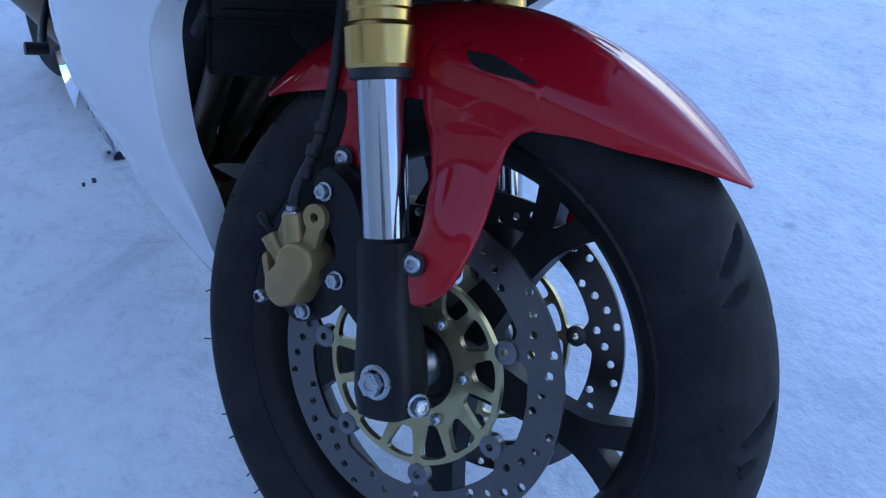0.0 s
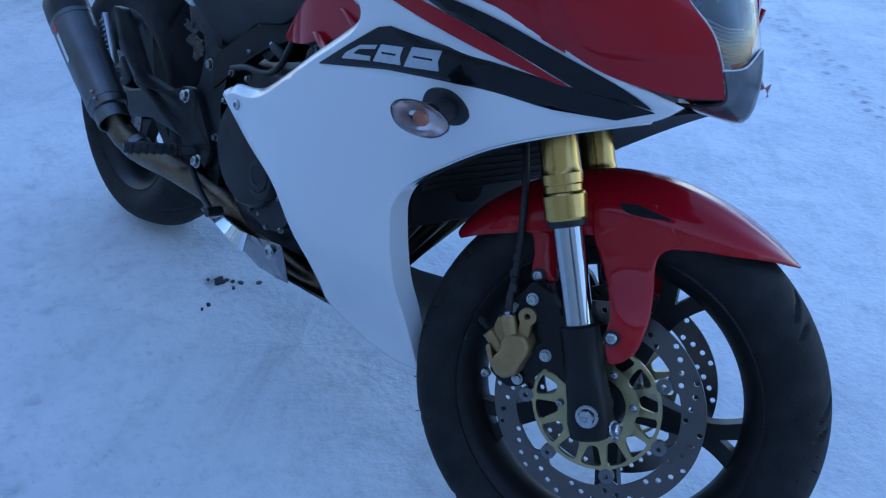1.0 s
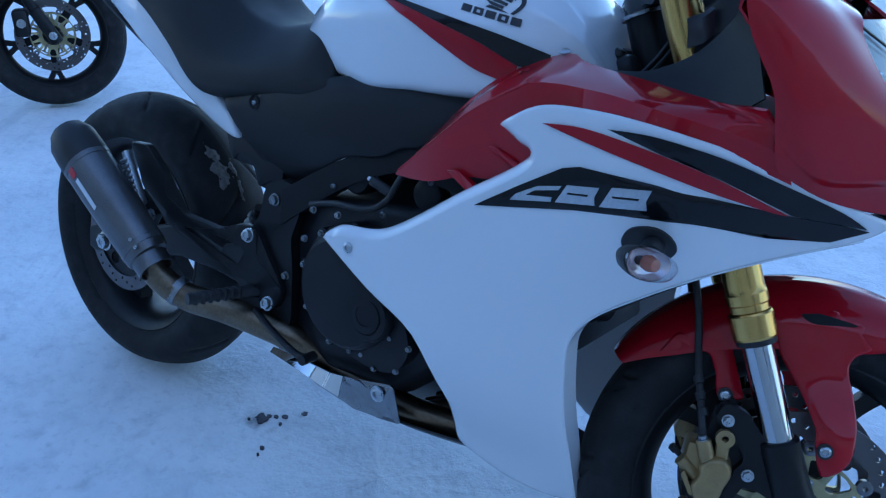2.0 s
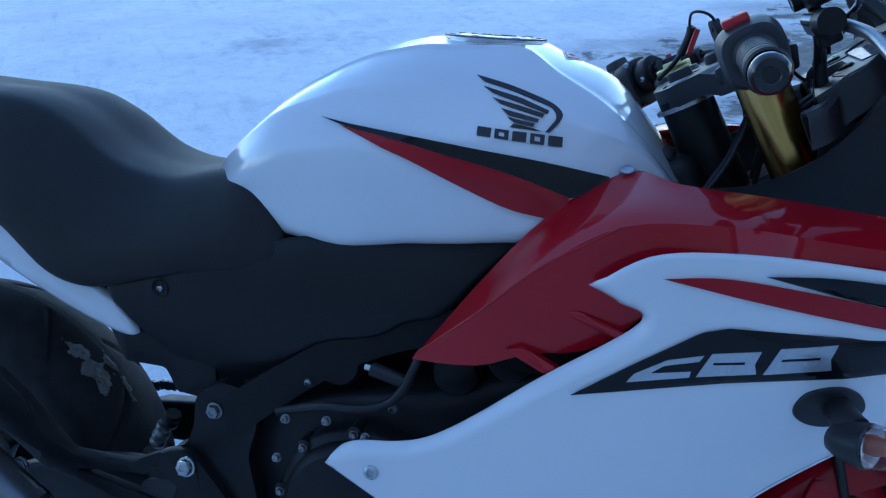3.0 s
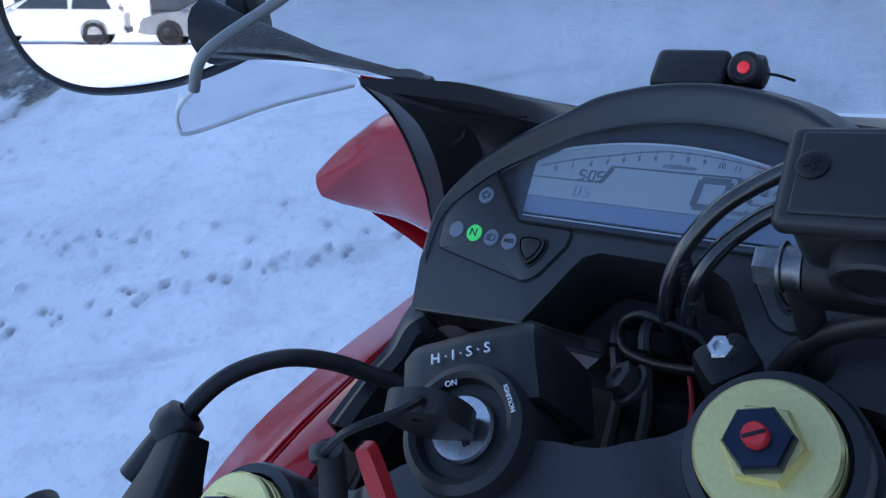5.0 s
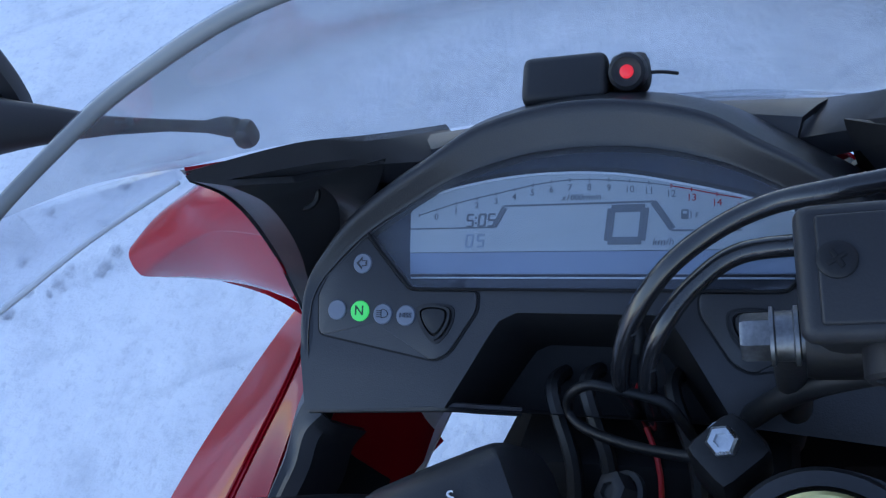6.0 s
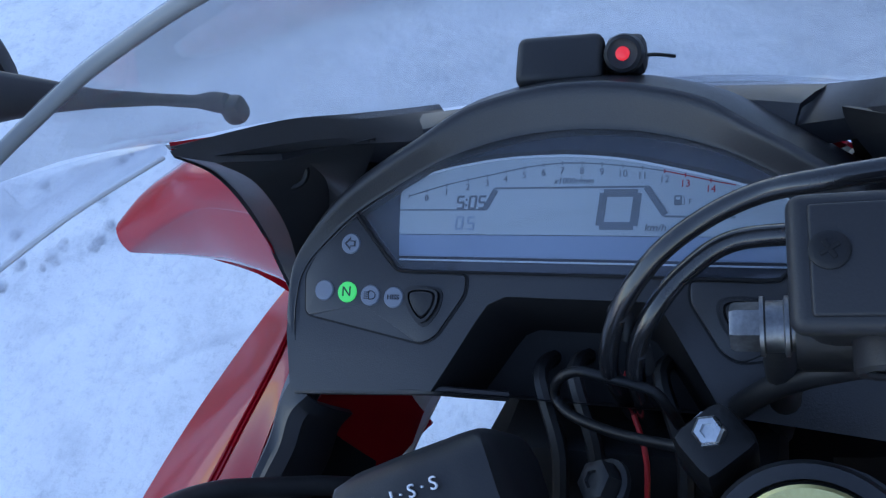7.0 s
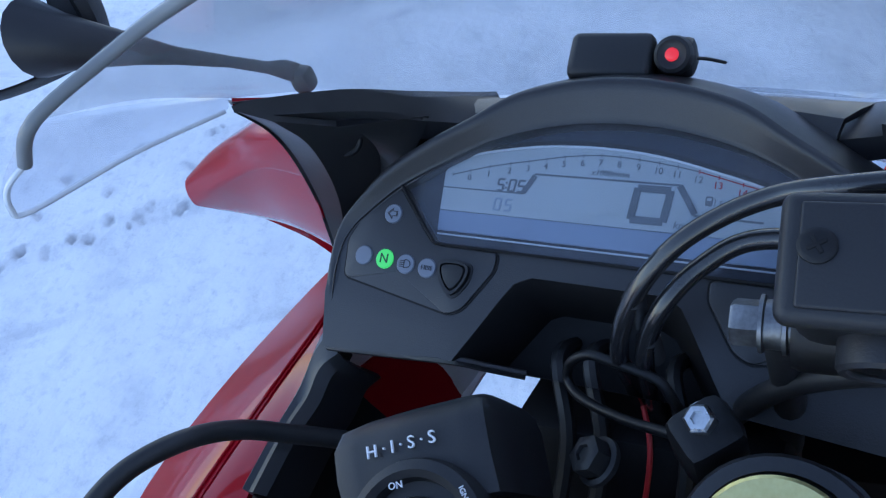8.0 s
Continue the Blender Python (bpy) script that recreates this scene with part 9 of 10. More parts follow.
# belly: collector, silver heat shield, keel
bm = bmesh.new()
tube(bm, [(0.27, -0.04, 0.225), (0.12, -0.09, 0.225), (-0.05, -0.1, 0.25), (-0.14, -0.142, 0.292), (-0.26, -0.18, 0.312), (-0.355, -0.198, 0.312), (-0.405, -0.222, 0.34), (-0.436, -0.24, 0.388)], 0.027, 18)
pipe = part("exhaust_pipe", bm, PIPE, bike, "heat-tinted steel exhaust pipe")
bm = bmesh.new()
lathe(bm, [(0.0275, -0.008), (0.0295, -0.008), (0.0295, 0.008), (0.0275, 0.008)], aim((-0.375, -0.203, 0.318), (-0.9, -0.3, 0.4)), 28, True)
part("pipe_clamp", bm, OLD_STEEL, pipe)
bm = bmesh.new()
shoe = rounded([(-0.168, 0.25), (-0.158, 0.266), (-0.09, 0.266), (-0.0172, 0.2725), (0.05, 0.288), (0.1252, 0.304), (0.1387, 0.231), (0.09, 0.221), (0.0335, 0.214), (-0.06, 0.222)], 0.006, 3)
skin(bm, [shoe], lambda u, w: (u, -(0.172 - 0.35 * abs(w - 0.285) - 0.12 * max(0, -u)), w), 0.003, 0.018, 0.003)
SHINY = mat("polished_shield", (0.3, 0.305, 0.315), 0.2, 1.0, grain=0.2, grain_scale=500, wear=0.6, wear_scale=20, wear_color=(0.17, 0.17, 0.175), rough_var=0.08)
shield_plate = part("heat_shield", bm, SHINY, bike, "brushed silver exhaust heat shield")
bm = bmesh.new()
sheet(bm, [[(-0.165, -0.152, 0.262), (-0.09, -0.158, 0.268), (-0.015, -0.166, 0.2745), (0.02, -0.168, 0.2815)], [(-0.16, -0.166, 0.258), (-0.09, -0.172, 0.255), (-0.02, -0.175, 0.248), (0.02, -0.175, 0.244)]], 0.002, 4, 3)
part("shield_fold", bm, CHROME, shield_plate, "polished fold of the shield")
bm = bmesh.new()
bolt(bm, (0.1, -0.173, 0.281), (0, -1, 0), 0.011, 0.005, "button")
lathe(bm, [(0.0, 0.0), (0.014, 0.0), (0.014, 0.002), (0.0, 0.002)], aim((0.1, -0.172, 0.281), (0, -1, 0)), 22)
part("shield_bolt", bm, STEEL, shield_plate)
bm = bmesh.new()
sheet(bm, [[(-0.2, -0.12, 0.235), (0.0, -0.13, 0.218), (0.15, -0.125, 0.225), (0.27, -0.13, 0.245), (0.34, -0.085, 0.232), (0.43, -0.06, 0.235)], [(-0.18, -0.05, 0.19), (0.0, -0.06, 0.185), (0.15, -0.06, 0.19), (0.27, -0.05, 0.2), (0.34, -0.04, 0.205), (0.43, -0.035, 0.21)], [(-0.18, 0.05, 0.19), (0.0, 0.06, 0.185), (0.15, 0.06, 0.19), (0.27, 0.05, 0.2), (0.34, 0.04, 0.205), (0.43, 0.035, 0.21)], [(-0.2, 0.12, 0.235), (0.0, 0.13, 0.218), (0.15, 0.125, 0.225), (0.27, 0.13, 0.245), (0.34, 0.085, 0.232), (0.43, 0.06, 0.235)]], 0.004, 4, 4)
part("belly_pan", bm, PLASTIC, bike, "black belly pan")
# pivot plate and pegs
bm = bmesh.new()
pp = rounded([(-0.216, 0.558), (-0.178, 0.582), (-0.132, 0.572), (-0.128, 0.53), (-0.145, 0.48), (-0.135, 0.42), (-0.13, 0.33), (-0.145, 0.27), (-0.19, 0.27), (-0.235, 0.32), (-0.25, 0.4), (-0.262, 0.475), (-0.235, 0.485), (-0.222, 0.515)], 0.012, 3)
plate(bm, [pp], 0.128, 0.15, WH)
bmesh.ops.bevel(bm, geom=[e for e in bm.edges if e.is_manifold and e.calc_face_angle(0) > 1.0], offset=0.004, segments=2, affect="EDGES")
pivot = part("pivot_plate", bm, BLACK_METAL, bike, "black frame pivot plate")
for x, z, r_ in ((-0.188, 0.541, 0.009), (-0.15, 0.295, 0.008), (-0.224, 0.466, 0.006), (-0.148, 0.41, 0.006)):
    bm = bmesh.new()
    bolt(bm, (x, -0.151, z), (0, -1, 0), r_, 0.009)
    part("plate_bolt", bm, OLD_STEEL, pivot)
bm = bmesh.new()
tube(bm, [(-0.2, -0.15, 0.36), (-0.22, -0.19, 0.364), (-0.232, -0.24, 0.366), (-0.245, -0.29, 0.366)], 0.0105, 14)
peg = part("foot_peg", bm, GRIP, bike, "black rider foot peg")
for k in range(7):
    bm = bmesh.new()
    rbox(bm, 0.02, 0.006, 0.0215, pose(-0.22 - 0.0034 * k, -0.2 - 0.0135 * k, 0.366, 0, 0, 14), 0.002, 1)
    part("peg_rib", bm, GRIP, peg)
bm = bmesh.new()
plate(bm, [rounded([(-0.3, 0.43), (-0.24, 0.44), (-0.2, 0.37), (-0.19, 0.3), (-0.22, 0.29), (-0.26, 0.37), (-0.31, 0.4)], 0.012, 3)], 0.158, 0.164, WH)
part("heel_guard", bm, PLASTIC, bike, "black heel guard")
# brake pedal
bm = bmesh.new()
tube(bm, [(-0.2, -0.17, 0.33), (-0.13, -0.19, 0.315), (-0.06, -0.205, 0.305), (-0.02, -0.215, 0.315)], 0.0065, 10)
lathe(bm, [(0.0, -0.015), (0.009, -0.015), (0.009, 0.015), (0.0, 0.015)], Matrix.Translation((-0.018, -0.22, 0.317)) @ WH, 16)
part("brake_pedal", bm, BLACK_METAL, bike, "black rear brake pedal")
# swingarm: a beam each side
for s in (-1, 1):
    bm = bmesh.new()
    rings = []
    for x, z, hh, y in ((-0.17, 0.41, 0.045, 0.1), (-0.25, 0.42, 0.045, 0.105), (-0.36, 0.43, 0.04, 0.115), (-0.46, 0.425, 0.035, 0.12), (-0.56, 0.395, 0.032, 0.122), (-0.66, 0.345, 0.032, 0.122), (-0.74, 0.312, 0.034, 0.12), (-0.765, 0.308, 0.026, 0.12)):
        rings.append([(x, s * y + dy, z + dz - (0.055 if s > 0 else 0.04) * (-0.6 < x < -0.22)) for dy, dz in rounded([(-0.017, -hh), (-0.017, hh), (0.017, hh), (0.017, -hh)], 0.008, 3)])
    loft(bm, rings)
    if s < 0:
        swing = part("swingarm", bm, BLACK_METAL, bike, "black swingarm")
    else:
        part("swingarm_beam", bm, BLACK_METAL, swing)
bm = bmesh.new()
lathe(bm, [(0.0, -0.15), (0.014, -0.15), (0.014, 0.15), (0.0, 0.15)], Matrix.Translation((-0.702, 0, 0.315)) @ WH, 20)
bolt(bm, (-0.702, -0.14, 0.315), (0, -1, 0), 0.017, 0.014)
part("rear_axle", bm, STEEL, bike, "rear axle")


def groove_rear(a, h):
    s = abs(h)
    best = 0.0
    for off, side in ((0.0, 1), (0.5, -1)):
        if h * side < 0.006 or s > 0.075:
            continue
        ph = (a / (2 * math.pi) * 11 + off + s * 6.5) % 1.0
        ph = min(ph, 1 - ph)
        w = 0.045 * min(1.0, (s - 0.006) / 0.01, (0.075 - s) / 0.012)
        best = max(best, min(1.0, max(0.0, (w - ph) / 0.02)))
    return best


RW = Matrix.Translation((-0.702, 0, 0.315)) @ WH
REAR_PROF = sym([(0.216, 0.068), (0.224, 0.078), (0.24, 0.087), (0.257, 0.09), (0.272, 0.086), (0.288, 0.072), (0.301, 0.05), (0.31, 0.026), (0.314, 0.009), (0.3145, 0.0)])
bm = bmesh.new()
lathe(bm, [(0.222, 0.072), (0.217, 0.075), (0.205, 0.068), (0.192, 0.05), (0.186, 0.02), (0.185, 0.0), (0.186, -0.02), (0.192, -0.05), (0.205, -0.068), (0.217, -0.075), (0.222, -0.072), (0.212, -0.04), (0.212, 0.04)], None, 80, True)
rrim = part("rear_rim", bm, BLACK_METAL, bike, "black cast rear rim", RW)
part("tyre", tyre_mesh(REAR_PROF, 380, groove_rear, 0.005), RUBBER, rrim, "worn black rear tyre", RW, 60)
bm = bmesh.new()
lathe(bm, [(0.0, 0.07), (0.04, 0.07), (0.046, 0.05), (0.05, 0.0), (0.046, -0.05), (0.04, -0.07), (0.0, -0.07)], None, 36)
part("hub", bm, BLACK_METAL, rrim, "", RW)
for k in range(5):
    bm = bmesh.new()
    body = [(0.03, -0.026), (0.06, -0.022), (0.11, -0.017), (0.15, -0.019), (0.175, -0.03), (0.196, -0.042), (0.2, -0.024), (0.19, -0.0165)]
    plate(bm, [rounded(body + [(x, -y) for x, y in reversed(body)], 0.01, 2), rounded([(0.166, 0.0), (0.196, -0.0135), (0.1985, 0.0), (0.196, 0.0135)], 0.004, 3)], -0.016, 0.016)
    bm.transform(Matrix.Rotation(radians(30 + 72 * k), 4, "Z"))
    part("spoke", bm, BLACK_METAL, rrim, "", RW)
bm = bmesh.new()
loops = [circle(0.12, 90), circle(0.088, 60)]
for k in range(12):
    for j, r_ in enumerate((0.095, 0.103, 0.111)):
        a = 2 * math.pi * (k + 0.3 * j) / 12
        loops.append(circle(0.0034, 8, r_ * math.cos(a), r_ * math.sin(a)))
plate(bm, loops, 0.094, 0.098)
part("rear_disc", bm, DISC, bike, "drilled steel rear brake disc", RW)
bm = bmesh.new()
plate(bm, [circle(0.09, 60), circle(0.04, 40)] + [circle(0.014, 16, 0.066 * math.cos(t), 0.066 * math.sin(t)) for t in [2 * math.pi * k / 6 for k in range(6)]], 0.09, 0.094)
part("rear_disc_centre", bm, BLACK_METAL, bike, "", RW)
bm = bmesh.new()
rbox(bm, 0.075, 0.05, 0.05, pose(-0.62, -0.105, 0.405, 0, 30, 0), 0.01, 3)
part("rear_caliper", bm, BLACK_METAL, bike, "black rear brake caliper")
bm = bmesh.new()
plate(bm, [circle(0.095, 60), circle(0.05, 30)], -0.104, -0.098)
part("sprocket", bm, STEEL, bike, "steel rear sprocket", RW)
# old snow caked on the tyre
SNOWY = mat("caked_snow", (0.16, 0.155, 0.15), 0.85, grain=0.5, grain_scale=120, bump=0.6, wear=0.8, wear_scale=50, wear_color=(0.06, 0.056, 0.052))
from mathutils import noise
bm = bmesh.new()
hs = [p[1] for p in REAR_PROF if p[1] >= 0 and p[0] > 0.25]
rs = [p[0] for p in REAR_PROF if p[1] >= 0 and p[0] > 0.25]
order = sorted(range(len(hs)), key=lambda i: hs[i])
cells = {}
for i in range(120):
    for k in range(64):
        a, h = radians(20 + 42 * i / 119), 0.002 + 0.078 * k / 63
        body = 0.9 - ((math.degrees(a) - 42) / 9.5) ** 2 - ((h - 0.036) / 0.014) ** 2
        tread = 0.5 - ((h - 0.008) / 0.008) ** 2 - ((math.degrees(a) - 36) / 9) ** 2
        n_ = noise.fractal(Vector((a * 16, h * 70, 3.1)), 1.0, 2.0, 5) * 1.5
        lift = min(0.006, 0.004 * (max(body, tread) + n_))
        if lift > 0.0:
            r_ = float(np.interp(h, [hs[m_] for m_ in order], [rs[m_] for m_ in order])) + 0.0006 + lift * (0.75 + 0.5 * noise.noise(Vector((a * 110, h * 330, 7.0))))
            cells[i, k] = bm.verts.new((r_ * math.cos(a), r_ * math.sin(a), h))
for (i, k) in list(cells):
    quad = [(i, k), (i + 1, k), (i + 1, k + 1), (i, k + 1)]
    if all(q in cells for q in quad):
        bm.faces.new([cells[q] for q in quad])
bmesh.ops.delete(bm, geom=[v for v in bm.verts if not v.link_faces], context="VERTS")
bmesh.ops.solidify(bm, geom=bm.faces[:], thickness=0.003)
caked = part("caked_snow", bm, SNOWY, bike, "dirty grey snow and mud stuck to the rear tyre", RW)
tagged(caked, kind="stuff")
# hugger, tail underside, silencer
bm = bmesh.new()
sheet(bm, [[(-0.36, -0.09, 0.62), (-0.5, -0.095, 0.68), (-0.7, -0.095, 0.77), (-0.9, -0.08, 0.86)], [(-0.35, 0.0, 0.64), (-0.5, 0.0, 0.7), (-0.7, 0.0, 0.79), (-0.9, 0.0, 0.88)], [(-0.36, 0.09, 0.62), (-0.5, 0.095, 0.68), (-0.7, 0.095, 0.77), (-0.9, 0.08, 0.86)]], 0.006, 4, 4)
part("tail_underside", bm, PLASTIC, bike, "black tail underside")
bm = bmesh.new()
tube(bm, [(-0.28, -0.02, 0.37), (-0.24, -0.02, 0.56)], 0.026, 16, smooth=False)
shock = part("shock_absorber", bm, BLACK_METAL, bike, "black rear shock absorber with its linkage")
for k, (x, z) in enumerate(((-0.318, 0.47), (-0.333, 0.452), (-0.342, 0.436), (-0.36, 0.405))):
    bm = bmesh.new()
    lathe(bm, [(0.0, -0.012), (0.011, -0.012), (0.0125, -0.006), (0.0095, 0.0), (0.0125, 0.006), (0.011, 0.012), (0.0, 0.012)], aim((x, -0.065, z), (0.45, -0.1, 0.85)), 16)
    part("linkage_bush", bm, OLD_STEEL if k in (1, 2) else BLACK_METAL, shock)
bm = bmesh.new()
skin(bm, [rounded([(-0.395, 0.67), (-0.38, 0.63), (-0.365, 0.6), (-0.35, 0.574), (-0.279, 0.577), (-0.262, 0.545), (-0.2, 0.54), (-0.2, 0.68)], 0.006, 3)], lambda u, w: (u, -0.11 - 0.02 * math.sin(9 * (u + 0.36)), w), 0.012, 0.02, 0.005)
part("rear_shroud", bm, COVER, bike, "black plastic shroud behind the frame cover")
# drive chain on the far side: a row of waisted links
bm = bmesh.new()
for k in range(33):
    x = -0.7 + 0.0159 * k
    link = crom([(-0.0085, 0.0), (-0.006, 0.0085), (0.0, 0.0065), (0.006, 0.0085), (0.0085, 0.0), (0.006, -0.0085), (0.0, -0.0065), (-0.006, -0.0085)], 2, True)
    plate(bm, [link], -0.104 + 0.003 * (k % 2), -0.098 + 0.003 * (k % 2), Matrix.Translation((x, 0, 0.408 + 0.115 * (x + 0.7))) @ WH)
part("drive_chain", bm, OLD_STEEL, bike, "oily steel drive chain")
MUF = aim((-0.412, -0.246, 0.385), (-0.235, -0.01, 0.178))
MUFR = MUF.to_3x3().inverted() @ Vector((0, -1, 0))
MUF = MUF @ Matrix.Rotation(math.atan2(MUFR.y, MUFR.x), 4, "Z")       # x outwards
hexo = lambda k, sx=0.042, sy=0.048: rounded([(sx * k, sy * 0.45 * k), (sx * 0.45 * k, sy * k), (-sx * 0.55 * k, sy * k), (-sx * k, sy * 0.5 * k), (-sx * k, -sy * 0.5 * k), (-sx * 0.55 * k, -sy * k), (sx * 0.45 * k, -sy * k), (sx * k, -sy * 0.45 * k)], 0.02 * k, 4)
bm = bmesh.new()
loft(bm, [[MUF @ Vector((x, y, z)) for x, y in hexo(k)] for k, z in ((0.86, 0.018), (0.9, 0.02), (0.965, 0.09), (1.0, 0.17), (1.0, 0.232))])
muff = part("silencer", bm, MUFFLER, bike, "grey titanium exhaust silencer with a black end")
bm = bmesh.new()
loft(bm, [[MUF @ Vector((x, y, z)) for x, y in hexo(k)] for k, z in ((1.02, 0.228), (1.025, 0.232), (1.02, 0.255), (0.98, 0.285), (0.72, 0.31), (0.5, 0.313), (0.46, 0.3))])
part("silencer_end", bm, PLASTIC, muff, "black carbon end cap")
bm = bmesh.new()
loft(bm, [[MUF @ Vector((x, y, z)) for x, y in hexo(k)] for k, z in ((0.6, -0.004), (0.84, 0.0), (0.885, 0.006), (0.9, 0.02), (0.9, 0.028))])
lathe(bm, [(0.031, -0.03), (0.034, -0.03), (0.034, 0.004), (0.03, 0.004)], MUF, 28, True)
part("silencer_collar", bm, MUFFLER, muff)
for k, z in ((0.905, 0.022), (1.005, 0.226)):
    bm = bmesh.new()
    loft(bm, [[MUF @ Vector((x, y, zz)) for x, y in hexo(kk)] for kk, zz in ((k, z - 0.006), (k + 0.02, z - 0.005), (k + 0.02, z + 0.005), (k, z + 0.006))], True, False)
    part("silencer_band", bm, MUFFLER, muff)
for z in (0.012, 0.03):
    bm = bmesh.new()
    bolt(bm, MUF @ Vector((0.035, 0.028, z)), MUF.to_3x3() @ Vector((0.8, 0.5, 0)), 0.0035, 0.002, "button")
    part("rivet", bm, STEEL, muff)
# maker's plate: red block and a plain white bar
SID = MUF @ Matrix.Translation((0.0415, 0.002, 0.19)) @ Matrix(((0, 0, 1, 0), (0, 1, 0, 0), (-1, 0, 0, 0), (0, 0, 0, 1)))
bm = bmesh.new()
rbox(bm, 0.022, 0.016, 0.0012, SID @ pose(-0.022, 0, 0.0008), 0.0004, 1)
part("red_badge", bm, RED_PLASTIC, muff, "small red badge")
bm = bmesh.new()
rbox(bm, 0.07, 0.0105, 0.0014, SID @ pose(0.03, 0, 0.0009), 0.0004, 1)
part("mark_bar", bm, LABEL_WHITE, muff, "plain white maker's bar")
# hanger, pillion peg
bm = bmesh.new()
skin(bm, [rounded([(-0.558, 0.57), (-0.51, 0.573), (-0.471, 0.539), (-0.404, 0.461), (-0.312, 0.456), (-0.257, 0.48), (-0.223, 0.482), (-0.143, 0.38), (-0.163, 0.34), (-0.21, 0.356), (-0.347, 0.399), (-0.45, 0.43), (-0.523, 0.49)], 0.01, 3), rounded([(-0.4, 0.435), (-0.34, 0.42), (-0.26, 0.4), (-0.245, 0.43), (-0.3, 0.44)], 0.008, 3)], lambda u, w: (u, -0.165 + 0.06 * min(0.0, u + 0.22), w), 0.016, 0.03, 0.004)
hang = part("peg_hanger", bm, BLACK_METAL, bike, "black pillion peg hanger")
for q in ((-0.527, -0.21, 0.49), (-0.456, -0.21, 0.449), (-0.216, -0.182, 0.472), (-0.158, -0.182, 0.36)):
    bm = bmesh.new()
    bolt(bm, q, (0, -1, 0.2), 0.0105, 0.011)
    part("hanger_bolt", bm, STEEL, hang)
bm = bmesh.new()
PG = aim((-0.482, -0.208, 0.463), (-0.063, 0.0, 0.105))
rbox(bm, 0.018, 0.014, 0.11, PG @ Matrix.Translation((0, 0, 0.055)), 0.005)
for k in range(8):
    rbox(bm, 0.006, 0.02, 0.006, PG @ Matrix.Translation((0.011, 0, 0.018 + 0.0105 * k)), 0.0015, 1)
part("pillion_peg", bm, ALU, bike, "folded bare aluminium pillion peg")
# side stand
bm = bmesh.new()
tube(bm, [(-0.08, 0.12, 0.26), (-0.1, 0.2, 0.17), (-0.12, 0.29, 0.075)], 0.012, 14)
rbox(bm, 0.06, 0.04, 0.01, pose(-0.12, 0.3, 0.07, 12, 0, 0), 0.003)
part("side_stand", bm, BLACK_METAL, bike, "black side stand")


# ---- a second, black motorcycle beside the first one ----
other = thing("parked_motorcycle", pose(-2.62, 0.98, 0.0, -9, 0, 61), "black naked motorcycle parked on the snow, front wheel foremost", "motorcycle")
OM = pose(0, 0, 0.3) @ WH
wheel_front(other, OM, False, 200)
OF = pose(0, 0, 0.3, 0, -25, 0)
for s in (-1, 1):
    bm = bmesh.new()
    lathe(bm, [(0.0, -0.03), (0.026, -0.03), (0.027, 0.05), (0.026, 0.12), (0.02, 0.125), (0.02, 0.3), (0.0, 0.3)], Matrix.Translation((0, 0.1 * s, 0)), 24)
    leg = part("fork_leg", bm, BLACK_METAL, other, "black fork leg", OF)
    bm = bmesh.new()
    lathe(bm, [(0.02, 0.27), (0.029, 0.272), (0.028, 0.42), (0.026, 0.72), (0.0, 0.72)], Matrix.Translation((0, 0.1 * s, 0)), 24)
    part("fork_tube", bm, BLACK_METAL, leg, "", OF)
    bm = bmesh.new()
    bolt(bm, (0, 0.128 * s, 0), (0, s, 0), 0.013, 0.01)
    part("axle_nut", bm, STEEL, leg, "", OF)
    bm = bmesh.new()
    rbox(bm, 0.06, 0.05, 0.11, pose(-0.075, 0.095 * s, 0.1, 0, 25, 0), 0.014)
    cal_ = part("brake_caliper", bm, BLACK_METAL, other, "black brake caliper", OF)
    bm = bmesh.new()
    lathe(bm, [(0.0, 0.0), (0.018, 0.0), (0.018, 0.008), (0.0, 0.01)], aim((-0.075, 0.12 * s, 0.1), (0, s, 0)), 20)
    part("piston_cover", bm, STEEL, cal_, "", OF)
bm = bmesh.new()
sheet(bm, [[((0.318 + 0.004 * (1 - (w / 0.07) ** 2)) * math.cos(radians(a)), w, (0.318 + 0.004 * (1 - (w / 0.07) ** 2)) * math.sin(radians(a))) for w in (-0.07, -0.05, 0.0, 0.05, 0.07)] for a in (8, 30, 60, 90, 120, 150)], 0.003, 4, 4)
part("mudguard", bm, BLACK_GLOSS, other, "gloss black front mudguard", pose(0, 0, 0.3))
bm = bmesh.new()
rbox(bm, 0.07, 0.27, 0.03, Matrix.Translation((-0.02, 0, 0.7)), 0.01)
rbox(bm, 0.07, 0.27, 0.04, Matrix.Translation((-0.02, 0, 0.52)), 0.01)
part("fork_clamp", bm, BLACK_METAL, other, "", OF)
bm = bmesh.new()
tube(bm, [(-0.12, -0.36, 0.8), (-0.04, -0.3, 0.8), (-0.02, -0.1, 0.76), (-0.02, 0.1, 0.76), (-0.04, 0.3, 0.8), (-0.12, 0.36, 0.8)], 0.012, 12)
part("handlebar", bm, BLACK_METAL, other, "", OF)
bm = bmesh.new()
lathe(bm, [(0.0, 0.0), (0.05, 0.005), (0.085, 0.04), (0.09, 0.09), (0.085, 0.1), (0.0, 0.1)], aim((-0.3, 0, 0.86), (1, 0, -0.15)), 32)
head_ = part("headlamp", bm, BLACK_GLOSS, other, "round headlamp")
bm = bmesh.new()
lathe(bm, [(0.0, 0.108), (0.06, 0.106), (0.083, 0.1)], aim((-0.3, 0, 0.86), (1, 0, -0.15)), 32)
part("lens", bm, CHROME, head_)
bm = bmesh.new()
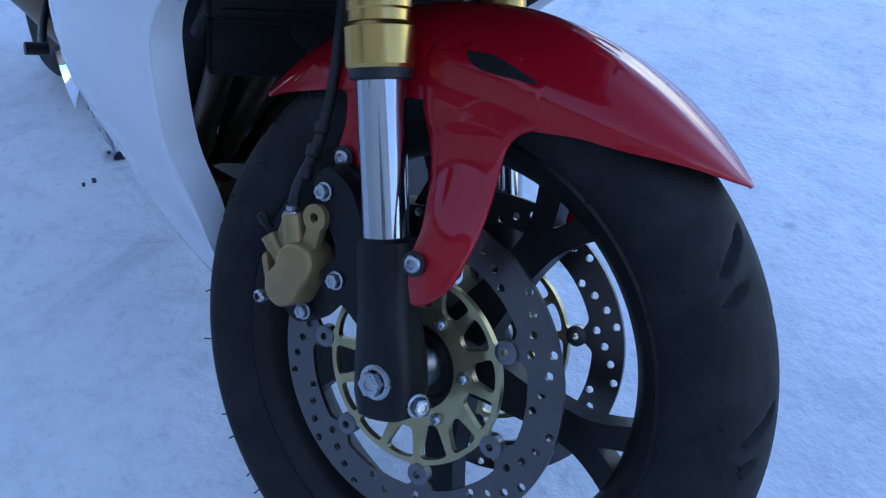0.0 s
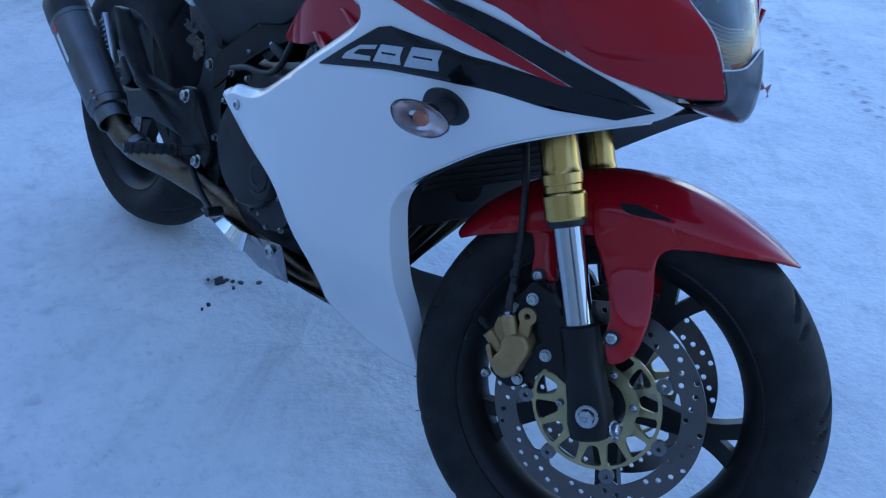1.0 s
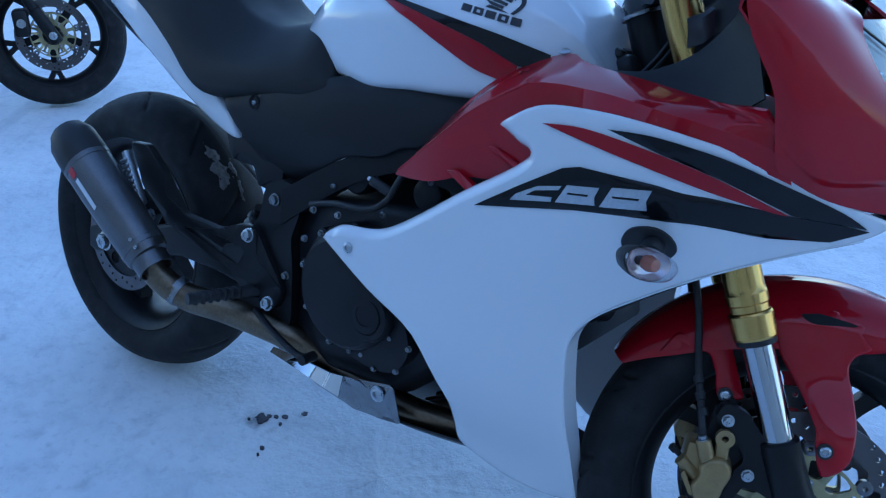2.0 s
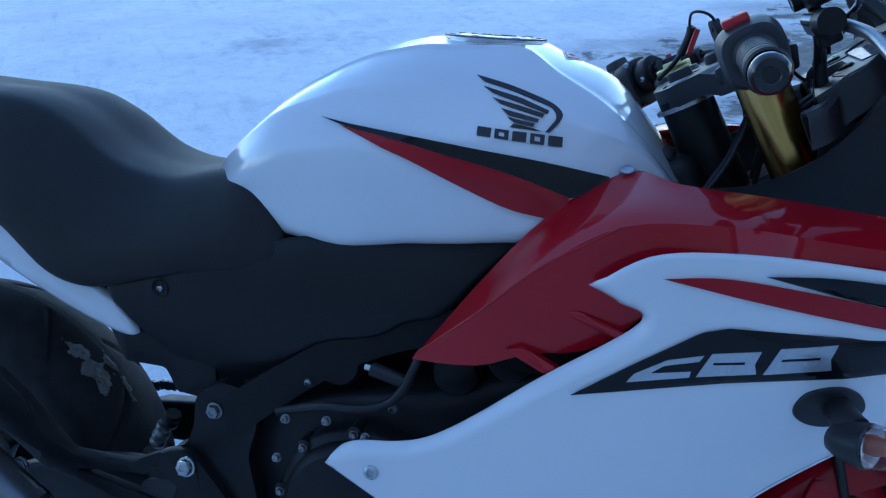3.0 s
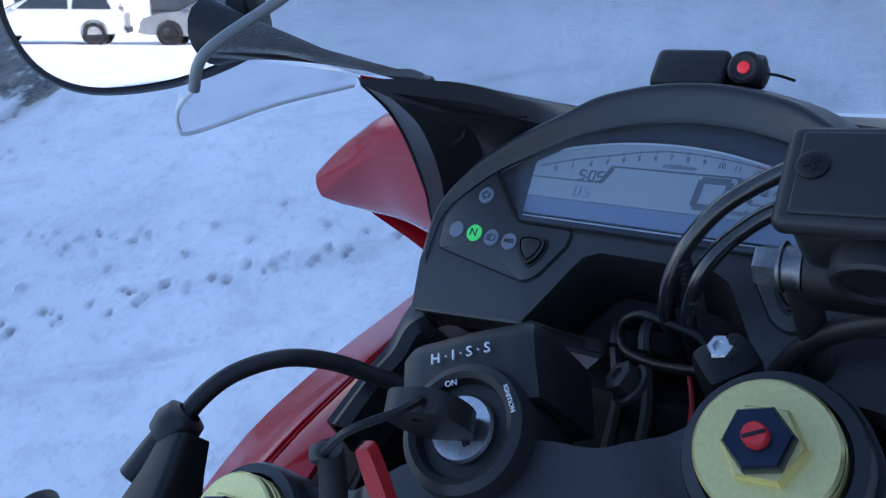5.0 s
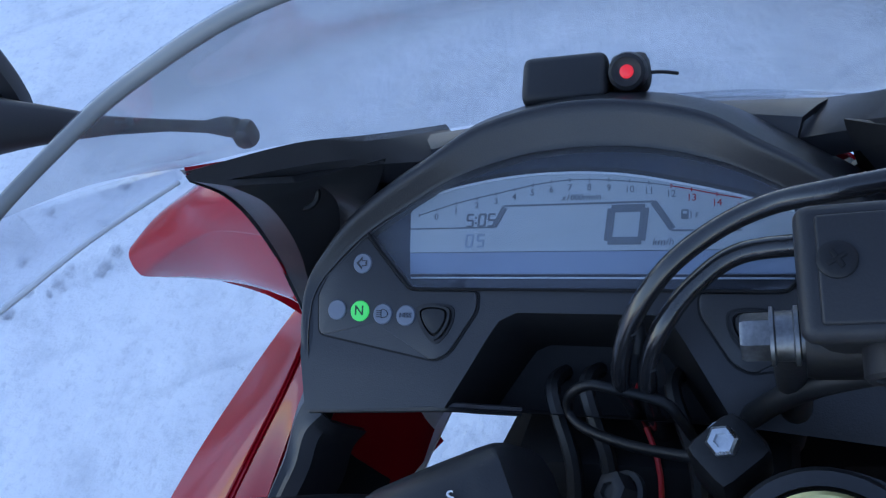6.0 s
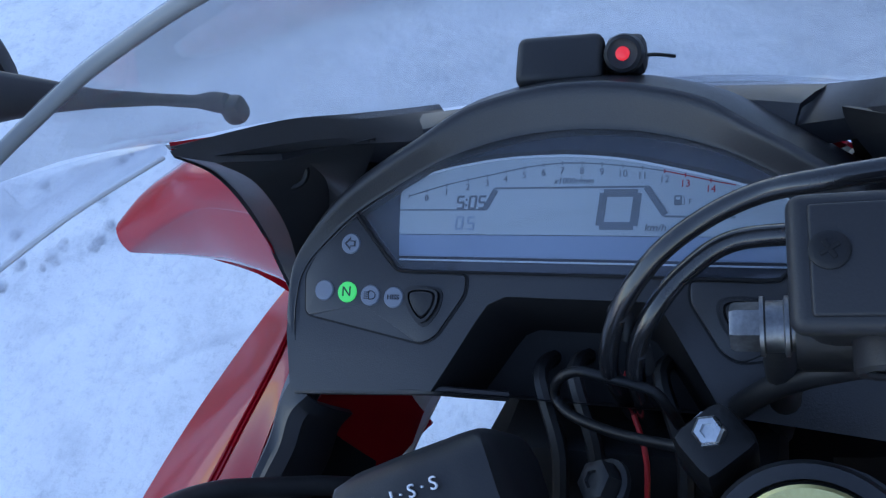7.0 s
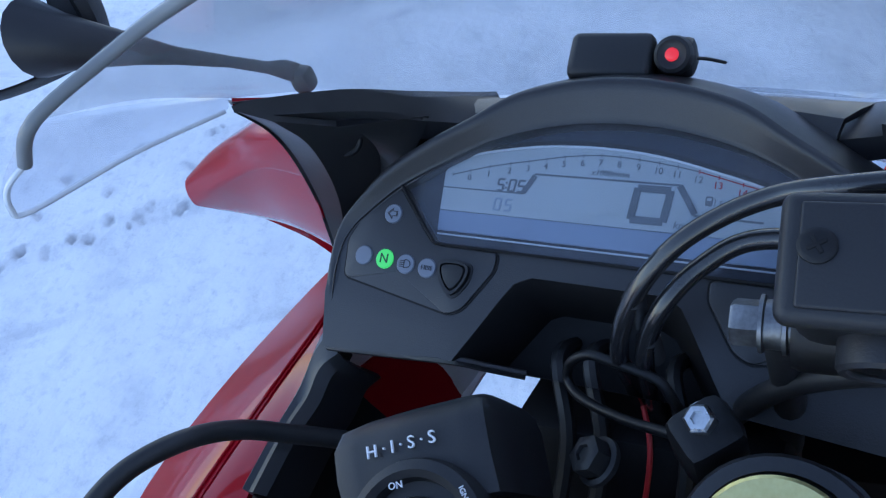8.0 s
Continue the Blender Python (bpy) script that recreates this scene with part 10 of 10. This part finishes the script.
loft(bm, [[(x, y * 1.0, z) for y, z in circle(1, 20)] if False else [(x, w * math.cos(t), zc + h * math.sin(t)) for t in [2 * math.pi * k / 20 for k in range(20)]] for x, w, h, zc in ((-0.36, 0.07, 0.05, 0.86), (-0.42, 0.14, 0.1, 0.88), (-0.55, 0.15, 0.12, 0.88), (-0.7, 0.1, 0.08, 0.84), (-0.76, 0.06, 0.04, 0.82))])
part("fuel_tank", bm, BLACK_GLOSS, other, "gloss black fuel tank")
bm = bmesh.new()
loft(bm, [[(x, w * math.cos(t), zc + h * math.sin(t)) for t in [2 * math.pi * k / 20 for k in range(20)]] for x, w, h, zc in ((-0.72, 0.08, 0.03, 0.79), (-0.85, 0.13, 0.045, 0.79), (-1.05, 0.14, 0.05, 0.81), (-1.3, 0.1, 0.04, 0.87), (-1.5, 0.06, 0.03, 0.91))])
part("seat", bm, SEAT, other, "black seat")
bm = bmesh.new()
rbox(bm, 0.4, 0.36, 0.32, pose(-0.62, 0, 0.46, 0, 12, 0), 0.05, 3)
eng_ = part("engine", bm, ENGINE, other, "black engine")
for k in range(5):
    bm = bmesh.new()
    rbox(bm, 0.2, 0.38, 0.008, pose(-0.52, 0, 0.54 + 0.028 * k, 0, 12, 0), 0.003)
    part("cooling_fin", bm, ENGINE, eng_)
for s in (-1, 1):
    bm = bmesh.new()
    tube(bm, [(-0.3, 0.05 * s, 0.86), (-0.5, 0.16 * s, 0.76), (-0.75, 0.15 * s, 0.6), (-0.85, 0.13 * s, 0.42)], 0.025, 12)
    part("frame_beam", bm, BLACK_METAL, other, "", None)
    bm = bmesh.new()
    tube(bm, [(-0.85, 0.1 * s, 0.42), (-1.1, 0.11 * s, 0.36), (-1.4, 0.11 * s, 0.31)], 0.026, 12)
    part("swingarm_beam", bm, BLACK_METAL, other, "", None)
bm = bmesh.new()
lathe(bm, [(0.216, 0.06), (0.245, 0.085), (0.27, 0.088), (0.295, 0.06), (0.31, 0.02), (0.312, 0.0), (0.31, -0.02), (0.295, -0.06), (0.27, -0.088), (0.245, -0.085), (0.216, -0.06)], None, 72, True)
rt_ = part("rear_tyre", bm, RUBBER, other, "wide rear tyre", pose(-1.4, 0, 0.312) @ WH)
bm = bmesh.new()
lathe(bm, [(0.03, 0.03), (0.05, 0.03), (0.2, 0.05), (0.22, 0.06), (0.22, -0.06), (0.2, -0.05), (0.05, -0.03), (0.03, -0.03)], None, 48, True)
part("rear_rim", bm, BLACK_METAL, rt_, "", pose(-1.4, 0, 0.312) @ WH)
bm = bmesh.new()
tube(bm, [(-0.8, 0.12, 0.34), (-0.78, 0.22, 0.16), (-0.76, 0.285, 0.05)], 0.011, 10)
rbox(bm, 0.06, 0.04, 0.008, pose(-0.76, 0.29, 0.05, 9, 0, 0), 0.003)
part("side_stand", bm, BLACK_METAL, other)

# ---- parked cars and the low building across the sunlit yard ----
CAR_GLASS = mat("car_window", (0.02, 0.025, 0.03), 0.05)
TAIL = mat("tail_lamp_red", (0.45, 0.02, 0.02), 0.15)
HUBCAP = mat("wheel_alloy", (0.45, 0.46, 0.48), 0.3, 0.9, wear=0.4, wear_scale=8)


def car(paint, label, M, tall):
    """A parked car: body with cabin, windows, lamps, bumpers and wheels. x ahead."""
    root = thing("parked_car", M, label, "car")
    tagged(root, label, "car", group="parked cars")
    side = crom([(-2.15, 0.45), (-2.18, 0.75), (-2.1, 0.95), (-1.2, 0.98), (0.9, 0.96), (1.75, 0.86), (2.12, 0.7), (2.18, 0.5), (2.05, 0.3), (0.0, 0.26), (-2.05, 0.32)], 4, True)
    bm = bmesh.new()
    plate(bm, [side], -0.86, 0.86, WH)
    bmesh.ops.bevel(bm, geom=[e for e in bm.edges if e.is_manifold and e.calc_face_angle(0) > 1.0], offset=0.09, segments=3, affect="EDGES")
    body = part("body", bm, paint, root)
    bm = bmesh.new()
    rings = []
    for z, x0, x1, w in ((0.93, -2.05, 1.15, 0.8), (1.15, -2.0, 0.75, 0.75), (1.3 + tall * 0.6, -1.85, 0.35, 0.69), (1.42 + tall, -1.65, 0.05, 0.62), (1.45 + tall, -1.3, -0.25, 0.5)):
        rings.append([(x, y, z) for x, y in rounded([(x0, -w), (x1, -w), (x1, w), (x0, w)], 0.14, 4)])
    loft(bm, rings)
    part("cabin", bm, paint, root)
    zt = 1.3 + tall * 0.6
    for s in (-1, 1):
        for x0, x1, x2, x3 in ((-1.85, -0.75, -0.8, -1.7), (-0.66, 0.72, 0.3, -0.66)):
            bm = bmesh.new()
            sheet(bm, [[(x0, s * 0.79, 1.0), (x1, s * 0.79, 1.0)], [(x3, s * 0.71, zt), (x2, s * 0.71, zt)]], 0.008, 2, 2)
            part("side_window", bm, CAR_GLASS, root)
    bm = bmesh.new()
    sheet(bm, [[(1.1, -0.66, 1.0), (1.1, 0.66, 1.0)], [(0.33, -0.58, zt + 0.03), (0.33, 0.58, zt + 0.03)]], 0.01, 2, 2)
    part("windscreen", bm, CAR_GLASS, root)
    bm = bmesh.new()
    sheet(bm, [[(-2.05, 0.66, 1.02), (-2.05, -0.66, 1.02)], [(-1.84, 0.6, zt + 0.02), (-1.84, -0.6, zt + 0.02)]], 0.01, 2, 2)
    part("rear_window", bm, CAR_GLASS, root)
    for s in (-1, 1):
        bm = bmesh.new()
        rbox(bm, 0.12, 0.3, 0.24, pose(-2.1, 0.68 * s, 0.83), 0.03)
        part("tail_lamp", bm, TAIL, root, "red tail lamp")
        bm = bmesh.new()
        rbox(bm, 0.22, 0.34, 0.14, pose(2.0, 0.64 * s, 0.7), 0.03)
        part("headlight", bm, CHROME, root)
        bm = bmesh.new()
        rbox(bm, 0.12, 0.16, 0.1, pose(0.75, 0.92 * s, 1.02), 0.03)
        part("door_mirror", bm, paint, root)
    for x, nm in ((-2.17, "rear_bumper"), (2.12, "front_bumper")):
        bm = bmesh.new()
        rbox(bm, 0.16, 1.66, 0.2, pose(x, 0, 0.42), 0.05, 3)
        part(nm, bm, PLASTIC, root)
    for x in (-1.33, 1.35):
        for s in (-1, 1):
            A_ = pose(x, 0.76 * s, 0.32) @ WH
            # solid dark disc painted in place of the shaded hollow round the wheel
            bm = bmesh.new()
            lathe(bm, [(0.0, -0.1 * s), (0.38, -0.1 * s), (0.39, 0.095 * s), (0.0, 0.1 * s)], A_ @ Matrix.Translation((0, 0.02, 0)), 36)
            part("arch_shade_disc", bm, DARK, body)
            bm = bmesh.new()
            lathe(bm, [(0.2, 0.1), (0.29, 0.115), (0.32, 0.08), (0.32, -0.08), (0.29, -0.115), (0.2, -0.1)], A_ @ Matrix.Translation((0, 0, -0.01 * s)), 36, True)
            ty_ = part("tyre", bm, RUBBER, root)
            bm = bmesh.new()
            lathe(bm, [(0.0, -0.07 * s), (0.05, -0.1 * s), (0.19, -0.08 * s), (0.21, -0.11 * s), (0.21, 0.05), (0.0, 0.05)], A_, 24)
            part("rim", bm, HUBCAP, ty_)
    return root


SILVER_CAR = mat("silver_car_paint", (0.2, 0.205, 0.22), 0.25, 0.5, 0.6, wear=0.3, wear_scale=1.5)
WHITE_CAR = mat("white_car_paint", (0.5, 0.51, 0.53), 0.25, 0.2, 0.6, wear=0.2, wear_scale=1.5, wear_color=(0.42, 0.43, 0.45))
DARK_CAR = mat("dark_car_paint", (0.03, 0.035, 0.045), 0.25, 0.1, 0.6, wear=0.3, wear_scale=1.5)
_g0 = Vector((-25.0, 8.9, 0.0))
_gd = Vector((0.33, 0.94, 0.0))
for k, (paint, label, tall) in enumerate(((SILVER_CAR, "silver estate car parked in the sunlit snow", 0.12), (WHITE_CAR, "pale grey hatchback parked in the sunlit snow", 0.04), (DARK_CAR, "dark saloon car parked in the sunlit snow", 0.0))):
    p_ = _g0 + _gd * (-2.6 + 4.9 * k) + Vector((-1.2 * k, 0.3 * k, 0))
    car(paint, label, pose(p_.x, p_.y, -0.005, 0, 0, 84 - 6 * k), tall)

BW = mat("white_render_wall", (0.68, 0.68, 0.66), 0.75, grain=0.2, grain_scale=30, wear=0.4, wear_scale=0.7, wear_color=(0.56, 0.56, 0.55))
BLUE_PANEL = mat("blue_sign_panel", (0.03, 0.25, 0.6), 0.4)
ORANGE_PANEL = mat("orange_sheet_panel", (0.55, 0.16, 0.05), 0.5, wear=0.4, wear_scale=2)
garage = thing("garage_building", pose(-35.0, 12.5, 0, 0, 0, -19), "low white garage building with dark doors and coloured panels", "building")
bm = bmesh.new()
rbox(bm, 6, 30, 3.6, pose(-3, 0, 1.8), 0.03)
part("wall", bm, BW, garage)
bm = bmesh.new()
rbox(bm, 6.6, 30.6, 0.3, pose(-3, 0, 3.75), 0.03)
part("roof", bm, ROOF, garage)
for k in range(6):
    bm = bmesh.new()
    rbox(bm, 0.1, 2.6, 2.4, pose(0.02, -12.5 + 5 * k, 1.2), 0.02)
    dr_ = part("garage_door", bm, CAR_GLASS if k % 2 else DARK_CAR, garage, "dark garage door")
    for j in range(4):
        bm = bmesh.new()
        rbox(bm, 0.05, 2.5, 0.05, pose(0.08, -12.5 + 5 * k, 0.4 + 0.55 * j), 0.01)
        part("door_rib", bm, BLACK_METAL, dr_)
for y, mt_, nm in ((-9.9, BLUE_PANEL, "blue_panel"), (0.2, ORANGE_PANEL, "orange_panel"), (5.0, BLUE_PANEL, "blue_panel")):
    bm = bmesh.new()
    rbox(bm, 0.08, 1.9, 1.2, pose(0.03, y, 2.6), 0.02)
    part(nm, bm, mt_, garage)


# dark drops of oil on the snow beside the bike
rr = random.Random(8)
bm = bmesh.new()
for ox, oy, oz, r_ in ((-0.333, -0.007, -0.01, 0.011), (-0.322, -0.012, -0.01, 0.012), (-0.318, 0.004, -0.008, 0.006), (-0.305, 0.012, -0.007, 0.0055), (-0.291, 0.024, -0.005, 0.0065), (-0.264, 0.058, 0.001, 0.0062), (-0.345, -0.03, -0.013, 0.003), (-0.28, 0.0, -0.008, 0.003), (-0.25, -0.08, -0.02, 0.004), (-0.24, -0.1, -0.022, 0.0025)):
    c = bike.matrix_world @ Vector((ox, oy, oz))
    lp = [(c.x + r_ * (1 + rr.uniform(-0.35, 0.35)) * math.cos(2 * math.pi * k / 14), c.y + r_ * (1 + rr.uniform(-0.35, 0.35)) * math.sin(2 * math.pi * k / 14)) for k in range(14)]
    b2 = bmesh.new()
    plate(b2, [lp], c.z - 0.004, c.z + 0.0025)
    merge(bm, b2, Matrix())
drops = part("oil_drops", bm, mat("oil_soaked_snow", (0.02, 0.018, 0.03), 0.4, grain=0.4, grain_scale=200, wear=0.6, wear_scale=90, wear_color=(0.06, 0.055, 0.08)), bpy.data.objects["ground"], "dark oil drops soaked into the snow")
tagged(drops, kind="stuff")
